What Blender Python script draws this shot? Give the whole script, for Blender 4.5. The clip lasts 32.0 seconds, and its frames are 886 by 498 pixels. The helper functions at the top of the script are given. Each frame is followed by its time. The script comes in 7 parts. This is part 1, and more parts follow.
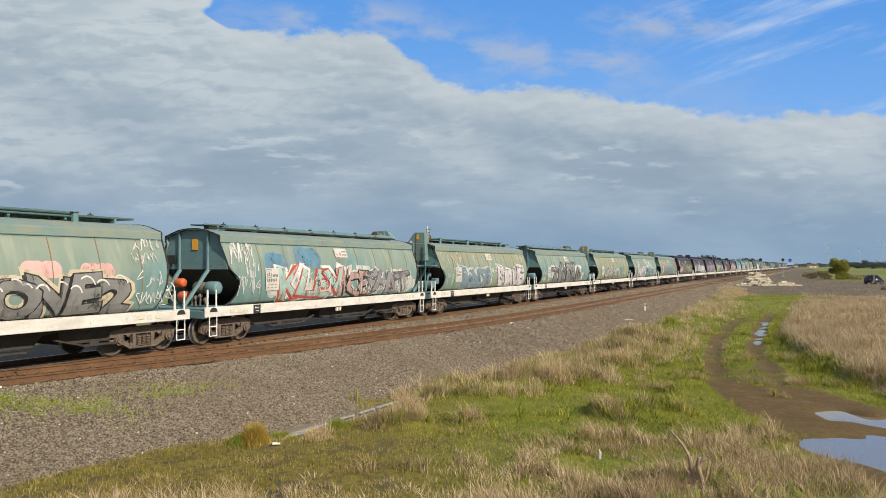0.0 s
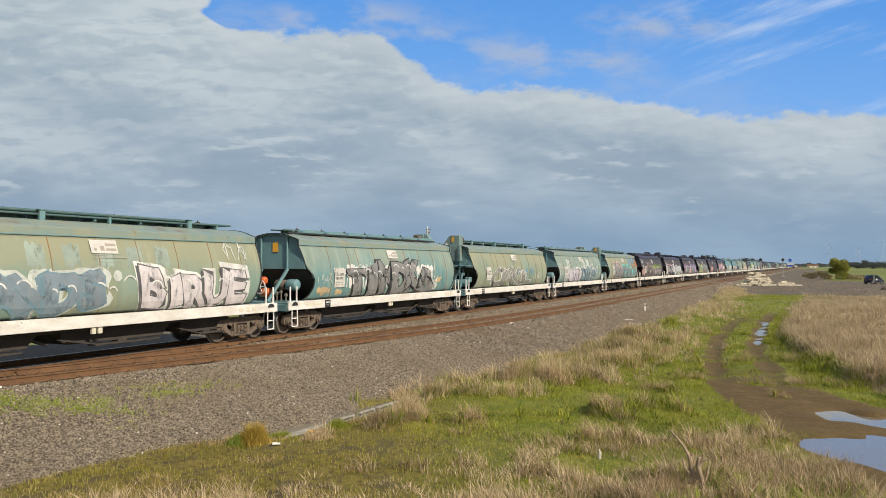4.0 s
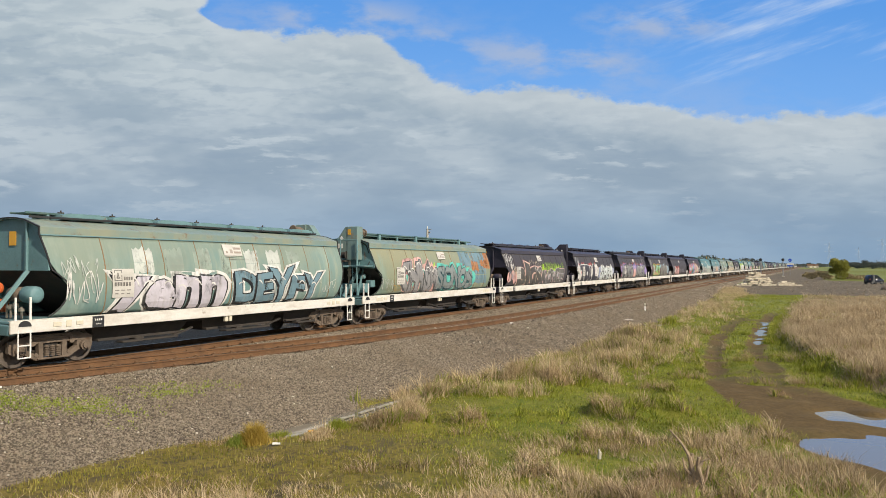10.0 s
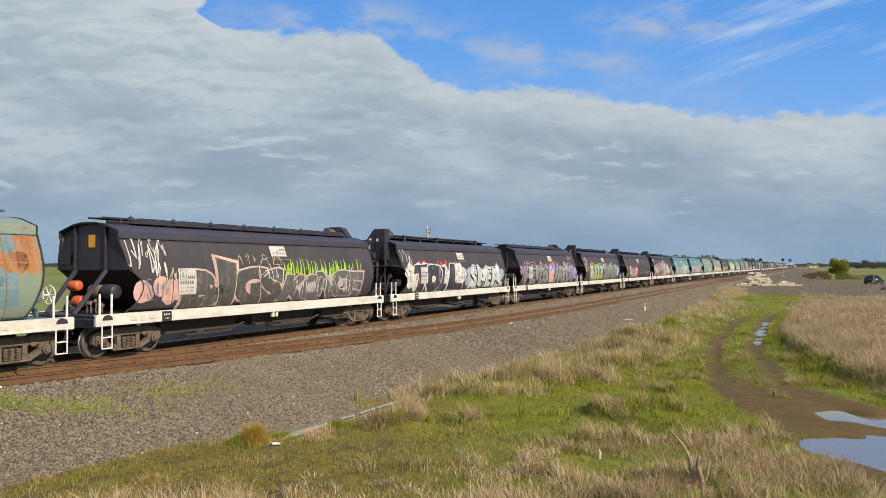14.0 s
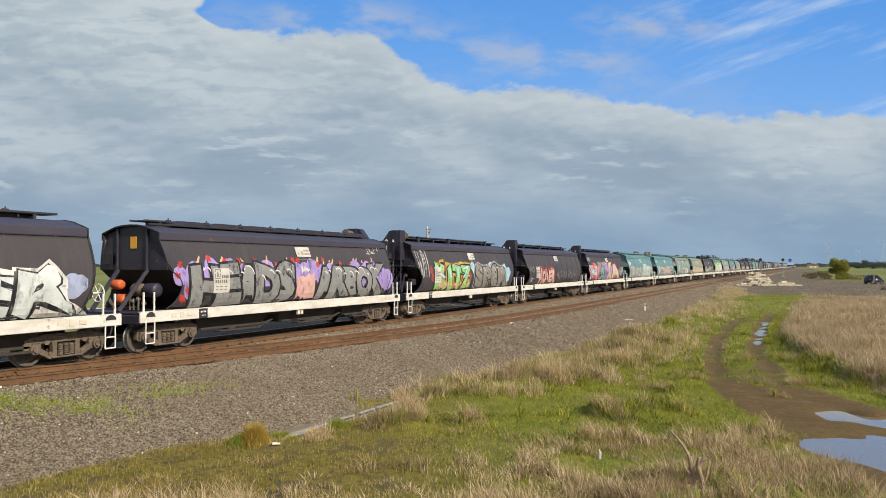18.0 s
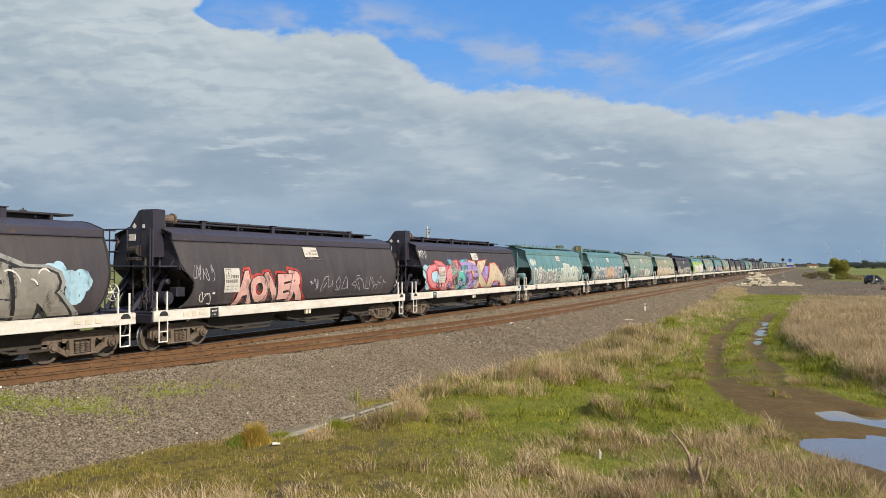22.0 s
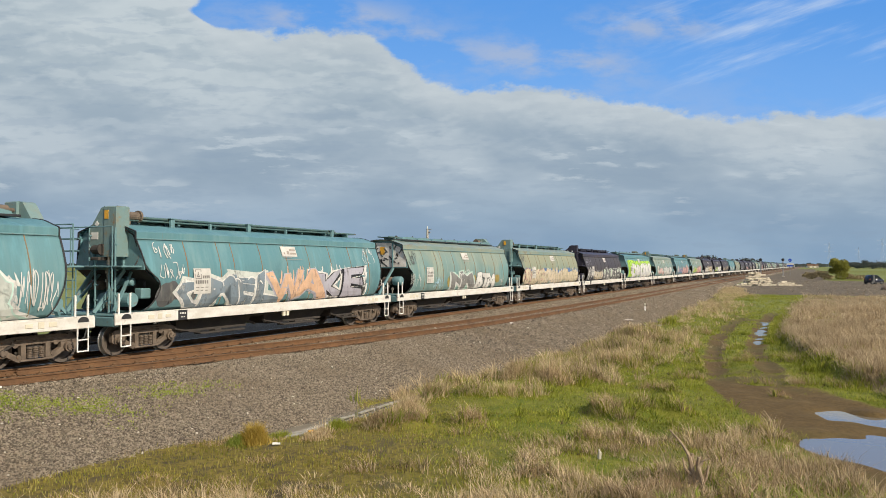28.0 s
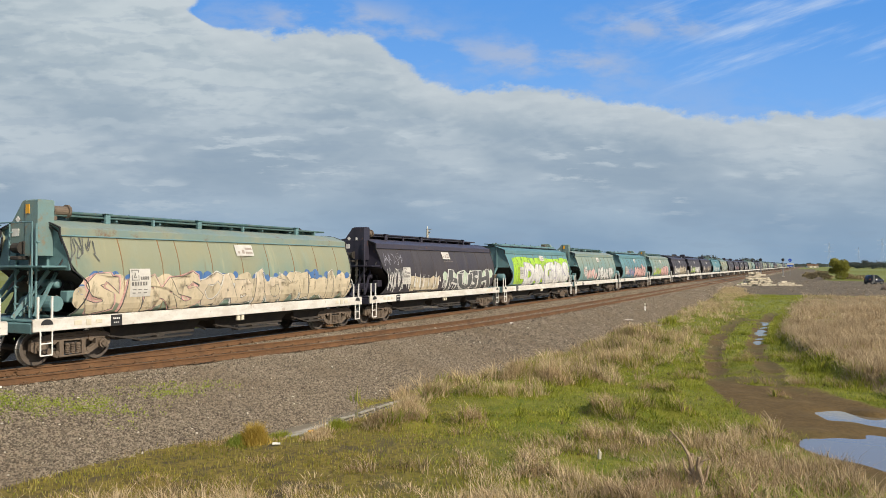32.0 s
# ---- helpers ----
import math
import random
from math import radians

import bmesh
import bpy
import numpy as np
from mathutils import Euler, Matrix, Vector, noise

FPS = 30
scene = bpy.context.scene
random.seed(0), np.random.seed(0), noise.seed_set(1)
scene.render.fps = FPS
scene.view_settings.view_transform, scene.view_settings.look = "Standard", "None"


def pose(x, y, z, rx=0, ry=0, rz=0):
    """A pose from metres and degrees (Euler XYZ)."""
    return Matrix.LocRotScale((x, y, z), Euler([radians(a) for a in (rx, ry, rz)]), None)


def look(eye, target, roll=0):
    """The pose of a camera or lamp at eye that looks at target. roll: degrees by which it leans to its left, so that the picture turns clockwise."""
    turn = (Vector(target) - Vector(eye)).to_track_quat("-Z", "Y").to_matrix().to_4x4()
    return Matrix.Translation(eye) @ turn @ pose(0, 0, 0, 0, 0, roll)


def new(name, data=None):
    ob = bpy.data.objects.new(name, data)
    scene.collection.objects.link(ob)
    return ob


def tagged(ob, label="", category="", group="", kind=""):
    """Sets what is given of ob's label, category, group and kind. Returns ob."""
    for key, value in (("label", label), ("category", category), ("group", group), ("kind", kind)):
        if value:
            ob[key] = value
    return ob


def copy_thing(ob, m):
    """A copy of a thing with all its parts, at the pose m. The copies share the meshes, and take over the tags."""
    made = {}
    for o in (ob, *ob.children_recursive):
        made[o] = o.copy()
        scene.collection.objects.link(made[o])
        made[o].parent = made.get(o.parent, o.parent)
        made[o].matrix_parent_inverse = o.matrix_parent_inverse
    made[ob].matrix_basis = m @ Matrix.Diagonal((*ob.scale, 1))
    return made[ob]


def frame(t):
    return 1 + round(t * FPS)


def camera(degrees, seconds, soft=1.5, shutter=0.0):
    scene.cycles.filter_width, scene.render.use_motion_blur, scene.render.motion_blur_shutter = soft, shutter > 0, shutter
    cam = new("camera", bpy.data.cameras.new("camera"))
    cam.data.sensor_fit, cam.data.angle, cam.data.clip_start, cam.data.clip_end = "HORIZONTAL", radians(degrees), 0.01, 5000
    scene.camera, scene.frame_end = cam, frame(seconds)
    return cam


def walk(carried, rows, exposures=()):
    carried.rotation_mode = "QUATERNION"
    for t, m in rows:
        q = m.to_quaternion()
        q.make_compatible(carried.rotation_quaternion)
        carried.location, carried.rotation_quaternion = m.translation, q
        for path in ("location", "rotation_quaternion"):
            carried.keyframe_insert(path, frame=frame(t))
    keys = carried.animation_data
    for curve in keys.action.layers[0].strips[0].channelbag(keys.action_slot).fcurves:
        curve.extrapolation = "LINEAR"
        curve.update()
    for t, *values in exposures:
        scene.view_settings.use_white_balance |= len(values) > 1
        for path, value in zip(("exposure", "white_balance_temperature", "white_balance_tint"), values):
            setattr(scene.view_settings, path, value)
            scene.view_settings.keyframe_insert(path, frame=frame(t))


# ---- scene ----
# camera: it stands still on a tall stand beside the line, rail level is z = 0, the track runs along +y
cam = camera(61.04, 32.0, soft=0.75)
EYE = Vector((0, 0, 2.53))
HEADING = radians(26.08)
AIM = EYE + Vector((-math.sin(HEADING), math.cos(HEADING), math.tan(radians(1.249))))
walk(cam, [(0.0, look(EYE, AIM)), (32.0, look(EYE, AIM))], exposures=[(0.0, 0.0), (32.0, 0.0)])

# train: wagon pitch and the way it has run after t seconds (it gathers speed)
PITCH = 15.51
NEAR_RAIL = -17.65
GAUGE = 1.5
TRACK_X = NEAR_RAIL - GAUGE / 2


def run_length(t):
    """Metres that the train has moved after t seconds."""
    return PITCH * (0.42803 * t + 1.12602e-3 * t ** 2 + 1.59126e-5 * t ** 3)


# light: low sun over the open side of the line, broken cloud
SUN_AZ = radians(107)      # from +y towards +x
SUN_EL = radians(35)
sun = new("sun", bpy.data.lights.new("sun", "SUN"))
sun.data.energy, sun.data.angle, sun.data.color = 4.9, radians(0.6), (1.0, 0.905, 0.745)
sun.matrix_world = look((0, 0, 0), (-math.sin(SUN_AZ) * math.cos(SUN_EL), -math.cos(SUN_AZ) * math.cos(SUN_EL), -math.sin(SUN_EL)))
world = bpy.data.worlds.new("sky")
scene.world = world
world.use_nodes = True
wn, wl = world.node_tree.nodes, world.node_tree.links
sky = wn.new("ShaderNodeTexSky")
sky.sky_type, sky.sun_disc = "NISHITA", False
sky.sun_elevation, sky.sun_rotation = SUN_EL, SUN_AZ
sky.air_density, sky.dust_density = 1.0, 1.0
wn["Background"].inputs["Strength"].default_value = 0.13
# broken cloud all round
w_tc, w_noise, w_range, w_mix = wn.new("ShaderNodeTexCoord"), wn.new("ShaderNodeTexNoise"), wn.new("ShaderNodeMapRange"), wn.new("ShaderNodeMix")
w_noise.inputs["Scale"].default_value, w_noise.inputs["Detail"].default_value = 3.0, 6
w_range.inputs["From Min"].default_value, w_range.inputs["From Max"].default_value = 0.42, 0.58
w_mix.data_type = "RGBA"
w_mix.inputs[7].default_value = (3.6, 3.7, 3.8, 1)
wl.new(w_tc.outputs["Generated"], w_noise.inputs["Vector"])
wl.new(w_noise.outputs["Fac"], w_range.inputs["Value"])
wl.new(w_range.outputs[0], w_mix.inputs[0])
wl.new(sky.outputs[0], w_mix.inputs[6])
wl.new(w_mix.outputs[2], wn["Background"].inputs["Color"])


# ---- materials ----
def nodes_of(name):
    m = bpy.data.materials.new(name)
    m.use_nodes = True
    t = m.node_tree
    return m, t.nodes, t.links, t.nodes["Principled BSDF"]


def put(links, value, socket):
    """Link a socket, or set a plain value."""
    if isinstance(value, bpy.types.NodeSocket):
        links.new(value, socket)
    else:
        socket.default_value = value


def noise_tex(n, l, vec, scale, detail=4, rough=0.55, stretch=None):
    if stretch:
        mp = n.new("ShaderNodeMapping")
        mp.inputs["Scale"].default_value = stretch
        l.new(vec, mp.inputs["Vector"])
        vec = mp.outputs[0]
    t = n.new("ShaderNodeTexNoise")
    t.inputs["Scale"].default_value, t.inputs["Detail"].default_value, t.inputs["Roughness"].default_value = scale, detail, rough
    l.new(vec, t.inputs["Vector"])
    return t.outputs["Fac"]


def ramp(n, l, fac, a, b, lo=0.0, hi=1.0):
    r = n.new("ShaderNodeMapRange")
    r.interpolation_type = "SMOOTHSTEP"
    put(l, fac, r.inputs["Value"])
    r.inputs["From Min"].default_value, r.inputs["From Max"].default_value = a, b
    r.inputs["To Min"].default_value, r.inputs["To Max"].default_value = lo, hi
    return r.outputs["Result"]


def mix(n, l, fac, a, b, blend="MIX"):
    m = n.new("ShaderNodeMix")
    m.data_type, m.blend_type = "RGBA", blend
    put(l, fac, m.inputs[0])
    put(l, (*a, 1) if isinstance(a, tuple) else a, m.inputs[6])
    put(l, (*b, 1) if isinstance(b, tuple) else b, m.inputs[7])
    return m.outputs[2]


def calc(n, l, op, a, b=0.0, c=0.0):
    m = n.new("ShaderNodeMath")
    m.operation = op
    for s, v in zip(m.inputs, (a, b, c)):
        put(l, v, s)
    return m.outputs[0]


def bump(n, l, height, strength, distance, bsdf):
    b = n.new("ShaderNodeBump")
    b.inputs["Strength"].default_value, b.inputs["Distance"].default_value = strength, distance
    l.new(height, b.inputs["Height"])
    l.new(b.outputs[0], bsdf.inputs["Normal"])


def shifted_coords(n, l):
    """Object coordinates, moved by a chance amount from object to object."""
    tc, oi = n.new("ShaderNodeTexCoord"), n.new("ShaderNodeObjectInfo")
    v = n.new("ShaderNodeVectorMath")
    v.operation = "MULTIPLY_ADD"
    v.inputs[1].default_value = (1, 1, 1)
    l.new(tc.outputs["Object"], v.inputs[0])
    s = calc(n, l, "MULTIPLY", oi.outputs["Random"], 83.0)
    l.new(s, v.inputs[2])
    return v.outputs[0], oi.outputs["Random"], tc.outputs["Object"]


def worn(name, colour, second=None, rough=0.6, metal=0.0, scale=3.0, amount=0.5, rust=0.0, rust_colour=(0.19, 0.085, 0.035), relief=0.15, stretch=None):
    """A worn surface: two tones at two scales, rust or dirt patches, fine relief."""
    m, n, l, b = nodes_of(name)
    vec, rnd, _ = shifted_coords(n, l)
    second = second or tuple(c * 0.6 for c in colour)
    big = noise_tex(n, l, vec, scale, 5, 0.6, stretch)
    fine = noise_tex(n, l, vec, scale * 11, 4, 0.65)
    c = mix(n, l, ramp(n, l, big, 0.35, 0.7, 0, amount), colour, second)
    c = mix(n, l, ramp(n, l, fine, 0.4, 0.8, 0, amount * 0.6), c, second)
    if rust:
        c = mix(n, l, ramp(n, l, noise_tex(n, l, vec, scale * 2.3, 7, 0.7), 0.62 - rust * 0.2, 0.75, 0, 1), c, rust_colour)
    l.new(c, b.inputs["Base Color"])
    put(l, ramp(n, l, fine, 0.2, 0.8, rough - 0.1, min(1, rough + 0.12)), b.inputs["Roughness"])
    b.inputs["Metallic"].default_value = metal
    bump(n, l, fine, relief, 0.01, b)
    return m


def wagon_paint(name, colour, second, third, rust=0.5, tan=(0.28, 0.265, 0.18, 0.5)):
    """Faded wagon paint: tone patches between the seams, vertical streaks, pale washes, rust freckles."""
    m, n, l, b = nodes_of(name)
    vec, rnd, own = shifted_coords(n, l)
    patch = noise_tex(n, l, vec, 0.35, 4, 0.55, (1, 1, 0.7))
    streak = noise_tex(n, l, vec, 1.0, 5, 0.6, (1, 4.5, 0.35))
    streak2 = noise_tex(n, l, vec, 1.0, 6, 0.65, (1, 13, 0.6))
    fine = noise_tex(n, l, vec, 14, 5, 0.65)
    c = mix(n, l, ramp(n, l, patch, 0.38, 0.62), colour, second)
    c = mix(n, l, ramp(n, l, streak, 0.45, 0.75, 0, 0.7), c, third)
    c = mix(n, l, ramp(n, l, streak2, 0.55, 0.8, 0, 0.35), c, tuple(x * 0.5 for x in colour))
    c = mix(n, l, ramp(n, l, fine, 0.5, 0.85, 0, 0.3), c, third)
    c = mix(n, l, ramp(n, l, noise_tex(n, l, vec, 0.9, 6, 0.62, (1, 1.7, 0.5)), 0.52, 0.66, 0, 0.55), c, tuple(min(1, x * 1.22) for x in third))
    c = mix(n, l, ramp(n, l, noise_tex(n, l, vec, 0.55, 5, 0.6, (1, 1.2, 0.8)), 0.54, 0.68, 0, 0.6), c, tuple(x * 0.72 for x in colour))
    # the sun has bleached the upper half to tan in broad washes
    sp = n.new("ShaderNodeSeparateXYZ")
    l.new(own, sp.inputs[0])
    high = calc(n, l, "ADD", sp.outputs[2], calc(n, l, "MULTIPLY", calc(n, l, "SUBTRACT", noise_tex(n, l, vec, 0.42, 5, 0.6, (1, 1, 1.4)), 0.5), 3.4))
    c = mix(n, l, ramp(n, l, high, 1.9, 3.1, 0, tan[3]), c, tan[:3])
    c = mix(n, l, ramp(n, l, noise_tex(n, l, vec, 1.0, 5, 0.6, (1, 2.4, 0.3)), 0.56, 0.74, 0, 0.4), c, tuple(min(1, x * 1.5) for x in tan[:3]))
    rusty = calc(n, l, "MULTIPLY", ramp(n, l, streak2, 0.56, 0.72), ramp(n, l, noise_tex(n, l, vec, 0.8, 3), 0.55, 0.72, 0, rust))
    c = mix(n, l, rusty, c, (0.24, 0.12, 0.045))
    l.new(c, b.inputs["Base Color"])
    put(l, ramp(n, l, fine, 0.2, 0.8, 0.48, 0.72), b.inputs["Roughness"])
    bump(n, l, calc(n, l, "ADD", patch, calc(n, l, "MULTIPLY", fine, 0.1)), 0.12, 0.05, b)
    return m


TEAL = wagon_paint("faded_teal_paint", (0.125, 0.24, 0.24), (0.175, 0.26, 0.235), (0.225, 0.29, 0.255), 0.6, (0.28, 0.27, 0.175, 0.42))
OLIVE = wagon_paint("olive_weathered_paint", (0.175, 0.25, 0.205), (0.25, 0.262, 0.17), (0.185, 0.255, 0.215), 0.9, (0.285, 0.262, 0.155, 0.6))
BRIGHT = wagon_paint("turquoise_paint", (0.085, 0.20, 0.225), (0.11, 0.22, 0.235), (0.16, 0.26, 0.26), 0.3, (0.10, 0.23, 0.26, 0.4))
DARK = wagon_paint("dark_purple_paint", (0.038, 0.033, 0.043), (0.052, 0.043, 0.048), (0.07, 0.061, 0.062), 0.2, (0.056, 0.047, 0.044, 0.6))
TEAL_END = worn("teal_end_paint", (0.14, 0.255, 0.27), (0.10, 0.18, 0.19), 0.55, 0, 2.0, 0.6, 0.25)
DARK_END = worn("dark_purple_end_paint", (0.035, 0.032, 0.05), (0.02, 0.018, 0.028), 0.5, 0, 2.0, 0.6, 0.1)
ROOF_PAINT = {"teal_end_paint": worn("teal_roof_paint", (0.18, 0.255, 0.235), (0.265, 0.275, 0.195), 0.55, 0, 0.8, 0.9, 0.3, stretch=(1, 1.5, 1)),
              "dark_purple_end_paint": worn("dark_roof_paint", (0.046, 0.041, 0.060), (0.060, 0.053, 0.066), 0.55, 0, 0.8, 0.7, 0.05)}
PIPE_PAINT = {"teal_end_paint": worn("greasy_teal_paint", (0.055, 0.115, 0.115), (0.11, 0.15, 0.13), 0.5, 0, 2.5, 0.6, 0.2),
              "dark_purple_end_paint": worn("greasy_dark_paint", (0.028, 0.026, 0.034), (0.045, 0.04, 0.042), 0.5, 0, 2.5, 0.6)}
TOWER_PAINT = {"teal_end_paint": worn("rusty_teal_tower_paint", (0.15, 0.25, 0.255), (0.19, 0.215, 0.17), 0.55, 0, 1.4, 0.6, 0.45, (0.27, 0.15, 0.06)),
               "dark_purple_end_paint": worn("dark_tower_paint", (0.035, 0.032, 0.05), (0.02, 0.018, 0.028), 0.5, 0, 2.0, 0.6, 0.1)}
SILL = worn("cream_sill_paint", (0.70, 0.675, 0.62), (0.46, 0.40, 0.33), 0.55, 0, 1.3, 0.55, 0.10, stretch=(1, 1, 3))
BLACK = worn("black_paint", (0.02, 0.02, 0.022), (0.04, 0.038, 0.036), 0.6)
UNDER = worn("underframe_grime", (0.035, 0.030, 0.026), (0.06, 0.047, 0.036), 0.85, 0, 3, 0.7)
BOGIE = worn("bogie_dust", (0.165, 0.125, 0.092), (0.075, 0.055, 0.041), 0.85, 0, 4, 0.7, 0.25)
WHEEL = worn("wheel_steel", (0.13, 0.105, 0.085), (0.07, 0.053, 0.042), 0.6, 0.1, 5, 0.6)
TREAD = worn("bright_tread", (0.55, 0.54, 0.52), (0.35, 0.33, 0.31), 0.3, 0.9, 5, 0.4)
RAIL = worn("rusty_rail", (0.165, 0.082, 0.034), (0.075, 0.038, 0.018), 0.85, 0, 2, 0.7)
RAIL_TOP = worn("polished_rail_head", (0.42, 0.40, 0.39), (0.25, 0.2, 0.17), 0.3, 0.9, 3, 0.5)
RAIL_DULL = worn("dull_rail_head", (0.145, 0.078, 0.037), (0.075, 0.041, 0.022), 0.8, 0, 3, 0.5)
SLEEPER = worn("timber_sleeper", (0.15, 0.10, 0.058), (0.085, 0.058, 0.036), 0.9, 0, 3, 0.7)
CONCRETE = worn("pale_concrete", (0.55, 0.50, 0.41), (0.38, 0.33, 0.26), 0.9, 0, 3, 0.6)
CLIP = worn("rail_clip_steel", (0.12, 0.065, 0.03), (0.19, 0.11, 0.055), 0.85, 0, 6)
ORANGE = worn("orange_cylinder_paint", (0.62, 0.13, 0.035), (0.4, 0.09, 0.03), 0.5, 0, 4, 0.4)
YELLOW = worn("yellow_placard", (0.75, 0.38, 0.03), (0.6, 0.3, 0.04), 0.5, 0, 4, 0.3)
WHITE = worn("white_paint", (0.78, 0.75, 0.70), (0.55, 0.5, 0.44), 0.55, 0, 4, 0.4)
STEEL = worn("bare_steel_rod", (0.55, 0.48, 0.40), (0.3, 0.2, 0.14), 0.35, 0.8, 4, 0.4)
CREAM = worn("cream_panel", (0.66, 0.60, 0.47), (0.5, 0.45, 0.34), 0.6, 0, 2.5, 0.5)


# ---- mesh helpers ----
def part(name, bm, material, parent=None, label="", smooth=False):
    me = bpy.data.meshes.new(name)
    bm.normal_update()
    bm.to_mesh(me)
    bm.free()
    if smooth:
        me.polygons.foreach_set("use_smooth", [True] * len(me.polygons))
    for mt in material if isinstance(material, (list, tuple)) else [material]:
        me.materials.append(mt)
    ob = new(name, me)
    ob.parent = parent
    return tagged(ob, label=label)


def again(src, parent, m=None):
    """Another part on the same mesh."""
    ob = new(src.name.split(".")[0], src.data)
    ob.parent = parent
    ob.matrix_basis = m if m is not None else src.matrix_basis.copy()
    if "label" in src:
        ob["label"] = src["label"]
    return ob


def mesh_from(name, verts, faces, material, parent=None, label="", smooth=False):
    me = bpy.data.meshes.new(name)
    me.from_pydata([tuple(v) for v in verts], [], faces)
    if smooth:
        me.polygons.foreach_set("use_smooth", [True] * len(me.polygons))
    for mt in material if isinstance(material, (list, tuple)) else [material]:
        me.materials.append(mt)
    me.update()
    ob = new(name, me)
    ob.parent = parent
    return tagged(ob, label=label)


def box(bm, cx, cy, cz, sx, sy, sz, bevel=0.0, m=None, mat_i=0):
    """A box with bevelled edges added to bm; m: a further pose."""
    t = Matrix.Translation((cx, cy, cz)) @ Matrix.Diagonal((sx, sy, sz, 1))
    if m is not None:
        t = m @ t
    r = bmesh.ops.create_cube(bm, size=1, matrix=t)
    fs = {f for v in r["verts"] for f in v.link_faces}
    if bevel:
        es = {e for v in r["verts"] for e in v.link_edges}
        o = bmesh.ops.bevel(bm, geom=list(es), offset=bevel, segments=1, affect="EDGES", clamp_overlap=True)
        fs |= set(o["faces"])
    if mat_i:
        for f in fs:
            if f.is_valid:
                f.material_index = mat_i


def rod(bm, a, b, r, n=8, r2=None, caps=True):
    """A round bar from a to b."""
    a, b = Vector(a), Vector(b)
    d = b - a
    q = d.to_track_quat("Z", "Y").to_matrix().to_4x4()
    bmesh.ops.create_cone(bm, cap_ends=caps, segments=n, radius1=r, radius2=r if r2 is None else r2, depth=d.length,
                          matrix=Matrix.Translation((a + b) / 2) @ q)


def bar(bm, a, b, w, h):
    """A flat bar from a to b, w wide across and h deep."""
    a, b = Vector(a), Vector(b)
    d = b - a
    q = d.to_track_quat("Y", "Z").to_matrix().to_4x4()
    bmesh.ops.create_cube(bm, size=1, matrix=Matrix.Translation((a + b) / 2) @ q @ Matrix.Diagonal((w, d.length, h, 1)))


def prism(bm, outline, axis, lo, hi, mat_i=0):
    """A flat outline pushed from lo to hi along an axis: 'x' takes (y, z), 'y' takes (x, z), 'z' takes (x, y)."""
    def at(p, w):
        return {"x": (w, p[0], p[1]), "y": (p[0], w, p[1]), "z": (p[0], p[1], w)}[axis]
    a, b = [bm.verts.new(at(p, lo)) for p in outline], [bm.verts.new(at(p, hi)) for p in outline]
    fs = [bm.faces.new(a), bm.faces.new(b[::-1])]
    k = len(outline)
    for i in range(k):
        fs.append(bm.faces.new((a[(i + 1) % k], a[i], b[i], b[(i + 1) % k])))
    for f in fs:
        f.material_index = mat_i
    bmesh.ops.recalc_face_normals(bm, faces=fs)


def lathe(bm, rings, m, n=20):
    """Turned shape: rings of (radius, along) about local x, posed by m."""
    loops = []
    for r, x in rings:
        loops.append([bm.verts.new(m @ Vector((x, r * math.cos(6.28318 * i / n), r * math.sin(6.28318 * i / n)))) for i in range(n)])
    fs = []
    for a, b in zip(loops, loops[1:]):
        for i in range(n):
            fs.append(bm.faces.new((a[i], a[(i + 1) % n], b[(i + 1) % n], b[i])))
    fs.append(bm.faces.new(loops[0][::-1]))
    fs.append(bm.faces.new(loops[-1]))
    bmesh.ops.recalc_face_normals(bm, faces=fs)
    return fs


def thing(name, label, category, m=None, group="", kind=""):
    ob = new(name)
    if m is not None:
        ob.matrix_basis = m
    return tagged(ob, label, category, group, kind)


# ---- sky backdrop, ground, water ----
def curve_x(y, knots):
    """A line over the plan given as (y, x) knots."""
    return np.interp(y, [k[0] for k in knots], [k[1] for k in knots])


GRAVEL_EDGE = [(-40, -13.5), (4, -12.9), (8.7, -12.1), (13.3, -10.8), (19, -10.4), (24, -9.6), (30, -9.2), (41, -9.3), (57, -8.9), (80, -9.4), (118, -10.8), (400, -10.8)]
SIDING_NEAR = [(-40, -19.5), (5, -17.35), (10.8, -16.33), (14.5, -15.5), (21, -14.2), (30.4, -13.06), (40, -12.65), (55, -12.5), (5000, -12.5)]
RUT_A = [(-20, 6.0), (8, 3.2), (17, 0.3), (20.7, -1.3), (25, -2.6), (31, -3.5), (44, -4.5), (56, -4.5), (78, -3.6), (95, -3.4), (130, -3)]
RUT_B = [(-20, 8.0), (8, 5.0), (17, 2.2), (22.2, 0.0), (26, -0.9), (36, -2.27), (49, -2.78), (60, -2.75), (78, -2.1), (95, -1.9), (130, -1.5)]


def smooth01(v, a, b):
    t = np.clip((v - a) / (b - a), 0, 1)
    return t * t * (3 - 2 * t)


class Wobble:
    """Cheap smooth noise over the plan."""
    def __init__(self, seed, scale):
        r = np.random.RandomState(seed)
        self.k = r.normal(size=(14, 2)) / scale
        self.p = r.uniform(0, 6.28, 14)

    def __call__(self, x, y):
        return sum(np.sin(k[0] * x + k[1] * y + p) for k, p in zip(self.k, self.p)) / 5.3


W_BIG, W_MID, W_FINE = Wobble(1, 6.0), Wobble(2, 1.6), Wobble(3, 0.45)
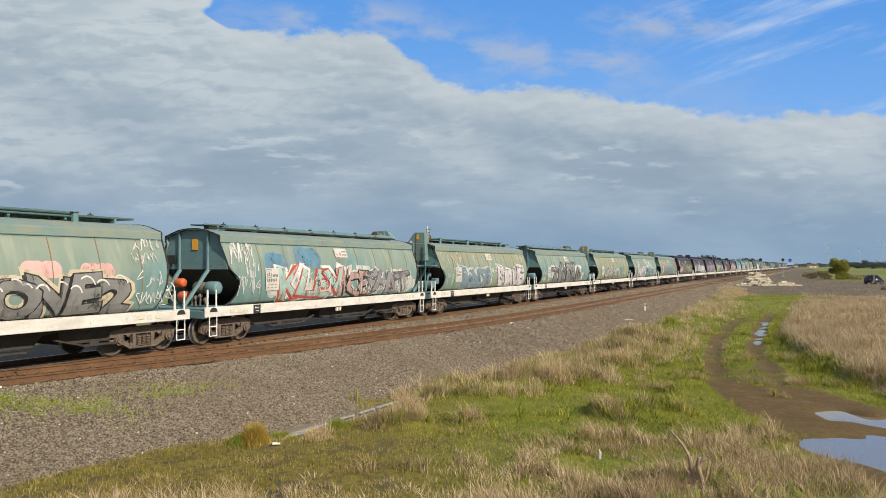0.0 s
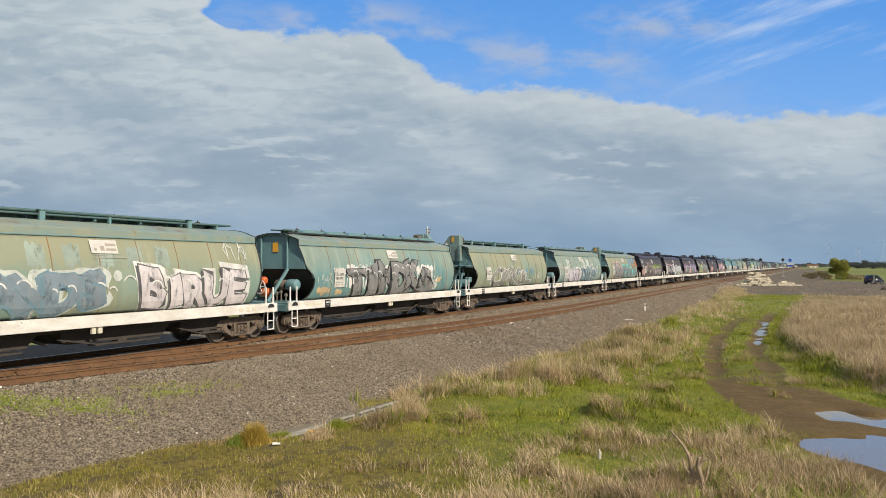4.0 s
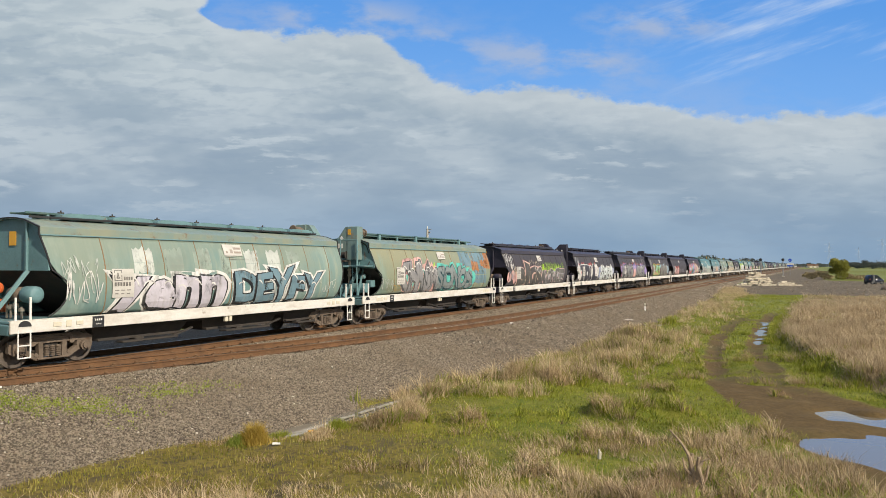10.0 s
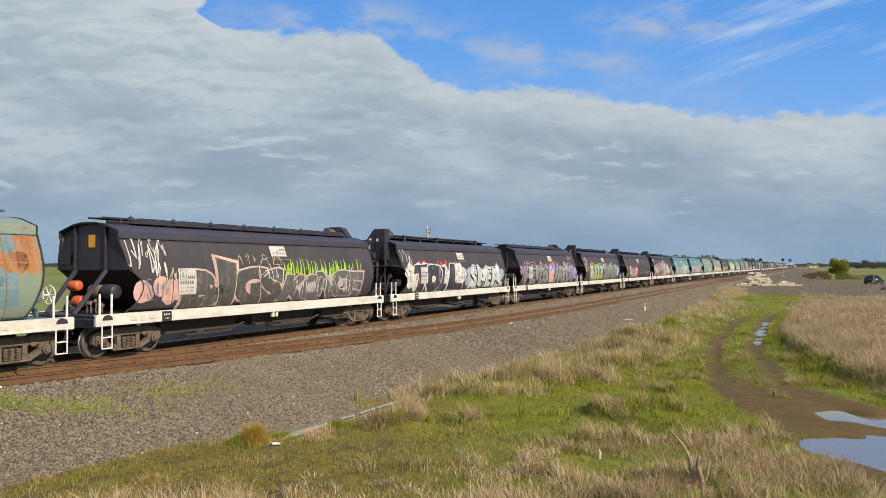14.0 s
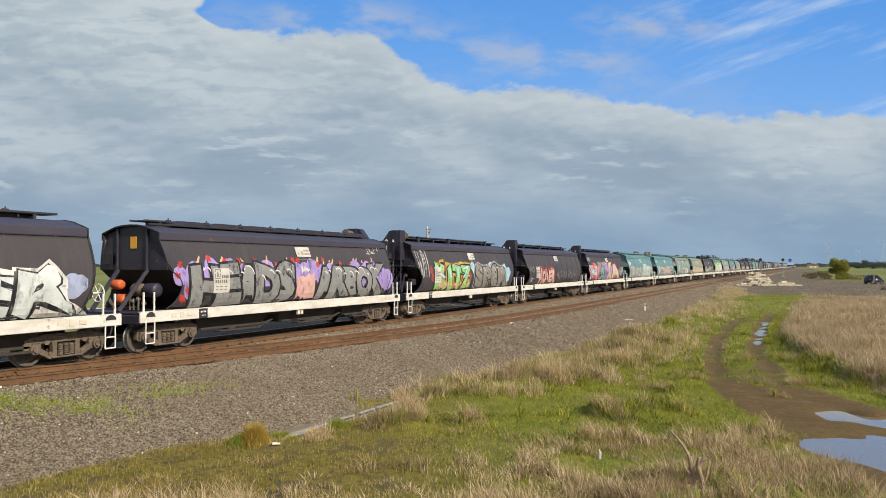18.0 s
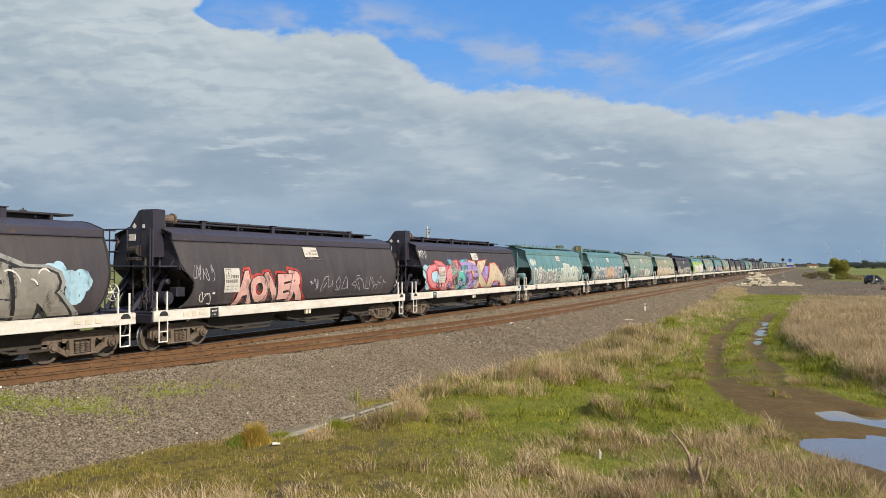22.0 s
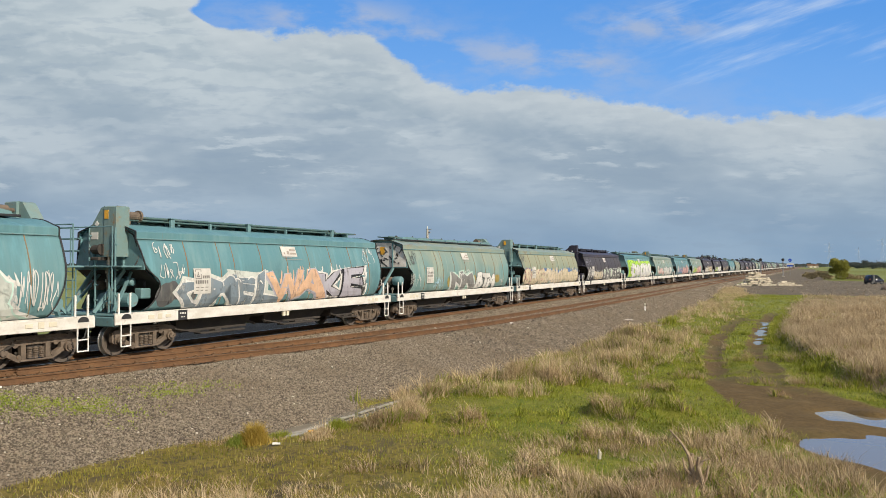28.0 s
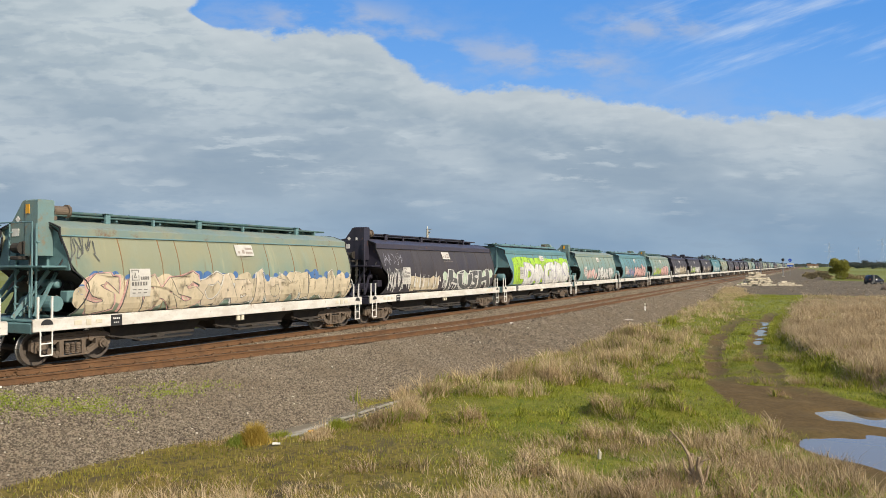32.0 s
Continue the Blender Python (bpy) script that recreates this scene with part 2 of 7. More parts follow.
# right-hand field of tall dry grass: its border towards the wheel tracks
DRY_EDGE = [(-20, 12), (14, 5.0), (22, 3.7), (25.2, 2.1), (27.5, 1.15), (29.7, 0.35), (33.6, -0.35), (37.4, -0.95), (44.4, -1.55), (60, -1.75), (85, -1.2), (92, -1.0)]
POOLS = [(0.55, 21.35, 0.5, 0.45), (1.35, 21.3, 0.8, 0.8), (2.3, 21.3, 1.2, 0.85), (0.85, 17.7, 0.95, 1.3), (1.9, 17.2, 1.0, 1.8), (0.35, 17.9, 0.5, 0.4), (-2.62, 53.0, 0.26, 0.55), (-2.5, 50.6, 0.22, 0.7), (-2.55, 47.8, 0.2, 0.75), (-2.42, 45.2, 0.24, 0.6), (-2.45, 42.8, 0.18, 0.5), (-2.36, 40.4, 0.2, 0.6)]
MUD = [(6, -12.0), (8, -10.5), (10, -9.1), (10.7, -8.45), (11.8, -7.9), (13.2, -7.4), (14.5, -6.7), (17, -5.6)]
DITCH_Z = -1.285
# the trodden mud where both wheel tracks meet the puddle
BARE_L = [(12, 1.2), (15, 0.9), (17, 0.3), (18.7, -0.3), (21, -1.5), (22.7, -2.3), (26.4, -3.1), (31, -3.75), (40, -4.6)]
BARE_R = [(12, 7.0), (20, 4.6), (22.9, 1.6), (23.6, 0.95), (25.1, 0.3), (27.6, -0.45), (30, -1.1), (36, -1.84), (50, -2.4)]
C_BIG, C_MID, C_FINE = Wobble(11, 1.9), Wobble(12, 0.7), Wobble(13, 0.25)


def ground_z(x, y):
    x, y = np.asarray(x, float), np.asarray(y, float)
    edge, near = curve_x(y, GRAVEL_EDGE), curve_x(y, SIDING_NEAR)
    shoulder = np.maximum(near, NEAR_RAIL) + 0.75
    base = -1.2 + 0.6 * smooth01(y, 62, 112)
    t = np.clip((x - shoulder) / (edge - shoulder), 0, 1)
    z = -0.2 + (base + 0.2) * (0.75 * t + 0.25 * t * t * (3 - 2 * t))
    # drain at the foot of the gravel
    drain = 1.3 * np.exp(-((x - edge - 0.05) / 0.55) ** 2) * smooth01(y, 11.5, 14.6) * (1 - smooth01(y, 19.0, 21.2))
    drain = drain + 0.6 * np.exp(-((x - edge - 1.1) / 0.7) ** 2) * smooth01(y, 12.2, 13.2) * (1 - smooth01(y, 14.6, 16.0))
    z = z - 0.16 * drain
    lawn = smooth01(x - edge, 0.0, 1.2)
    z = z + lawn * (0.06 * W_BIG(x, y) + 0.05 * W_MID(x, y) * (x < -2.5)) * (1 - smooth01(y, 80, 120))
    # hummocks under the tufts, a ridge along the gravel foot, and the raised dry field with its bank
    verge = lawn * (1 - smooth01(x + 0.12 * (y - 20), -3.4, -2.2)) * (1 - smooth01(y, 60, 90))
    z = z + 0.20 * verge * smooth01(C_MID(x, y) + 0.4 * C_BIG(x, y) + 0.35 * C_FINE(x, y), 0.25, 1.2)
    z = z + 0.16 * np.exp(-((x - edge - 1.9) / 0.9) ** 2) * smooth01(y, 17, 21) * (1 - smooth01(y, 70, 100)) * (0.7 + 0.5 * C_BIG(x, y))
    z = z + 0.42 * smooth01(x - curve_x(y, DRY_EDGE) + 0.22 * C_MID(x, y), -0.15, 0.45) * smooth01(y, 23.5, 26) * (1 - smooth01(y, 52, 80))
    for knots in (RUT_A, RUT_B):
        z = z - 0.07 * np.exp(-((x - curve_x(y, knots)) / 0.33) ** 2) * (1 - smooth01(y, 80, 100)) * smooth01(y, 23, 28)
    qx, qy = x + 0.14 * W_FINE(y, x) + 0.10 * C_FINE(y, x), y + 0.30 * W_FINE(x, y) + 0.25 * W_MID(x, y) + 0.16 * C_FINE(x, y)
    for px, py, rx, ry in POOLS:
        z = z - 0.14 * np.exp(-(((qx - px) / rx) ** 2 + ((qy - py) / ry) ** 2) ** 1.5) * (1 + 0.3 * W_FINE(x, y))
    # the far side of the line falls to a wet field
    far = smooth01(-x, 24.0, 26.3)
    z = np.where(x < -20.5, -0.2 - far * 0.85 - 0.17 * np.exp(-((x + 28.0 + 0.5 * W_BIG(x, y)) / 0.42) ** 2), z)
    z = z + 0.024 * W_FINE(x, y) * (x > NEAR_RAIL + 1.0) + 0.014 * C_FINE(x, y) * (x > -2.5) * (y < 30)
    return z


def zones(x, y):
    """How far a spot is gravel, bare dirt, dry grass."""
    edge = curve_x(y, GRAVEL_EDGE) + 0.35 * W_MID(x, y) + 0.15 * W_FINE(x, y)
    gravel = 1 - smooth01(x - edge, -0.5, 0.35)
    gravel = np.where(x < -24.6 + 0.5 * W_MID(x, y), 0, gravel)
    late = 22 * smooth01(-x + 0.8 * W_MID(x, y), 6.5, 10)
    yard = smooth01(y - late + 3 * W_MID(x, y) * 0.4, 90, 96) * (1 - smooth01(y + 1.2 * x, 172, 182)) * (x > -11)
    # the access road runs on beside the line
    yard = np.maximum(yard, smooth01(y - late + 2 * W_MID(x, y), 90, 97) * (x > -11) * (1 - smooth01(x + 0.6 * W_BIG(x, y), 1.2, 4.5)) * (1 - smooth01(y, 560, 800)))
    dirt = np.zeros_like(gravel)
    for knots, w in ((RUT_A, 0.52), (RUT_B, 0.56)):
        c = curve_x(y, knots)
        fade = 1 - 0.55 * smooth01(y, 46, 70) if knots is RUT_A else 1 - 0.6 * smooth01(y, 55, 75)
        dirt = np.maximum(dirt, fade * np.exp(-((x - c + 0.12 * W_MID(x, y)) / w) ** 4))
    left, right = curve_x(y, BARE_L) + 0.22 * W_MID(x, y) + 0.1 * C_FINE(x, y), curve_x(y, BARE_R) + 0.2 * W_MID(x, y) + 0.1 * C_FINE(x, y)
    wide = smooth01(x - left, -0.3, 0.35) * (1 - smooth01(x - right, -0.4, 0.3)) * (1 - smooth01(y + 1.6 * W_MID(x, y), 24.5, 31)) * smooth01(y, 12, 15)
    tufty = np.exp(-((x - (left + right) / 2) / 0.75) ** 2) * smooth01(y, 22, 24.5)
    wide = wide * (1 - tufty * smooth01(C_MID(x, y) + 0.6 * C_FINE(x, y), -0.3, 0.9) * 0.75)
    wide = np.maximum(wide, 0.7 * np.exp(-((y - 55.5) / 1.6) ** 2) * (x > -5) * (x < -2.6))
    mud = np.exp(-((x - curve_x(y, MUD) + 0.15 * W_MID(x, y)) / 0.55) ** 2) * smooth01(y, 7.5, 8.5) * (1 - smooth01(y, 13.0, 16.5)) * (0.62 + 0.5 * W_FINE(x, y) + 0.2 * W_MID(x, y))
    dirt = np.maximum(dirt, np.clip(mud, 0, 1))
    dirt = np.maximum(dirt * (0.75 + 0.25 * W_FINE(x, y)), wide) * (1 - smooth01(y, 88, 96))
    dry = smooth01(x - curve_x(y, DRY_EDGE) + 0.3 * W_MID(x, y), -0.1, 0.5) * (y < 92)
    return gravel, np.maximum(yard, 0), np.clip(dirt, 0, 1), dry


def olive_part(x, y):
    """Worn brownish sward beside the drain."""
    return (1 - smooth01(x + 0.55 * y + 0.5 * W_MID(x, y), -1.8, 3.4)) * (1 - smooth01(y, 15.5, 23))


def graded(*runs):
    """Grid lines from runs of (start, end, step)."""
    out = []
    for a, b, s in runs:
        out += list(np.arange(a, b, s))
    return np.array(out)


GX = graded((-4600, -600, 500), (-600, -80, 60), (-80, -26, 4), (-26, -20, 0.6), (-20, -14, 0.35), (-14, 4, 0.14), (4, 14, 0.5), (14, 60, 4), (60, 600, 60), (600, 4601, 500))
GY = graded((-1500, -50, 250), (-50, -4, 5), (-4, 6, 1), (6, 40, 0.16), (40, 70, 0.5), (70, 130, 2), (130, 400, 12), (400, 1000, 60), (1000, 4801, 400))
gx, gy = np.meshgrid(GX, GY)
gz = ground_z(gx, gy)
nx, ny = len(GX), len(GY)
idx = np.arange(nx * ny).reshape(ny, nx)
quads = np.stack([idx[:-1, :-1], idx[:-1, 1:], idx[1:, 1:], idx[1:, :-1]], -1).reshape(-1, 4)
me = bpy.data.meshes.new("ground")
me.from_pydata(np.stack([gx.ravel(), gy.ravel(), gz.ravel()], 1).tolist(), [], quads.tolist())
me.polygons.foreach_set("use_smooth", [True] * len(me.polygons))
zg, zyard, zd, zdry = (v.ravel() for v in zones(gx, gy))
for nm, v in (("gravel", zg), ("yard", zyard), ("dirt", zd), ("dry", zdry), ("olive", olive_part(gx, gy).ravel())):
    at = me.attributes.new(nm, "FLOAT", "POINT")
    at.data.foreach_set("value", v.astype(np.float32))


def ground_material():
    m, n, l, b = nodes_of("ground_cover")
    tc = n.new("ShaderNodeTexCoord")
    vec = tc.outputs["Object"]
    def attr(k):
        a = n.new("ShaderNodeAttribute")
        a.attribute_name = k
        return a.outputs["Fac"]
    n1, n2, n3, n4 = noise_tex(n, l, vec, 0.25, 4), noise_tex(n, l, vec, 1.6, 5), noise_tex(n, l, vec, 9, 5, 0.65), noise_tex(n, l, vec, 45, 4, 0.7)
    far = noise_tex(n, l, vec, 0.012, 4)
    grass = mix(n, l, ramp(n, l, n2, 0.35, 0.65), (0.125, 0.15, 0.016), (0.21, 0.205, 0.032))
    grass = mix(n, l, ramp(n, l, n3, 0.45, 0.7, 0, 0.6), grass, (0.07, 0.075, 0.016))
    grass = mix(n, l, ramp(n, l, n1, 0.52, 0.7, 0, 0.6), grass, (0.17, 0.135, 0.055))
    grass = mix(n, l, ramp(n, l, far, 0.42, 0.6, 0, 0.75), grass, (0.20, 0.225, 0.085))
    worn_sward = mix(n, l, ramp(n, l, n3, 0.4, 0.65), (0.215, 0.165, 0.037), (0.11, 0.082, 0.03))
    worn_sward = mix(n, l, ramp(n, l, n2, 0.5, 0.66, 0, 0.85), worn_sward, (0.085, 0.066, 0.04))
    grass = mix(n, l, attr("olive"), grass, worn_sward)
    drycol = mix(n, l, ramp(n, l, n3, 0.35, 0.7), (0.31, 0.23, 0.12), (0.18, 0.13, 0.065))
    c = mix(n, l, attr("dry"), grass, drycol)
    dirt = mix(n, l, ramp(n, l, n3, 0.3, 0.7), (0.145, 0.094, 0.036), (0.095, 0.062, 0.024))
    dirt = mix(n, l, ramp(n, l, n2, 0.48, 0.7, 0, 0.7), dirt, (0.165, 0.11, 0.046))
    dirt = mix(n, l, ramp(n, l, n1, 0.45, 0.62, 0, 0.45), dirt, (0.10, 0.095, 0.028))
    edge_dirt = calc(n, l, "ADD", attr("dirt"), calc(n, l, "MULTIPLY", calc(n, l, "SUBTRACT", n3, 0.5), 0.9))
    c = mix(n, l, ramp(n, l, edge_dirt, 0.25, 0.75), c, dirt)
    # gravel: cells of broken stone, the shade in their gaps painted dark
    vo = n.new("ShaderNodeTexVoronoi")
    vo.inputs["Scale"].default_value = 34
    l.new(vec, vo.inputs["Vector"])
    sep = n.new("ShaderNodeSeparateColor")
    l.new(vo.outputs["Color"], sep.inputs[0])
    stone = mix(n, l, ramp(n, l, sep.outputs[0], 0.05, 0.95), (0.125, 0.098, 0.069), (0.315, 0.257, 0.187))
    stone = mix(n, l, ramp(n, l, sep.outputs[1], 0.9, 1.0, 0, 0.8), stone, (0.36, 0.29, 0.205))
    stone = mix(n, l, ramp(n, l, n1, 0.4, 0.65, 0, 0.35), stone, (0.185, 0.135, 0.085))
    stone = mix(n, l, ramp(n, l, vo.outputs["Distance"], 0.42, 0.72, 0, 0.7), stone, (0.05, 0.04, 0.03))
    edge_gravel = calc(n, l, "ADD", attr("gravel"), calc(n, l, "MULTIPLY", calc(n, l, "SUBTRACT", n3, 0.5), 0.8))
    c = mix(n, l, ramp(n, l, edge_gravel, 0.4, 0.6), c, stone)
    yardc = mix(n, l, ramp(n, l, n2, 0.3, 0.7), (0.145, 0.115, 0.077), (0.085, 0.066, 0.045))
    yardc = mix(n, l, ramp(n, l, n4, 0.3, 0.7, 0, 0.5), yardc, (0.20, 0.165, 0.12))
    yardc = mix(n, l, ramp(n, l, n1, 0.48, 0.62, 0, 0.6), yardc, (0.19, 0.155, 0.098))
    yardc = mix(n, l, ramp(n, l, n3, 0.55, 0.72, 0, 0.6), yardc, (0.062, 0.05, 0.036))
    yard_edge = calc(n, l, "ADD", attr("yard"), calc(n, l, "MULTIPLY", calc(n, l, "SUBTRACT", n2, 0.5), 0.7))
    c = mix(n, l, ramp(n, l, yard_edge, 0.3, 0.7), c, yardc)
    l.new(c, b.inputs["Base Color"])
    b.inputs["Roughness"].default_value = 0.95
    b.inputs["Specular IOR Level"].default_value = 0.2
    h = calc(n, l, "ADD", calc(n, l, "MULTIPLY", n3, 0.6), calc(n, l, "MULTIPLY", calc(n, l, "MULTIPLY", vo.outputs["Distance"], attr("gravel")), -1.2))
    bump(n, l, calc(n, l, "ADD", h, calc(n, l, "MULTIPLY", n4, 0.4)), 0.7, 0.05, b)
    return m


me.materials.append(ground_material())
ground = tagged(new("ground", me), "grassy wayside ground with gravel shoulder and muddy wheel tracks", "ground", kind="structure")


def water_material(name, colour):
    m, n, l, b = nodes_of(name)
    tc = n.new("ShaderNodeTexCoord")
    b.inputs["Base Color"].default_value = (*colour, 1)
    b.inputs["Roughness"].default_value = 0.04
    b.inputs["IOR"].default_value = 1.333
    b.inputs["Specular IOR Level"].default_value = 0.85
    bump(n, l, noise_tex(n, l, tc.outputs["Object"], 2.2, 3), 0.02, 0.02, b)
    return m


WATER = water_material("still_puddle_water", (0.19, 0.165, 0.125))


def pool(name, label, x0, x1, y0, y1, z):
    bm = bmesh.new()
    vs = [bm.verts.new(p) for p in ((x0, y0, z), (x1, y0, z), (x1, y1, z), (x0, y1, z))]
    bm.faces.new(vs)
    return tagged(part(name, bm, WATER), label, "water", kind="structure")


pool("water_drain", "shallow still water in the drain below the gravel", -12.3, -8.2, 10.0, 21.6, DITCH_Z)
pool("water_puddle", "muddy puddle across the wheel tracks mirroring the sky", -0.9, 5.0, 14.0, 23.2, -1.262)
pool("water_rut", "strip of water standing in a wheel rut", -3.2, -2.0, 38.0, 55.0, -1.315)
pool("water_field", "flooded strip of the field beyond the line", -31, -25.5, -20, 60, -1.16)
# cloud backdrop: a far shell before the camera that drifts slowly
def cloud_material():
    m = bpy.data.materials.new("cloudy_sky")
    m.use_nodes = True
    n, l = m.node_tree.nodes, m.node_tree.links
    n.clear()
    tc = n.new("ShaderNodeTexCoord")
    sp = n.new("ShaderNodeSeparateXYZ")
    l.new(tc.outputs["Object"], sp.inputs[0])
    X, Y, Z = sp.outputs
    u = calc(n, l, "DIVIDE", X, Y)          # sideways
    v = calc(n, l, "DIVIDE", Z, Y)          # height over the horizon
    # cloud-plane coordinates: flatter towards the horizon
    den = calc(n, l, "ADD", v, 0.10)
    cu, cv = calc(n, l, "DIVIDE", u, den), calc(n, l, "DIVIDE", 1.0, den)
    pl = n.new("ShaderNodeCombineXYZ")
    l.new(cu, pl.inputs[0]), l.new(cv, pl.inputs[1])
    P = pl.outputs[0]
    uv = n.new("ShaderNodeCombineXYZ")
    l.new(u, uv.inputs[0]), l.new(v, uv.inputs[1])
    Q = uv.outputs[0]
    wob = noise_tex(n, l, Q, 8, 6, 0.5, (1, 1.5, 1))
    wob2 = noise_tex(n, l, Q, 27, 7, 0.62, (1, 1.6, 1))

    def blot(cu_, cv_, ru, rv, lean=0.0):
        """A soft oval region of the sky."""
        du = calc(n, l, "DIVIDE", calc(n, l, "SUBTRACT", u, cu_), ru)
        dv = calc(n, l, "DIVIDE", calc(n, l, "SUBTRACT", calc(n, l, "SUBTRACT", v, cv_), calc(n, l, "MULTIPLY", calc(n, l, "SUBTRACT", u, cu_), lean)), rv)
        d2 = calc(n, l, "ADD", calc(n, l, "MULTIPLY", du, du), calc(n, l, "MULTIPLY", dv, dv))
        return calc(n, l, "POWER", 2.718, calc(n, l, "MULTIPLY", d2, -1.0))

    # upper border of the cloud deck, falling to the side
    fc = n.new("ShaderNodeFloatCurve")
    cm = fc.mapping.curves[0]
    for i, (a, b) in enumerate([(0, 0.99), (1, 0.494), (0.2, 0.99), (0.232, 0.93), (0.252, 0.83), (0.275, 0.79), (0.347, 0.785), (0.41, 0.78), (0.45, 0.725), (0.478, 0.645), (0.505, 0.607), (0.55, 0.582), (0.63, 0.59), (0.673, 0.567), (0.729, 0.536), (0.773, 0.51)]):
        if i < 2:
            cm.points[i].location = (a, b)
        else:
            cm.points.new(a, b)
    fc.mapping.update()
    l.new(ramp_lin(n, l, u, -0.60, 0.60), fc.inputs["Value"])
    border = calc(n, l, "MULTIPLY", fc.outputs[0], 0.40)
    over = calc(n, l, "SUBTRACT", v, border)
    over = calc(n, l, "ADD", over, calc(n, l, "MULTIPLY", blot(-0.31, 0.336, 0.05, 0.011, -0.2), 0.035))
    over = calc(n, l, "ADD", over, calc(n, l, "MULTIPLY", calc(n, l, "SUBTRACT", wob, 0.5), 0.035))
    over = calc(n, l, "ADD", over, calc(n, l, "MULTIPLY", calc(n, l, "SUBTRACT", wob2, 0.5), 0.046))
    deck = ramp(n, l, over, 0.009, -0.006)
    # blue
    blue = mix(n, l, ramp(n, l, v, 0.15, 0.40), (0.205, 0.445, 0.87), (0.105, 0.325, 0.78))
    tilt, cirrus_p = n.new("ShaderNodeMapping"), n.new("ShaderNodeMapping")
    tilt.inputs["Rotation"].default_value = (0, 0, radians(-19))
    cirrus_p.inputs["Scale"].default_value = (2.6, 19, 1)
    l.new(Q, tilt.inputs["Vector"])
    l.new(tilt.outputs[0], cirrus_p.inputs["Vector"])
    cir = noise_tex(n, l, cirrus_p.outputs[0], 1.0, 6, 0.6)
    cir = calc(n, l, "MULTIPLY", ramp(n, l, cir, 0.50, 0.78, 0, 0.75), ramp(n, l, calc(n, l, "ADD", u, calc(n, l, "MULTIPLY", v, 0.6)), 0.34, 0.55))
    where = calc(n, l, "ADD", calc(n, l, "ADD", blot(-0.13, 0.328, 0.085, 0.022), blot(0.16, 0.278, 0.10, 0.022, -0.08)), calc(n, l, "ADD", blot(0.30, 0.325, 0.10, 0.022), blot(-0.02, 0.292, 0.05, 0.02)))
    where = calc(n, l, "ADD", where, calc(n, l, "MULTIPLY", ramp(n, l, calc(n, l, "ADD", v, calc(n, l, "MULTIPLY", u, 0.22)), 0.40, 0.26), 0.3))
    puff = calc(n, l, "MULTIPLY", ramp(n, l, noise_tex(n, l, Q, 9, 6, 0.58, (1, 2.2, 1)), 0.42, 0.64, 0, 0.9), calc(n, l, "MINIMUM", where, 0.8))
    blue = mix(n, l, puff, blue, (0.43, 0.50, 0.64))
    blue = mix(n, l, cir, blue, (0.62, 0.72, 0.86))
    # deck: broad soft grey bands, lit puffs in rows that flatten towards the horizon
    lifted = n.new("ShaderNodeVectorMath")
    lifted.operation = "ADD"
    l.new(Q, lifted.inputs[0])
    lifted.inputs[1].default_value = (0.004, 0.010, 0)
    soft = noise_tex(n, l, Q, 4.2, 4, 0.5, (1, 2.6, 1))
    heap = noise_tex(n, l, Q, 9, 5, 0.5, (1, 2.3, 1))
    heap_up = noise_tex(n, l, lifted.outputs[0], 9, 5, 0.5, (1, 2.3, 1))
    row = noise_tex(n, l, Q, 11, 6, 0.58, (1, 4.2, 1))
    row_up = noise_tex(n, l, lifted.outputs[0], 11, 6, 0.58, (1, 4.2, 1))
    grey = mix(n, l, ramp(n, l, v, 0.0, 0.13), (0.235, 0.352, 0.50), (0.298, 0.388, 0.485))
    grey = mix(n, l, ramp(n, l, v, 0.11, 0.30), grey, (0.37, 0.455, 0.525))
    lit = mix(n, l, ramp(n, l, v, 0.03, 0.16), (0.32, 0.435, 0.56), (0.50, 0.575, 0.635))
    lit = mix(n, l, ramp(n, l, v, 0.14, 0.30), lit, (0.57, 0.64, 0.675))
    cloud = mix(n, l, ramp(n, l, soft, 0.36, 0.64, 0, 0.85), grey, lit)
    edge_lit = calc(n, l, "MULTIPLY", ramp(n, l, calc(n, l, "SUBTRACT", heap, heap_up), 0.0, 0.12, 0, 0.55), ramp(n, l, v, 0.10, 0.24))
    cloud = mix(n, l, edge_lit, cloud, lit)
    shade = calc(n, l, "MULTIPLY", ramp(n, l, calc(n, l, "SUBTRACT", heap_up, heap), 0.0, 0.10, 0, 0.6), ramp(n, l, v, 0.05, 0.2))
    cloud = mix(n, l, shade, cloud, grey)
    gate = ramp(n, l, noise_tex(n, l, Q, 7, 3, 0.5, (1, 3.0, 1)), 0.45, 0.62)
    rows_lit = calc(n, l, "MULTIPLY", calc(n, l, "MULTIPLY", gate, ramp(n, l, calc(n, l, "SUBTRACT", row, row_up), 0.015, 0.15, 0, 0.75)), calc(n, l, "MULTIPLY", ramp(n, l, v, 0.03, 0.13), ramp(n, l, v, 0.27, 0.16)))
    cloud = mix(n, l, rows_lit, cloud, (0.53, 0.605, 0.665))
    rows_dark = ramp(n, l, calc(n, l, "SUBTRACT", row_up, row), 0.03, 0.14, 0, 0.22)
    cloud = mix(n, l, rows_dark, cloud, (0.26, 0.35, 0.465))
    rim = ramp(n, l, over, -0.06, -0.008)
    cloud = mix(n, l, calc(n, l, "MULTIPLY", rim, 0.5), cloud, (0.60, 0.655, 0.69))
    c = mix(n, l, deck, blue, cloud)
    em, out = n.new("ShaderNodeEmission"), n.new("ShaderNodeOutputMaterial")
    l.new(c, em.inputs["Color"])
    em.inputs["Strength"].default_value = 1.0
    l.new(em.outputs[0], out.inputs["Surface"])
    return m


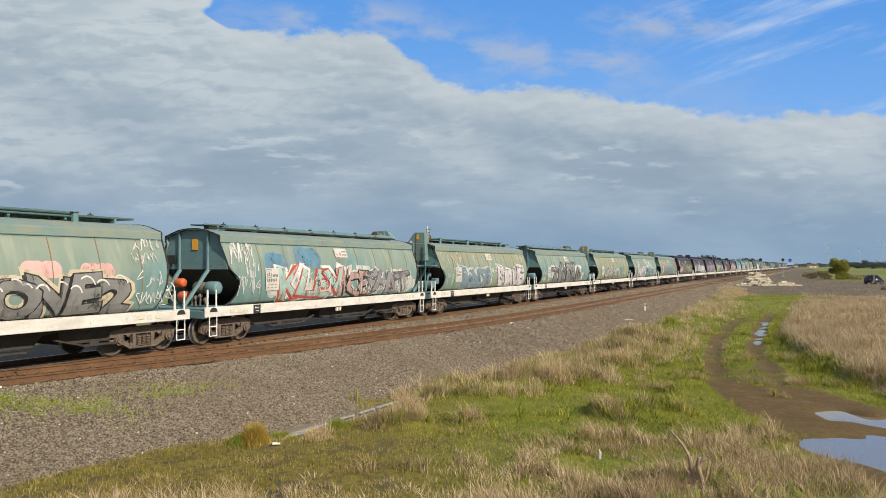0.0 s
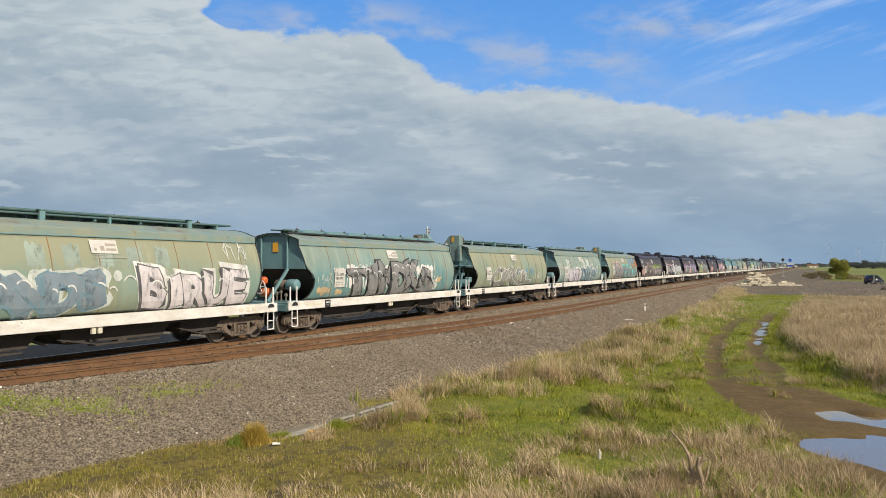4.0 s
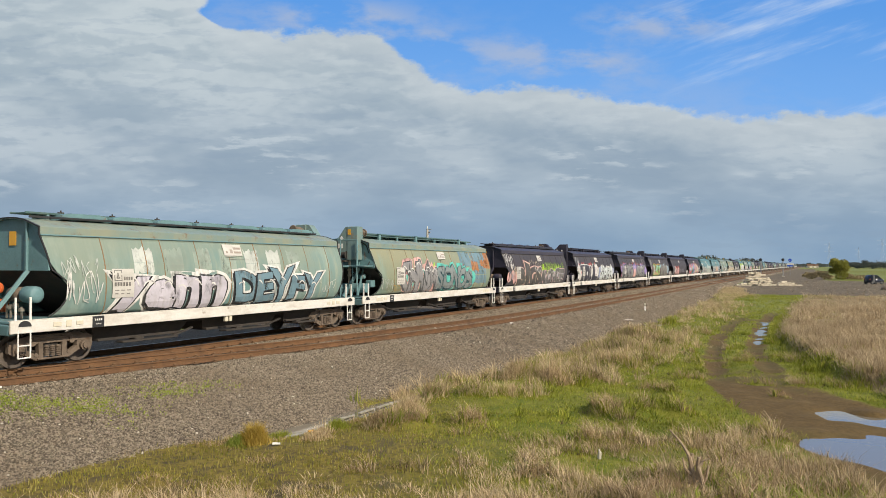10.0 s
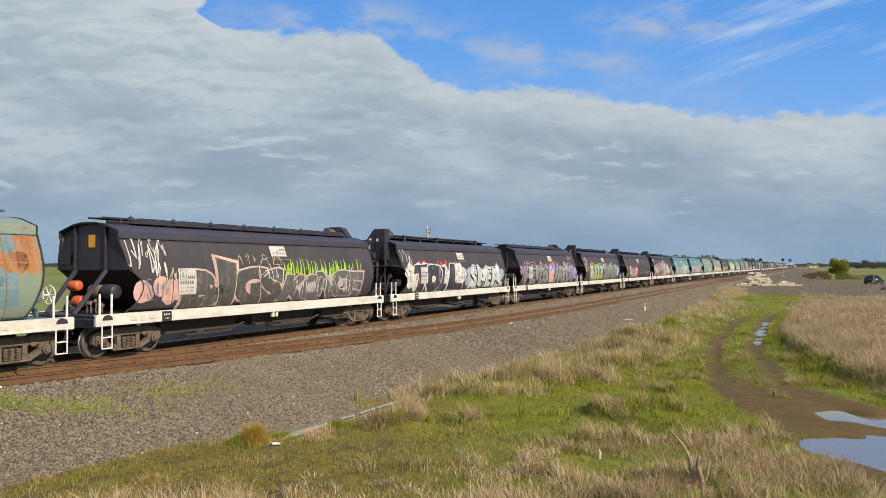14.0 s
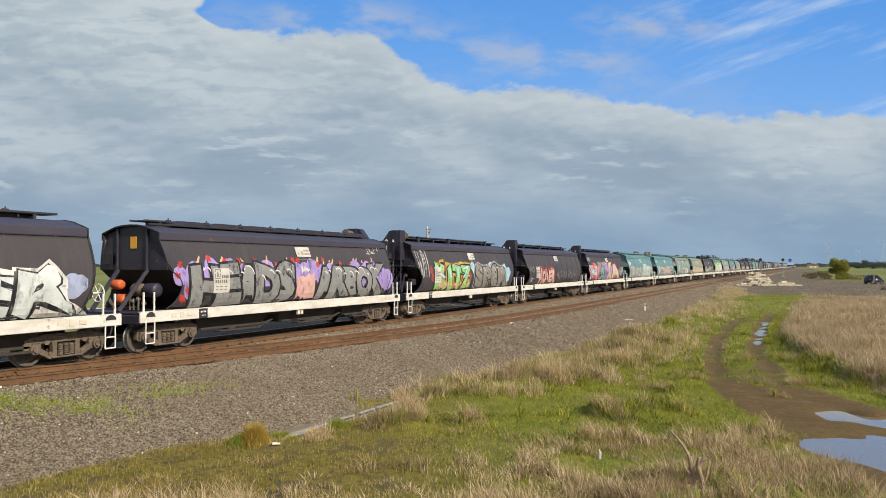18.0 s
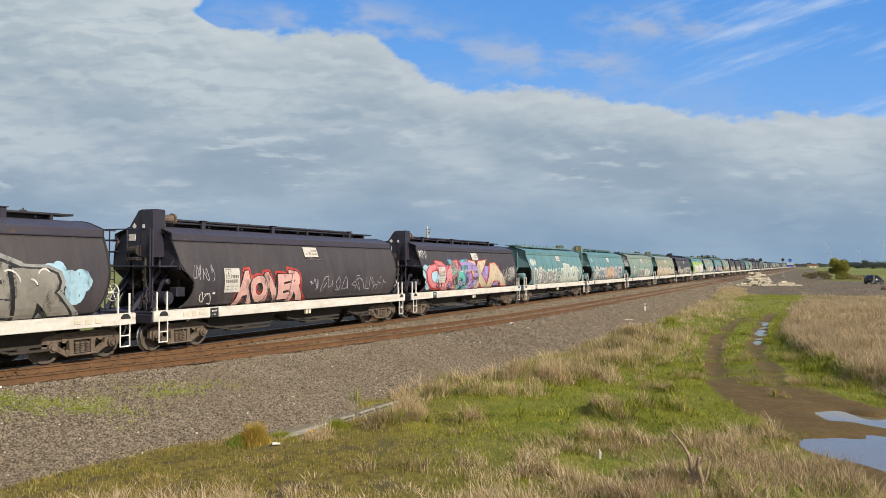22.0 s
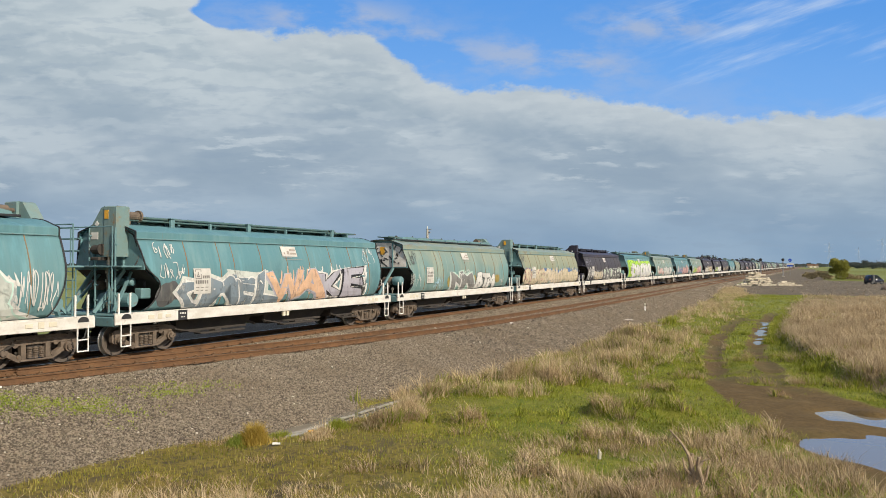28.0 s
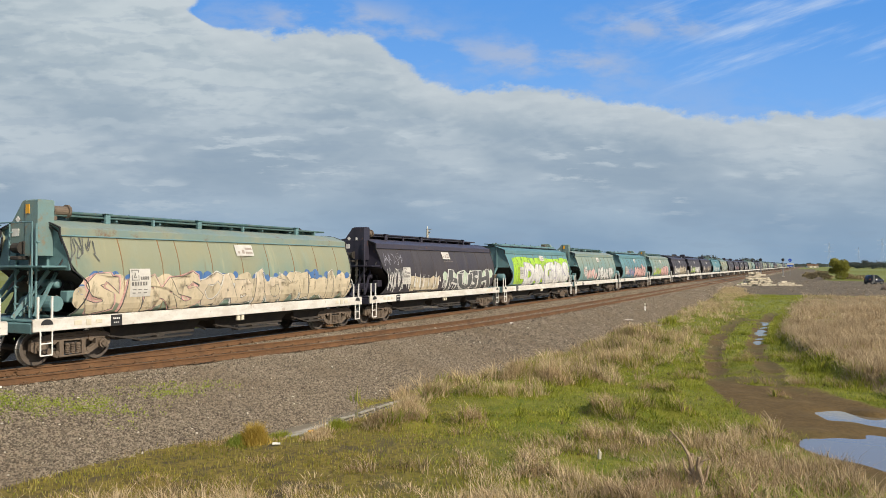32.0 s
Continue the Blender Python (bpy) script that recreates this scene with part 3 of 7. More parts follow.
def ramp_lin(n, l, fac, a, b):
    r = n.new("ShaderNodeMapRange")
    put(l, fac, r.inputs["Value"])
    r.inputs["From Min"].default_value, r.inputs["From Max"].default_value = a, b
    return r.outputs["Result"]


def cloud_shell():
    bm = bmesh.new()
    R, rows = 4700.0, []
    for j in range(15):
        el = radians(-1.5 + 48 * j / 14)
        rows.append([bm.verts.new((R * math.cos(el) * math.sin(radians(az)), R * math.cos(el) * math.cos(radians(az)), R * math.sin(el))) for az in range(-66, 67, 4)])
    for a, b in zip(rows, rows[1:]):
        for i in range(len(a) - 1):
            bm.faces.new((a[i], a[i + 1], b[i + 1], b[i]))
    ob = part("backdrop_sky", bm, cloud_material(), None, "", True)
    ob.matrix_basis = Matrix.Translation((0, 0, EYE.z)) @ pose(0, 0, 0, 0, 0, math.degrees(HEADING))
    return tagged(ob, "grey cloud deck with blue sky and wisps above", "sky", kind="structure")


backdrop = cloud_shell()
# ---- tracks ----
RAIL_SECTION = [(-0.07, -0.17), (0.07, -0.17), (0.07, -0.155), (0.012, -0.13), (0.010, -0.045), (0.036, -0.035), (0.036, -0.004), (0.028, 0.0),
                (-0.028, 0.0), (-0.036, -0.004), (-0.036, -0.035), (-0.010, -0.045), (-0.012, -0.13), (-0.07, -0.155)]


def rail(parent, ys, xs, top, label):
    """One rail swept along the plan line (xs, ys)."""
    verts, faces, k = [], [], len(RAIL_SECTION)
    for x, y in zip(xs, ys):
        verts += [(x + a, y, b) for a, b in RAIL_SECTION]
    for i in range(len(ys) - 1):
        for j in range(k):
            faces.append((i * k + j, i * k + (j + 1) % k, (i + 1) * k + (j + 1) % k, (i + 1) * k + j))
    ob = mesh_from("rail", verts, faces, [RAIL, top], parent, label)
    ob.data.polygons.foreach_set("material_index", [1 if j in (6, 7, 8) else 0 for i in range(len(ys) - 1) for j in range(k)])
    return ob


def sleeper_mesh():
    bm = bmesh.new()
    box(bm, 0, 0, -0.06, 2.5, 0.23, 0.12, 0.02)
    return bm


def clip_bm():
    """Base plate with two spring clips, at a rail's foot."""
    bm = bmesh.new()
    box(bm, 0, 0, 0.008, 0.30, 0.16, 0.016)
    for s in (-1, 1):
        box(bm, s * 0.095, 0.02 * s, 0.04, 0.05, 0.09, 0.05, 0.012)
    return bm


main_track = thing("railway_track", "main line with polished rails on timber sleepers in ballast", "railway track", kind="structure")
ys = [-60, -20, 0, 10, 20, 40, 80, 160, 400, 1200, 2400]
for rx in (NEAR_RAIL, NEAR_RAIL - GAUGE):
    rail(main_track, ys, [rx] * len(ys), RAIL_TOP, "worn steel rail with bright head")
siding = thing("siding_track", "rusty siding track curving away from the main line", "railway track", kind="structure")
ys = list(np.arange(-6, 60, 1.5)) + [70, 90, 130, 200, 400, 1200]
bend = curve_x(np.array(ys), SIDING_NEAR)
kern = np.array([1, 2, 3, 2, 1]) / 9
core = np.convolve(np.pad(bend[:44], 2, mode="edge"), kern, "valid")
bend[2:42] = core[2:42]
rail(siding, ys, list(bend), RAIL_DULL, "rusted brown siding rail")
start = next(i for i, v in enumerate(bend) if v - 1.45 > NEAR_RAIL + 0.12)
rail(siding, ys[start:], list(bend[start:] - 1.45), RAIL_DULL, "rusted brown siding rail")
first = part("sleeper", sleeper_mesh(), SLEEPER, main_track)
first.matrix_basis = pose(TRACK_X, 4, -0.198)
for i in range(1, 110):
    again(first, main_track, pose(TRACK_X + random.uniform(-0.04, 0.04), 4 + 0.62 * i, -0.200 - random.uniform(0, 0.02), 0, 0, random.uniform(-1, 1)))
for i in range(92):
    y = 10 + 0.62 * i
    x = float(np.interp(y, ys, bend)) - 0.72
    again(first, siding, pose(x, y, -0.206 - random.uniform(0, 0.02), 0, 0, random.uniform(-1, 1)))
clip = part("rail_clip", clip_bm(), CLIP, main_track)
clip.matrix_basis = pose(NEAR_RAIL, 4, -0.168)
for i in range(1, 80):
    again(clip, main_track, pose(NEAR_RAIL, 4 + 0.62 * i, -0.168))
for i in range(70):
    y = 10 + 0.62 * i
    x = float(np.interp(y, ys, bend))
    again(clip, siding, pose(x, y, -0.170))
    again(clip, siding, pose(x - 1.45, y, -0.170))
# ---- the grain wagons ----
HALF = PITCH / 2
# side profile: half width over height
PROFILE = [(1.24, 1.22), (1.35, 1.32), (1.42, 1.5), (1.46, 1.75), (1.475, 2.0), (1.455, 2.3), (1.405, 2.6), (1.315, 2.9), (1.20, 3.2), (1.165, 3.285)]
ROOF = [(1.185, 3.29), (1.185, 3.49), (1.165, 3.51), (0.62, 3.69), (0.30, 3.74), (0.0, 3.75)]


def half_width(z):
    return float(np.interp(z, [p[1] for p in PROFILE], [p[0] for p in PROFILE]))


def end_inset(z, lead=True):
    """How far the side sheet ends before the coupling plane, over height; the leading end is cut away deeper."""
    if not lead:
        return float(np.interp(z, [1.22, 1.6, 2.0, 2.4, 3.0, 3.8], [1.62, 1.42, 1.28, 1.2, 1.2, 1.2]))
    return float(np.interp(z, [1.22, 1.4, 1.65, 1.9, 2.1, 2.3, 2.42, 2.9, 3.5, 3.8], [1.42, 1.62, 1.80, 1.88, 1.83, 1.58, 1.40, 1.32, 1.22, 1.2]))


def wagon_body(parent, paint, end_paint, label, lead):
    """Barrel sides and roof in one shell, with closing sheets."""
    line = [(w, z) for w, z in PROFILE] + ROOF
    full = line + [(-w, z) for w, z in line[-2::-1]]
    st = [0, 0.004, 0.02] + [i / 16 for i in range(1, 16)] + [0.98, 0.996, 1]
    verts, faces, k = [], [], len(full)
    for t in st:
        for w, z in full:
            e0, e1 = HALF - end_inset(z, lead < 0), HALF - end_inset(z, lead > 0)
            verts.append((w, -e0 + (e0 + e1) * t, z))
    for i in range(len(st) - 1):
        for j in range(k - 1):
            faces.append((i * k + j, (i + 1) * k + j, (i + 1) * k + j + 1, i * k + j + 1))
    body = mesh_from("body", verts, faces, [paint, paint if paint == BRIGHT else ROOF_PAINT[end_paint.name]], parent, label, True)
    a, b = len(PROFILE) - 1, k - len(PROFILE)
    body.data.polygons.foreach_set("material_index", [1 if a <= j < b else 0 for i in range(len(st) - 1) for j in range(k - 1)])
    body.data.polygons.foreach_set("use_smooth", [not a <= j < b for i in range(len(st) - 1) for j in range(k - 1)])
    md = body.modifiers.new("edge", "SOLIDIFY")
    md.thickness, md.offset = 0.035, -1
    return body


def side_seam(y):
    """A welded seam round one side, a flat strip standing a little proud."""
    pts = [(w, z) for w, z in PROFILE]
    verts, faces = [], []
    for w, z in pts:
        verts += [(w + 0.001, y - 0.018, z), (w + 0.011, y - 0.009, z), (w + 0.011, y + 0.009, z), (w + 0.001, y + 0.018, z)]
    for i in range(len(pts) - 1):
        for j in range(3):
            faces.append((i * 4 + j, i * 4 + j + 1, (i + 1) * 4 + j + 1, (i + 1) * 4 + j))
    return verts, faces


def on_side(y, z, off):
    """A spot on the near side sheet."""
    w = half_width(z)
    d = (half_width(z + 0.03) - half_width(z - 0.03)) / 0.06
    n = Vector((1, 0, -d)).normalized()
    return Vector((w, y, z)) + n * off


def bogie_parts(parent):
    """One three-piece bogie about its own centre; the wheelsets are pieces that turn."""
    for s in (1, -1):
        bm = bmesh.new()
        prism(bm, [(-1.17, 0.575), (1.17, 0.575), (1.17, 0.66), (1.02, 0.73), (0.6, 0.79), (-0.6, 0.79), (-1.02, 0.73), (-1.17, 0.66)], "x", s * 0.93, s * 1.06)
        for q in (1, -1):
            prism(bm, [(q * 0.70, 0.36), (q * 0.76, 0.32), (q * 1.06, 0.32), (q * 1.17, 0.40), (q * 1.17, 0.61), (q * 0.70, 0.61)], "x", s * 0.93, s * 1.05)
            prism(bm, [(q * 0.80, 0.34), (q * 0.74, 0.46), (q * 0.50, 0.33), (q * 0.28, 0.29), (q * 0.28, 0.16), (q * 0.46, 0.16)], "x", s * 0.93, s * 1.055)
            prism(bm, [(q * 0.26, 0.2), (q * 0.38, 0.2), (q * 0.40, 0.62), (q * 0.27, 0.62)], "x", s * 0.94, s * 1.065)
            rod(bm, (s * 0.96, q * 0.55, 0.60), (s * 1.075, q * 0.55, 0.60), 0.085, 12)
            box(bm, s * 1.07, q * 0.55, 0.665, 0.03, 0.2, 0.05, 0.01)
        box(bm, s * 1.0, 0, 0.705, 0.18, 1.1, 0.06, 0.015)
        box(bm, s * 1.0, 0, 0.19, 0.2, 0.85, 0.05, 0.015)
        for y in (-0.46, 0.46):
            rod(bm, (s * 1.05, y, 0.30), (s * 1.07, y, 0.30), 0.05, 10)
        part("side_frame", bm, BOGIE, parent, "cast steel side frame brown with dust", False)
        for i in range(3):
            bm = bmesh.new()
            y = -0.16 + 0.16 * i
            coil = [(0.03, 0.24)]
            for q in range(6):
                coil += [(0.066, 0.243 + q * 0.045), (0.066, 0.268 + q * 0.045), (0.048, 0.272 + q * 0.045)]
            lathe(bm, coil + [(0.03, 0.515)], Matrix.Translation((s * 1.05, y, 0)) @ Matrix.Rotation(-math.pi / 2, 4, "Y"), 10)
            part("spring", bm, BOGIE, parent)
        for y in (-0.9, 0.9):
            bm = bmesh.new()
            rod(bm, (s * 1.0, y, 0.43), (s * 1.13, y, 0.43), 0.13, 14)
            rod(bm, (s * 1.13, y, 0.43), (s * 1.17, y, 0.43), 0.085, 12)
            for q in range(3):
                a = q * 2.094
                rod(bm, (s * 1.16, y + 0.06 * math.cos(a), 0.43 + 0.06 * math.sin(a)), (s * 1.185, y + 0.06 * math.cos(a), 0.43 + 0.06 * math.sin(a)), 0.018, 6)
            part("axle_box", bm, BOGIE, parent)
    bm = bmesh.new()
    box(bm, 0, 0, 0.5, 2.0, 0.42, 0.26, 0.03)
    part("bolster", bm, UNDER, parent)
    bm = bmesh.new()
    for y in (-0.42, 0.42):
        rod(bm, (-0.9, y, 0.38), (0.9, y, 0.38), 0.035, 6)
    part("brake_beam", bm, UNDER, parent)


def wheelset(parent, y):
    bm = bmesh.new()
    for s in (1, -1):
        x0 = s * GAUGE / 2
        rings = [(0.06, 0.10), (0.16, 0.11), (0.17, 0.075), (0.34, 0.055), (0.35, 0.115), (0.425, 0.115), (0.43, 0.11), (0.436, 0.0), (0.46, -0.01), (0.458, -0.035), (0.35, -0.035), (0.34, 0.0), (0.06, 0.0)]
        fs = lathe(bm, [(r, x0 + s * (a - 0.02)) for r, a in rings], Matrix.Identity(4), 28)
        for f in fs:
            r = [Vector((v.co.y, v.co.z)).length for v in f.verts]
            if min(r) > 0.42:
                f.material_index = 1
        for q in range(4):
            a = q * 1.5708 + 0.3
            rod(bm, (x0 + s * 0.05, 0.25 * math.cos(a), 0.25 * math.sin(a)), (x0 + s * 0.062, 0.25 * math.cos(a), 0.25 * math.sin(a)), 0.035, 8)
    rod(bm, (-0.7, 0, 0), (0.7, 0, 0), 0.08, 10)
    ob = part("wheelset", bm, [WHEEL, TREAD], parent, "steel wheelset with bright treads")
    ob.matrix_basis = pose(0, y, 0.436)
    return ob


def white_step(parent, y, end):
    """The white hoop step hung below the sill, with two posts above."""
    bm = bmesh.new()
    x = 1.44
    for dy in (-0.16, 0.16):
        box(bm, x, y + dy, 0.645, 0.034, 0.034, 0.69, 0.006)
    for z in (0.305, 0.60):
        box(bm, x, y, z, 0.034, 0.33, 0.034, 0.006)
    part("step", bm, WHITE, parent, "white steel hoop step")
    for dy in (-0.19, 0.19):
        bm = bmesh.new()
        box(bm, x - 0.06, y + dy, 1.48, 0.05, 0.05, 0.56, 0.008)
        part("hand_post", bm, WHITE, parent, "white grab post")
    bm = bmesh.new()
    rr = [(y + 0.17 * math.cos(a), 1.06 + 0.14 * math.sin(a)) for a in np.linspace(0, math.pi, 9)]
    prism(bm, rr, "x", 1.462, 1.467)
    part("step_hole", bm, BLACK, parent)


def make_wagon(paint, end_paint, body_label, lead):
    """A bogie hopper wagon about its middle; near side is +x. The 'tower' end is at -y."""
    w = thing("grain_hopper_wagon", body_label, "hopper wagon")
    wagon_body(w, paint, end_paint, "", lead)
    # seams
    for y in (-4.78, -3.37, -2.72, -1.34, 0.07, 1.4, 2.83, 4.24, 5.6):
        v, f = side_seam(y * -lead)
        mesh_from("seam", v, f, SEAM_DARK if end_paint == DARK_END else SEAM, w)
    bm = bmesh.new()
    for s in (1, -1):
        box(bm, s * 1.188, 0, 3.295, 0.03, PITCH - 2.5, 0.035, 0.008)
    part("eave_rail", bm, end_paint, w)
    # sills
    for s in (1, -1):
        bm = bmesh.new()
        box(bm, s * 1.42, 0, 1.045, 0.07, PITCH - 0.64, 0.30, 0.012)
        box(bm, s * 1.38, 0, 1.205, 0.14, PITCH - 0.7, 0.02)
        part("side_sill", bm, SILL, w, "cream painted side sill streaked with dirt")
    y = (HALF - 2.75) * lead
    bm = bmesh.new()
    box(bm, 1.4585, y, 1.045, 0.008, 0.36, 0.296)
    part("data_panel", bm, BLACK, w, "black data panel with small white bars")
    bm = bmesh.new()
    for q in range(4):
        box(bm, 1.4635, y - 0.09 + q * 0.06, 1.10, 0.003, 0.035, 0.05)
    for q in range(3):
        box(bm, 1.4635, y - 0.07 + q * 0.06, 0.99, 0.003, 0.03, 0.03)
    tagged(part("data_bars", bm, WHITE, w), kind="stuff")
    for y0, y1, z0, z1, nm, lab in ((-4.6, -3.88, 1.66, 2.43, "number_panel", "cream number panel with a triangle mark"), (-0.16, 0.70, 2.84, 3.20, "emblem_panel", "faded white emblem panel")):
        a, b = sorted((y0 * -lead, y1 * -lead))
        bm = bmesh.new()
        n_ = 6
        for i in range(n_):
            za, zb = z0 + (z1 - z0) * i / n_, z0 + (z1 - z0) * (i + 1) / n_
            bm.faces.new([bm.verts.new(on_side(*p, 0.036)) for p in ((a, za), (b, za), (b, zb), (a, zb))])
        part(nm, bm, PANEL_WHITE, w, lab)
        bm = bmesh.new()
        def strip(u0, u1, v0, v1):
            q = [a + (b - a) * (u if lead < 0 else 1 - u) for u in (u0, u1)]
            za, zb = z0 + (z1 - z0) * v0, z0 + (z1 - z0) * v1
            bm.faces.new([bm.verts.new(on_side(*p, 0.040)) for p in ((q[0], za), (q[1], za), (q[1], zb), (q[0], zb))])
        if nm == "number_panel":
            for u0, u1, v0, v1 in ((0.08, 0.44, 0.93, 0.96), (0.08, 0.44, 0.58, 0.61), (0.08, 0.12, 0.61, 0.93), (0.40, 0.44, 0.61, 0.93), (0.18, 0.34, 0.66, 0.70)):
                strip(u0, u1, v0, v1)
            for u, du in ((0.20, 0.06), (0.29, -0.06)):
                q = [a + (b - a) * (t if lead < 0 else 1 - t) for t in (u - 0.02, u + 0.02, u + 0.02 + du, u - 0.02 + du)]
                bm.faces.new([bm.verts.new(on_side(yy, z0 + (z1 - z0) * v, 0.0405)) for yy, v in zip(q, (0.70, 0.70, 0.86, 0.86))])
            for i in range(4):
                strip(0.50 + 0.11 * i, 0.585 + 0.11 * i, 0.60, 0.72)
            for i in range(6):
                strip(0.08 + 0.13 * i, 0.17 + 0.13 * i, 0.40, 0.53)
            for i in range(3):
                strip(0.12 + 0.27 * i, 0.30 + 0.27 * i, 0.24, 0.27), strip(0.12 + 0.27 * i, 0.26 + 0.27 * i, 0.12, 0.15)
        else:
            for u0, u1, v0, v1 in ((0.12, 0.22, 0.2, 0.4), (0.35, 0.5, 0.2, 0.55), (0.55, 0.95, 0.55, 0.75), (0.55, 0.95, 0.2, 0.38), (0.05, 0.6, -0.14, -0.10), (0.05, 1.3, -0.32, -0.29)):
                strip(u0, u1, v0, v1)
        tagged(part("panel_marks", bm, INKED if nm == "number_panel" else FADED_MARK, w), kind="stuff")
    # end sheets, slopes and frames
    for s, kind in ((-1, "tower"), (1, "plain")):
        y = s * (HALF - 1.34)
        bm = bmesh.new()
        top = [(p[0] - 0.02, p[1]) for p in PROFILE if p[1] > 2.42] + [(p[0] * 0.985, p[1] - 0.02) for p in ROOF[1:]]
        outl = [(half_width(2.4) - 0.02, 2.4)] + top
        outl = outl + [(-a, b) for a, b in outl[-2::-1]]
        prism(bm, outl, "y", y - 0.02, y + 0.02)
        part("end_sheet", bm, end_paint, w)
        bm = bmesh.new()
        vs = [bm.verts.new(p) for p in ((1.4, y, 2.41), (-1.4, y, 2.41), (-1.15, s * (HALF - 3.3), 1.15), (1.15, s * (HALF - 3.3), 1.15))]
        bm.faces.new(vs)
        part("slope_sheet", bm, UNDER, w)
        for px in (-0.62, 0.62):
            bm = bmesh.new()
            box(bm, px, y + s * 0.055, 3.02, 0.07, 0.07, 1.26, 0.01)
            part("end_post", bm, end_paint, w)
            bm = bmesh.new()
            bar(bm, (px, y + s * 0.02, 2.4), (px * 0.9 - 0.25, s * (HALF - 0.55), 1.2), 0.1, 0.1)
            part("brace", bm, end_paint, w)
        e = [(z, HALF - end_inset(z, s == lead)) for z in np.linspace(1.25, 3.285, 24)]
        for sx in (1, -1):
            bm = bmesh.new()
            for (za, ya), (zb, yb) in zip(e, e[1:]):
                bar(bm, (sx * half_width(za), s * (ya + 0.015), za), (sx * half_width(zb), s * (yb + 0.015), zb), 0.05, 0.03)
            part("edge_angle", bm, BLACK, w, "black edge angle round the end of the side sheet")
        bm = bmesh.new()
        pr = [(p[0], p[1]) for p in ROOF]
        pr = pr + [(-a, b) for a, b in pr[-2::-1]]
        for a, b in zip(pr, pr[1:]):
            bar(bm, (a[0], s * (HALF - 1.21), a[1]), (b[0], s * (HALF - 1.21), b[1]), 0.05, 0.03)
        part("roof_edge", bm, BLACK, w)
        bm = bmesh.new()
        box(bm, 0, s * (HALF - 0.42), 0.98, 2.75, 0.2, 0.26, 0.02)
        box(bm, 0, s * (HALF - 1.3), 1.15, 2.6, 1.7, 0.05, 0.01)
        part("headstock", bm, end_paint, w)
        bm = bmesh.new()
        box(bm, 0, s * (HALF - 0.2), 0.86, 0.26, 0.5, 0.26, 0.03)
        box(bm, 0.03, s * (HALF - 0.05), 0.86, 0.36, 0.2, 0.32, 0.04)
        part("coupler", bm, UNDER, w)
        bm = bmesh.new()
        pts = [Vector((0.35, s * (HALF - 0.32), 0.8)), Vector((0.37, s * (HALF - 0.22), 0.55)), Vector((0.3, s * (HALF - 0.08), 0.42)), Vector((0.2, s * HALF * 1.0, 0.42))]
        for a, b in zip(pts, pts[1:]):
            rod(bm, a, b, 0.025, 6)
        part("air_hose", bm, BLACK, w)
        white_step(w, s * (HALF - 0.68), s)
        for q in range(3):
            bm = bmesh.new()
            box(bm, 1.463, s * (HALF - 1.55 - 0.32 * q), 1.06, 0.012, (0.22, 0.16, 0.2)[q], (0.12, 0.16, 0.1)[q], 0.004)
            part("sill_plate", bm, CREAM, w)
    # tower end fittings
    y = -(HALF - 1.3)
    bm = bmesh.new()
    prism(bm, [(y + 0.05, 2.78), (y - 0.42, 2.78), (y - 0.42, 4.19), (y - 0.38, 4.22), (y - 0.0, 4.22), (y + 0.05, 4.19)], "x", 0.3, 0.78)
    prism(bm, [(0.3, 2.95), (-0.35, 2.95), (-0.35, 3.5), (-0.28, 3.62), (0.16, 4.18), (0.3, 4.22)], "y", y - 0.4, y - 0.03)
    part("control_tower", bm, TOWER_PAINT[end_paint.name], w, "gearbox tower with sloping top")
    bm = bmesh.new()
    box(bm, -0.1, y - 0.406, 3.38, 0.28, 0.012, 0.2)
    part("tower_label", bm, WHITE, w)
    bm = bmesh.new()
    box(bm, 0.4, y - 0.427, 3.98 if end_paint != DARK_END else 3.7, 0.15 if end_paint != DARK_END else 0.09, 0.012, 0.24 if end_paint != DARK_END else 0.14)
    part("tower_placard", bm, WHITE if end_paint == DARK_END else YELLOW, w)
    bm = bmesh.new()
    rod(bm, (-0.05, y - 0.46, 2.98), (0.25, y - 0.46, 2.98), 0.13, 12)
    rod(bm, (0.25, y - 0.46, 2.98), (0.30, y - 0.46, 2.98), 0.17, 12)
    box(bm, 0.12, y - 0.44, 2.72, 0.34, 0.3, 0.1, 0.02)
    part("gearbox", bm, UNDER, w, "greasy dark gearbox")
    for px, za, zb, r in ((0.86, 1.2, 3.6, 0.03), (0.06, 1.25, 2.7, 0.028), (-0.2, 2.5, 3.6, 0.022), (0.62, 1.2, 2.5, 0.024)):
        bm = bmesh.new()
        rod(bm, (px, y - 0.5, za), (px, y - 0.5, zb), r, 8)
        for q in range(3):
            zz = za + (zb - za) * (0.2 + 0.3 * q)
            box(bm, px, y - 0.48, zz, r * 4, 0.08, 0.04, 0.008)
        part("conduit", bm, end_paint, w)
    bm = bmesh.new()
    loop = [(0.8, y - 0.1, 3.55), (1.0, y + 0.0, 3.40), (1.12, y + 0.04, 3.05), (1.16, y + 0.04, 2.7), (1.1, y - 0.05, 2.5)]
    for a, b in zip(loop, loop[1:]):
        rod(bm, a, b, 0.022, 6)
    part("control_cable", bm, BLACK, w, "black control cable")
    bm = bmesh.new()
    box(bm, 0.0, y - 0.412, 3.72, 0.13, 0.01, 0.13, 0.0, Matrix.Translation((0.0, y - 0.412, 3.72)) @ Matrix.Rotation(0.785, 4, "Y") @ Matrix.Translation((0.0, -(y - 0.412), -3.72)))
    part("diamond_plate", bm, WHITE, w)
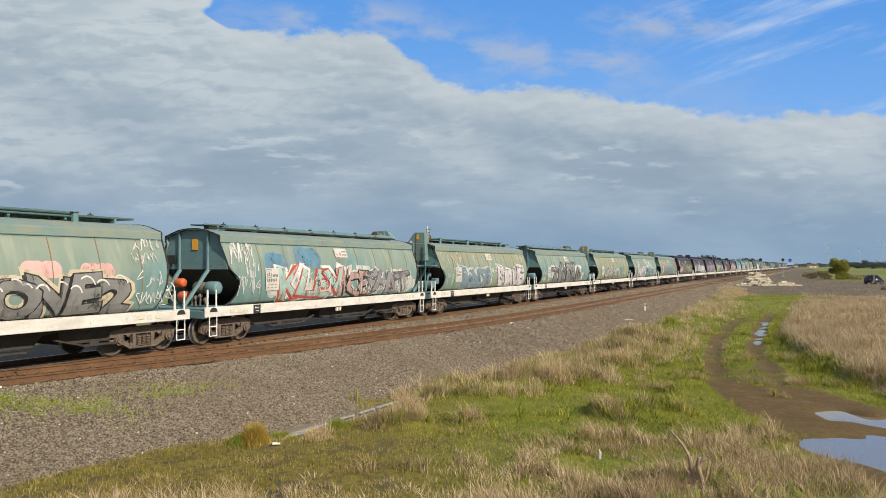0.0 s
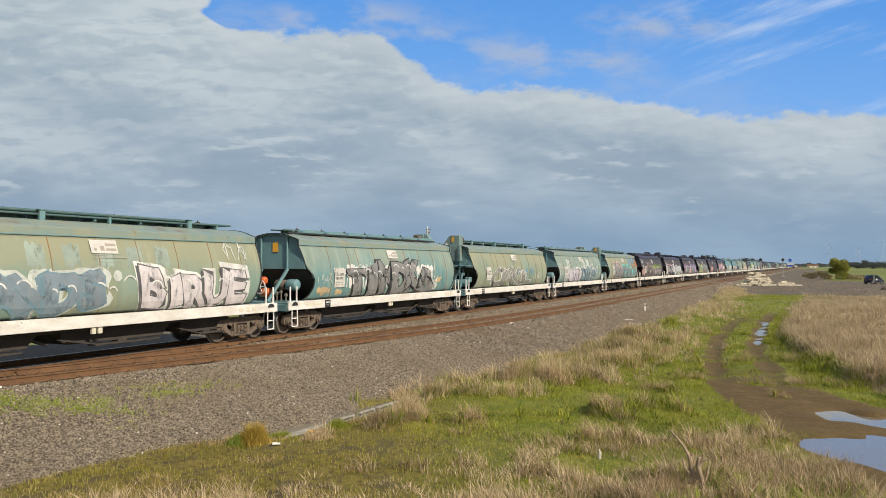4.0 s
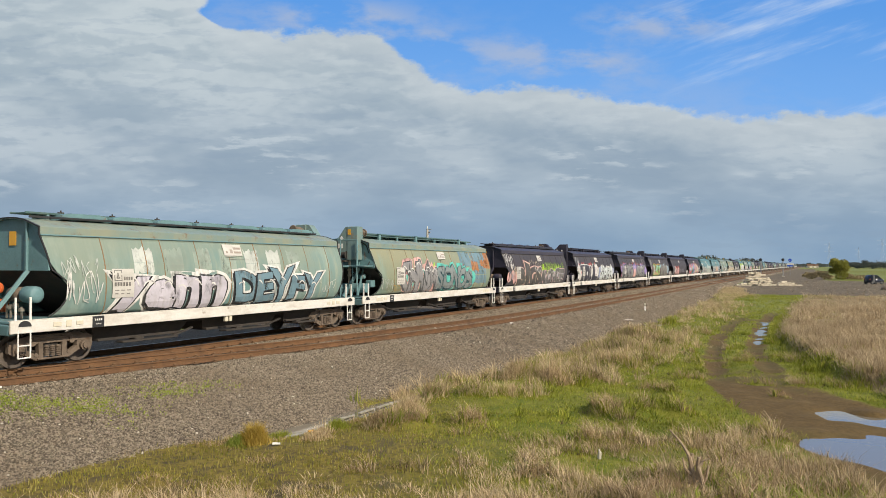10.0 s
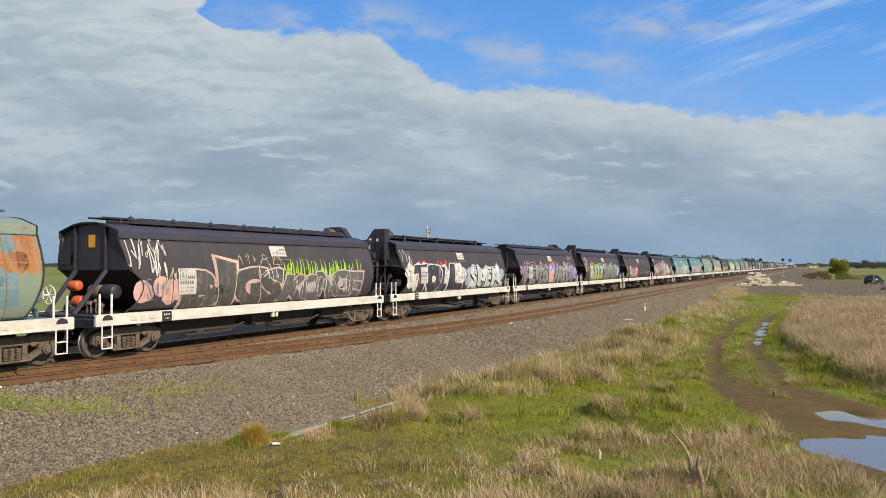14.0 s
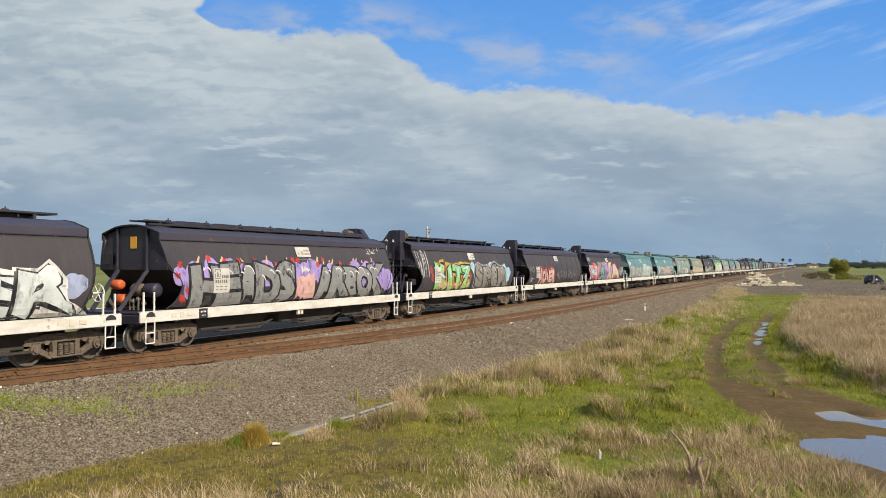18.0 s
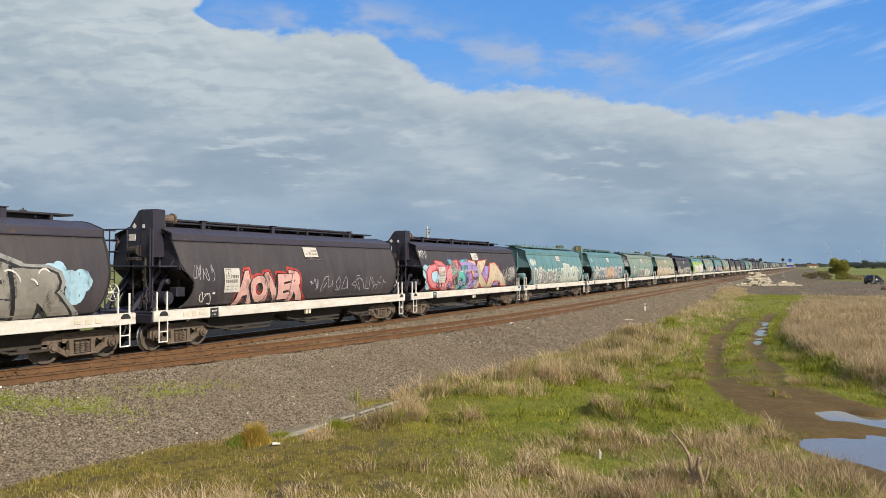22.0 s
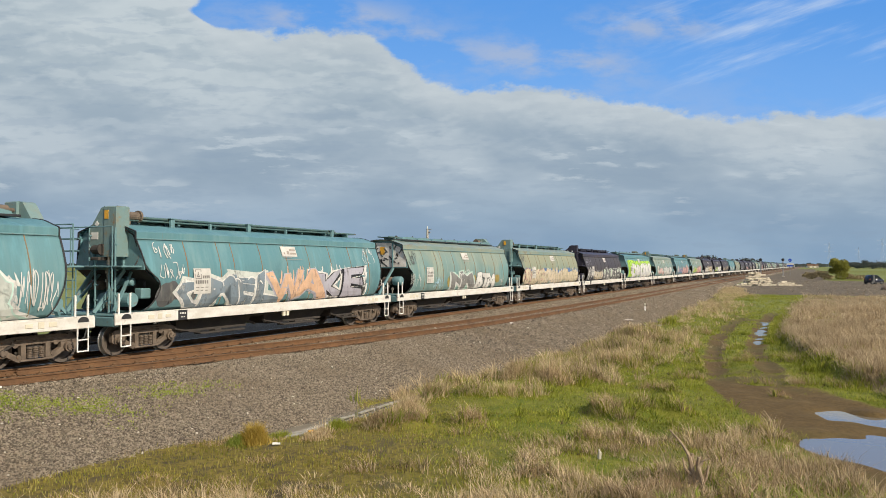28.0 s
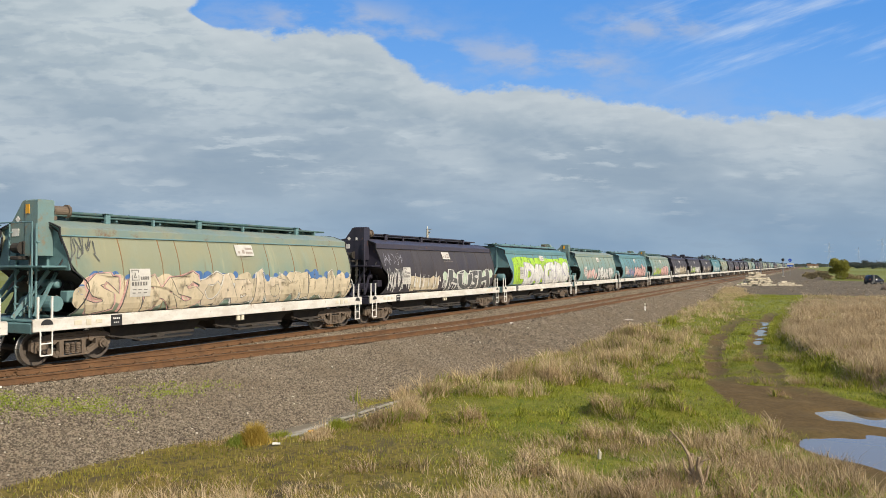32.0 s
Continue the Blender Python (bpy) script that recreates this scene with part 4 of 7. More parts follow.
    for px, ya in ((-0.85, 0.35), (0.35, 0.55), (0.95, 0.15)):
        bm = bmesh.new()
        bar(bm, (px, y - 0.6, 1.25), (px * 0.8, y + ya, 2.35), 0.07, 0.07)
        part("strut", bm, end_paint, w)
    for px, pz, r, ln in ((-0.75, 1.95, 0.15, 0.7), (0.55, 2.05, 0.12, 0.6)):
        bm = bmesh.new()
        rings = [(0.04, 0), (r * 0.8, 0.01), (r, 0.05), (r, ln - 0.05), (r * 0.8, ln - 0.01), (0.04, ln)]
        lathe(bm, [(rr_, px + xx - ln / 2) for rr_, xx in rings], Matrix.Translation((0, y + 0.15, pz)), 14)
        part("auxiliary_tank", bm, BOGIE if px < 0 else end_paint, w, "", True)
    bm = bmesh.new()
    for px in (0.2, 0.42, 0.75):
        rod(bm, (px, y - 0.35, 1.2), (px, y - 0.35, 1.5), 0.03, 6)
        box(bm, px, y - 0.35, 1.42, 0.13, 0.12, 0.12, 0.02)
        rod(bm, (px, y - 0.35, 1.46), (px + 0.1, y + 0.1, 1.75), 0.016, 5)
    part("brake_valves", bm, STEEL, w)
    bm = bmesh.new()
    rod(bm, (0.3, y - 0.25, 1.3), (0.3, y - 0.25, 2.8), 0.05, 10)
    for zz in (1.55, 2.05, 2.3):
        rod(bm, (0.3, y - 0.25, zz), (0.3, y - 0.25, zz + 0.08), 0.085, 10)
    part("drive_shaft", bm, STEEL, w, "bare steel drive shaft")
    bm = bmesh.new()
    box(bm, 0, y - 0.35, 2.5, 2.7, 0.7, 0.05, 0.008)
    part("end_platform", bm, end_paint, w)
    for px in (-1.3, -0.75, 0.95):
        bm = bmesh.new()
        rod(bm, (px, y - 0.68, 2.5 if px < 0 else 1.2), (px, y - 0.68, 3.62), 0.022, 6)
        part("rail_post", bm, end_paint, w)
    bm = bmesh.new()
    for z in (2.95, 3.3, 3.62):
        rod(bm, (-1.3, y - 0.68, z), (-0.4, y - 0.68, z), 0.02, 6)
        rod(bm, (-1.3, y - 0.68, z), (-1.3, y, z), 0.02, 6)
    rod(bm, (-1.3, y - 0.68, 3.62), (0.95, y - 0.68, 3.62), 0.018, 6)
    part("platform_rail", bm, end_paint, w)
    bm = bmesh.new()
    for px in (-0.95, -0.55):
        rod(bm, (px, y - 0.66, 1.2), (px, y - 0.66, 2.5), 0.022, 6)
    for q in range(5):
        rod(bm, (-0.95, y - 0.66, 1.35 + 0.25 * q), (-0.55, y - 0.66, 1.35 + 0.25 * q), 0.014, 6)
    part("end_ladder", bm, end_paint, w)
    bm = bmesh.new()
    rod(bm, (-0.1, y - 0.1, 1.55), (1.1, y - 0.1, 1.55), 0.2, 16)
    part("air_reservoir", bm, end_paint, w)
    bm = bmesh.new()
    box(bm, 1.0, y + 0.35, 1.72, 0.3, 0.35, 0.3, 0.03)
    part("valve_box", bm, end_paint, w)
    bm = bmesh.new()
    for q in range(3):
        a = [Vector((0.7 + 0.25 * math.cos(t) * (1 - q * 0.15), y + 0.5, 1.95 + (0.25 - 0.05 * q) * math.sin(t))) for t in np.linspace(0, 6.28, 13)]
        for p0, p1 in zip(a, a[1:]):
            rod(bm, p0, p1, 0.014, 5, caps=False)
    part("hose_coil", bm, BLACK, w)
    # plain end fittings
    y = HALF - 1.3
    for x0, z0, r, mt, nm in ((-0.5, 1.95, 0.15, ORANGE, "brake_cylinder"), (-0.3, 1.5, 0.17, ORANGE, "brake_cylinder"), (0.42, 1.80, 0.19, BOGIE, "air_reservoir"), (0.95, 1.80, 0.21, end_paint, "air_reservoir")):
        bm = bmesh.new()
        ln = 0.42 if mt == ORANGE else 0.5
        rings = [(0.05, 0), (r * 0.8, 0.01), (r, 0.06), (r, ln - 0.06), (r * 0.8, ln - 0.01), (0.05, ln)]
        lathe(bm, [(rr, x0 + xx - ln / 2) for rr, xx in rings], Matrix.Translation((0, y + 0.1, z0)), 16)
        part(nm, bm, mt, w, "orange brake cylinder" if mt == ORANGE else "", True)
    bm = bmesh.new()
    for x0, z0 in ((0.3, 1.35), (0.5, 1.42), (0.72, 1.3), (0.15, 1.5)):
        rod(bm, (x0, y + 0.2, 1.2), (x0, y + 0.2, z0 + 0.2), 0.03, 6)
        box(bm, x0, y + 0.2, z0 + 0.12, 0.12, 0.12, 0.1, 0.02)
    part("valve_gear", bm, STEEL, w)
    if lead < 0:
        bm = bmesh.new()
        ring = [Vector((0.95 + 0.24 * math.cos(a), y + 0.62, 1.78 + 0.24 * math.sin(a))) for a in np.linspace(0, 6.2832, 17)]
        for a, b in zip(ring, ring[1:]):
            rod(bm, a, b, 0.018, 6, caps=False)
        for q in range(3):
            a = q * 1.0472
            rod(bm, (0.95 + 0.24 * math.cos(a), y + 0.62, 1.78 + 0.24 * math.sin(a)), (0.95 - 0.24 * math.cos(a), y + 0.62, 1.78 - 0.24 * math.sin(a)), 0.014, 5)
        rod(bm, (0.95, y + 0.35, 1.78), (0.95, y + 0.64, 1.78), 0.03, 8)
        part("hand_brake_wheel", bm, WHITE, w, "cream hand brake wheel")
    bm = bmesh.new()
    box(bm, 0.05, y + 0.0, 3.22, 0.26, 0.012, 0.36)
    part("end_placard", bm, YELLOW, w)
    bm = bmesh.new()
    box(bm, -1.0, y + 0.05, 2.72, 0.45, 0.012, 0.3)
    part("end_vent", bm, BLACK, w)
    # roof walkway, pipe, hatches
    bm = bmesh.new()
    box(bm, 0.0, 0.25, 3.885, 0.62, PITCH - 3.4, 0.035, 0.006)
    for s in (-0.3, 0.3):
        box(bm, s, 0.25, 3.9, 0.03, PITCH - 3.4, 0.05, 0.006)
    part("walkway", bm, PIPE_PAINT[end_paint.name], w, "narrow roof walkway")
    for i in range(8):
        yy = -HALF + 2.1 + i * (PITCH - 4.2) / 7
        bm = bmesh.new()
        box(bm, 0, yy, 3.80, 0.62, 0.08, 0.16, 0.008)
        part("walkway_stand", bm, end_paint, w)
    for i in range(7):
        yy = -HALF + 2.7 + i * (PITCH - 5.4) / 6
        bm = bmesh.new()
        box(bm, 0.0, yy, 3.955, 0.09, 0.16, 0.05, 0.012)
        rod(bm, (0.0, yy, 3.9), (0.0, yy, 4.03), 0.02, 6)
        part("hatch_lock", bm, UNDER, w)
    # the pipe lies on the side that faces out when the tower end leads, the hatch covers on the other
    f = -lead
    for dx, z, r in ((0.42, 3.95, 0.04), (0.46, 3.86, 0.028)):
        bm = bmesh.new()
        rod(bm, (f * dx, -HALF + 1.2, z), (f * dx, HALF - 3.6, z), r, 8)
        part("roof_pipe", bm, PIPE_PAINT[end_paint.name], w)
    bm = bmesh.new()
    rod(bm, (f * 0.42, -HALF + 1.3, 3.98), (f * 0.42, -HALF + 1.55, 3.98), 0.06, 10)
    rod(bm, (f * 0.42, -HALF + 1.55, 3.98), (f * 0.42, -HALF + 1.95, 3.98), 0.13, 14)
    rod(bm, (f * 0.42, -HALF + 1.95, 3.98), (f * 0.42, -HALF + 2.02, 3.98), 0.18, 14)
    box(bm, f * 0.42, -HALF + 1.6, 3.82, 0.1, 0.14, 0.2, 0.01)
    part("pipe_motor", bm, BOGIE, w, "rust brown drive motor")
    for i, yy in enumerate((-HALF + 3.2, -2.9, -1.0, 1.1, HALF - 3.6)):
        bm = bmesh.new()
        wd = 0.16 if i % 2 == 0 else 0.07
        box(bm, f * 0.52, yy, 3.82 if i % 2 == 0 else 3.79, 0.1, wd, 0.3 if i % 2 == 0 else 0.2, 0.012)
        if i % 2 == 0:
            box(bm, f * 0.52, yy, 3.98, 0.16, 0.24, 0.02)
        part("pipe_bracket", bm, end_paint, w)
    for i in range(7):
        yy = -HALF + 2.75 + i * 1.62
        bm = bmesh.new()
        prism(bm, [(yy - 0.74, 3.74), (yy + 0.74, 3.74), (yy + 0.7, 3.87), (yy + 0.45, 3.925), (yy - 0.45, 3.925), (yy - 0.7, 3.87)], "x", f * -0.56, f * -0.05)
        part("hatch_cover", bm, end_paint, w)
    bm = bmesh.new()
    box(bm, f * -0.60, 0.25, 3.775, 0.05, PITCH - 3.2, 0.06, 0.01)
    part("hatch_rail", bm, BLACK, w, "black rail along the hatch covers")
    # underframe and hoppers
    bm = bmesh.new()
    box(bm, 0, 0, 0.93, 0.5, PITCH - 1.2, 0.3, 0.02)
    part("centre_sill", bm, UNDER, w)
    for yy, ta, tb in ((-3.2, 1.95, 1.55), (1.0, 2.05, 1.7), (4.25, 1.2, 0.85)):
        yy *= -lead
        bm = bmesh.new()
        vs0 = [(-1.3, yy - ta, 1.22), (1.3, yy - ta, 1.22), (1.3, yy + ta, 1.22), (-1.3, yy + ta, 1.22)]
        vs1 = [(-0.95, yy - tb, 0.52), (0.95, yy - tb, 0.52), (0.95, yy + tb, 0.52), (-0.95, yy + tb, 0.52)]
        a, b = [bm.verts.new(v) for v in vs0], [bm.verts.new(v) for v in vs1]
        for i in range(4):
            bm.faces.new((a[i], a[(i + 1) % 4], b[(i + 1) % 4], b[i]))
        bm.faces.new(b)
        box(bm, 0, yy, 0.50, 2.1, tb * 1.9, 0.07, 0.01)
        box(bm, 0.95, yy + 0.1, 0.42, 0.3, 0.3, 0.14, 0.02)
        part("hopper_chute", bm, UNDER, w)
        bm = bmesh.new()
        box(bm, 1.08, yy - 0.2 * lead, 0.40, 0.32, tb * 1.3, 0.05, 0.01)
        bar(bm, (1.1, yy - 0.2 * lead - tb * 0.6, 0.42), (1.15, yy - ta * 0.95, 0.62), 0.1, 0.04)
        part("discharge_door", bm, UNDER, w, "grimy steel discharge door")
    bm = bmesh.new()
    rod(bm, (1.2, -HALF + 3.2, 0.84), (1.2, HALF - 3.2, 0.84), 0.03, 6)
    part("brake_pipe", bm, UNDER, w)
    for yy in (-4.3, 4.3, -2.0):
        bm = bmesh.new()
        rod(bm, (0.9, yy, 0.8), (0.9, yy + (0.9 if yy < 0 else -0.9), 0.5), 0.04, 6)
        rod(bm, (0.9, yy, 0.8), (0.95, yy + (2.2 if yy < 0 else -2.2), 0.75), 0.025, 6)
        part("brake_rigging", bm, UNDER, w)
    bm = bmesh.new()
    for q in range(2):
        box(bm, 1.38, -0.1 + 0.2 * q, 0.8, 0.09, 0.13, 0.16, 0.012)
    part("door_lever", bm, CREAM, w)
    for yy in (-HALF + 1.72, HALF - 1.72):
        b = new("bogie")
        b.parent = w
        b.matrix_basis = pose(0, yy, 0)
        bogie_parts(b)
        for q in (-0.9, 0.9):
            wheelset(b, q)
    return w


PANEL_WHITE = worn("faded_white_panel", (0.60, 0.57, 0.52), (0.42, 0.40, 0.36), 0.6, 0, 2.5, 0.6)
INKED = worn("faded_black_stencil", (0.12, 0.11, 0.10), (0.30, 0.28, 0.25), 0.6, 0, 3, 0.6)
FADED_MARK = worn("faded_emblem_print", (0.30, 0.24, 0.20), (0.40, 0.36, 0.32), 0.6)
SEAM = worn("rusty_weld_seam", (0.25, 0.125, 0.045), (0.17, 0.17, 0.115), 0.8, 0, 1.6, 0.8, 0.6)
SEAM_DARK = worn("dark_weld_seam", (0.062, 0.05, 0.046), (0.055, 0.047, 0.047), 0.7, 0, 2.0, 0.7)
PAINTS = {"t": (TEAL, TEAL_END), "o": (OLIVE, TEAL_END), "b": (BRIGHT, TEAL_END), "d": (DARK, DARK_END)}
LABELS = {"t": "faded teal bogie grain hopper wagon covered in graffiti", "o": "olive weathered bogie grain hopper wagon with rust and graffiti",
          "b": "bright turquoise bogie grain hopper wagon with white graffiti", "d": "dark purple bogie grain hopper wagon with colourful graffiti"}
# colour and which end leads (T: tower end first, P: plain end first), from the first wagon backwards
TRAIN = "tT tP oT tP oT tP oT dP dT dP dT dT dT bP bT tP oT dT bP tT bP tT dP dT dP bT oP dT dT dP dT oT tP dT".split()
random.seed(5)
while len(TRAIN) < 76:
    TRAIN.append(random.choice("todb" if len(TRAIN) % 9 < 6 else "dd") + random.choice("TP"))


TURNED = {"control_tower", "tower_label", "tower_placard", "gearbox", "conduit", "control_cable", "diamond_plate", "drive_shaft", "strut", "brake_valves"}


def mirrored(src):
    """The same wagon the other way round: every mesh turned over along y."""
    made, done = src, {}
    for o in made.children_recursive:
        x, y, z = o.location
        o.location = (x, -y, z)
        if o.data:
            if o.data.name not in done:
                me = o.data
                turned = o.name.split(".")[0] in TURNED
                me.transform(Matrix.Diagonal((-1 if turned else 1, -1, 1, 1)))
                if not turned:
                    me.flip_normals()
                done[o.data.name] = me
    return made


FAR_PARTS = {"body", "end_sheet", "side_sill", "walkway", "control_tower", "edge_angle", "slope_sheet", "step", "hopper_chute", "roof_pipe", "emblem_panel", "number_panel", "bogie", "side_frame", "wheelset"}


def plain_copy(src):
    """A wagon that never comes near: the parts that show from afar."""
    made = {src: new(src.name.split(".")[0])}
    for o in src.children_recursive:
        if o.name.split(".")[0] in FAR_PARTS and o.parent in made:
            made[o] = new(o.name.split(".")[0], o.data)
            made[o].parent = made[o.parent]
            made[o].matrix_basis = o.matrix_basis.copy()
            for md in o.modifiers:
                m2 = made[o].modifiers.new("edge", "SOLIDIFY")
                m2.thickness, m2.offset = 0.035, -1
    return made[src]


patterns = {}
for code in sorted(set(TRAIN)):
    c = code[0]
    patterns[code] = make_wagon(*PAINTS[c], LABELS[c], -1) if code[1] == "T" else mirrored(make_wagon(*PAINTS[c], LABELS[c], 1))
wagons = []
used = set()
for k, code in enumerate(TRAIN):
    if k >= 24 and code in used:
        w = plain_copy(patterns[code])
    else:
        w = patterns[code] if code not in used else copy_thing(patterns[code], Matrix.Identity(4))
    used.add(code)
    tagged(w, LABELS[code[0]], "hopper wagon", "wagons of the grain train")
    wagons.append((k, w))


def motions():
    for k, w in wagons:
        rows = [(t, pose(TRACK_X, 17.47 + PITCH * (k - 0.5) - run_length(t), 0)) for t in range(0, 33, 2)]
        walk(w, rows)
        if k < 19:
            for ws in [o for o in w.children_recursive if o.name.startswith("wheelset")]:
                y = ws.location.y
                walk(ws, [(i / 15, pose(0, y, 0.436, math.degrees(run_length(i / 15) / 0.436) % 360)) for i in range(481)])
    walk(backdrop, [(0.0, Matrix.Translation((0, 0, EYE.z)) @ pose(0, 0, 0, 0, 0, math.degrees(HEADING))),
                    (32.0, Matrix.Translation((0, 0, EYE.z)) @ pose(0, 0, 0, 0, 0, math.degrees(HEADING) + 1.0))])


# ---- painted lettering on the near sides of the wagons ----
SPRAYS = {}


def spray(r, g, b):
    """Sprayed paint, slightly uneven."""
    if (r, g, b) not in SPRAYS:
        m, n, l, b_ = nodes_of("spray_paint")
        vec, rnd, _ = shifted_coords(n, l)
        c = mix(n, l, ramp(n, l, noise_tex(n, l, vec, 1.4, 5, 0.6), 0.35, 0.7, 0, 0.7), (r, g, b), (r * 0.62, g * 0.62, b * 0.62))
        c = mix(n, l, ramp(n, l, noise_tex(n, l, vec, 2.6, 5, 0.6, (1, 2, 0.6)), 0.5, 0.7, 0, 0.35), c, (0.30, 0.28, 0.24))
        l.new(c, b_.inputs["Base Color"])
        b_.inputs["Roughness"].default_value = 0.6
        # thin and rubbed-off places let the wagon's own paint through
        worn_off = calc(n, l, "MULTIPLY", noise_tex(n, l, vec, 1.7, 6, 0.68, (1, 1.6, 0.8)), 1.0)
        put(l, ramp(n, l, worn_off, 0.33, 0.48, 0.42, 0.96), b_.inputs["Alpha"])
        SPRAYS[(r, g, b)] = m
    return SPRAYS[(r, g, b)]


INK, CHALK, SILVER, CHARCOAL = spray(0.012, 0.012, 0.014), spray(0.72, 0.70, 0.66), spray(0.30, 0.30, 0.29), spray(0.10, 0.10, 0.10)
MINT, PALE, PINK, ROSE, RED = spray(0.45, 0.62, 0.54), spray(0.55, 0.57, 0.52), spray(0.72, 0.42, 0.38), spray(0.68, 0.24, 0.27), spray(0.50, 0.045, 0.035)
LILAC, SKY_BLUE, DEEP_BLUE, TURQ, LIME = spray(0.38, 0.28, 0.62), spray(0.40, 0.62, 0.76), spray(0.07, 0.16, 0.36), spray(0.12, 0.52, 0.44), spray(0.38, 0.62, 0.03)
SAND, PEACH, GOLD, RUSTY, SLATE, STEELY = spray(0.62, 0.52, 0.36), spray(0.70, 0.44, 0.28), spray(0.55, 0.33, 0.05), spray(0.40, 0.16, 0.05), spray(0.20, 0.25, 0.29), spray(0.22, 0.215, 0.205)
OCHRE, SMOKE, WASH, GREYBLUE = spray(0.36, 0.27, 0.07), spray(0.42, 0.40, 0.45), spray(0.30, 0.36, 0.30), spray(0.16, 0.26, 0.31)
DEEP_TEAL = spray(0.03, 0.085, 0.10)
PEACHY = spray(0.60, 0.44, 0.24)
HAZEBLUE = spray(0.12, 0.25, 0.34)
LETTERS = {}


def letter_mesh(text, bold):
    """The outlines of a word as flat faces, in its own units, and the box of its plain form."""
    if (text, bold) not in LETTERS:
        cu = bpy.data.curves.new("word", "FONT")
        cu.body, cu.offset, cu.resolution_u, cu.space_character = text, bold, 3, 1.02
        ob = bpy.data.objects.new("word", cu)
        me_ = bpy.data.meshes.new_from_object(ob)
        co = np.array([v.co[:2] for v in me_.vertices]) if len(me_.vertices) else np.zeros((1, 2))
        LETTERS[(text, bold)] = (co, [tuple(p.vertices) for p in me_.polygons])
        bpy.data.objects.remove(ob)
        bpy.data.curves.remove(cu)
        bpy.data.meshes.remove(me_)
    return LETTERS[(text, bold)]


def lay_on_side(bm, off, step=0.15):
    """Cut what lies in the flat (y, z) plane into strips and bend it onto the side sheet."""
    zs = [v.co.z for v in bm.verts]
    for q in range(int(min(zs) / step) + 1, int(max(zs) / step) + 1):
        geom = list(bm.verts) + list(bm.edges) + list(bm.faces)
        bmesh.ops.bisect_plane(bm, geom=geom, plane_co=(0, 0, q * step), plane_no=(0, 0, 1))
    for v in bm.verts:
        z = min(max(v.co.z, 1.235), 3.27)
        v.co = on_side(v.co.y, z, off + v.co.x)


def letter_shape(ch, bold, rr, wave, lo, hi):
    """One letter in a unit box, squeezed, leaned and notched by chance; the plain form's box sets the scale."""
    co, faces = letter_mesh(ch, bold)
    q = (co - lo) / np.maximum(hi - lo, 1e-3)
    lean, taper, flare, p1, p2 = rr.uniform(-0.16, 0.22), rr.uniform(-0.22, 0.22), rr.uniform(-0.1, 0.25), rr.uniform(0, 6), rr.uniform(0, 6)
    a, b = q[:, 0] - 0.5, q[:, 1]
    a = a * (1 + taper * (b - 0.5) * 2) + lean * (b - 0.5)
    jag = 0.05 if wave > 0.09 else 0.0
    b = b + flare * np.abs(a) * (b - 0.4) + wave * 0.5 * np.sin(a * 6 + p1) + jag * np.sign(np.sin(a * 15 + p2)) * (b > 0.55)
    a = a + jag * np.sign(np.sin(b * 11 + p1)) * np.abs(a) * 2
    return a, b, faces


def word_layer(k, name, text, box4, bold, off, material, wave, seed, shift=(0.0, 0.0)):
    y0, y1, z0, z1 = box4
    rr = random.Random(seed)
    step = (y1 - y0) / len(text)
    bm = bmesh.new()
    for i, ch in enumerate(text):
        plain, _ = letter_mesh(ch, 0.045)
        a, b, faces = letter_shape(ch, bold, rr, wave, plain.min(0), plain.max(0))
        wide, tall, drop, turn = rr.uniform(1.08, 1.3) * min(1.1, max(0.42, float(np.ptp(plain[:, 0])) / 0.58)), rr.uniform(0.86, 1.12), rr.uniform(-0.05, 0.06), rr.uniform(-0.10, 0.10)
        cy = y0 + step * (i + 0.5) + shift[0]
        yy = cy + step * wide * a * math.cos(turn) - (z1 - z0) * (b - 0.5) * math.sin(turn)
        zz = z0 + (z1 - z0) * (drop + tall * b) + step * a * math.sin(turn) + shift[1]
        vs = [bm.verts.new((0.0065 * (i % 2) if off > 0.015 else 0.0008 * (i % 2), p, max(q, 1.24))) for p, q in zip(yy, zz)]
        for f in faces:
            try:
                bm.faces.new([vs[t] for t in f])
            except ValueError:
                pass
    lay_on_side(bm, off)
    return part(name, bm, material, wagons[k][1])


def word(k, text, y0, y1, z0, z1, fill, line=None, glow=None, wave=0.12, heavy=0.045, rim=0.026):
    """A painted word: broad glow, block shadow, outline and filled letters."""
    seed = k * 31 + len(text)
    z0, box4 = max(z0, 1.27), (y0, y1, max(z0, 1.27), z1)
    if glow:
        word_layer(k, "lettering_glow", text, box4, heavy + (0.085 if rim > 0.02 else rim + 0.024), 0.013, glow, wave, seed)
    if line:
        if rim > 0.02:
            word_layer(k, "lettering_block", text, box4, heavy + 0.02, 0.0155, line, wave, seed, (-0.07, -0.06))
        word_layer(k, "lettering_outline", text, box4, heavy + rim, 0.018, line, wave, seed)
    word_layer(k, "lettering", text, box4, heavy, 0.0205, fill, wave, seed)


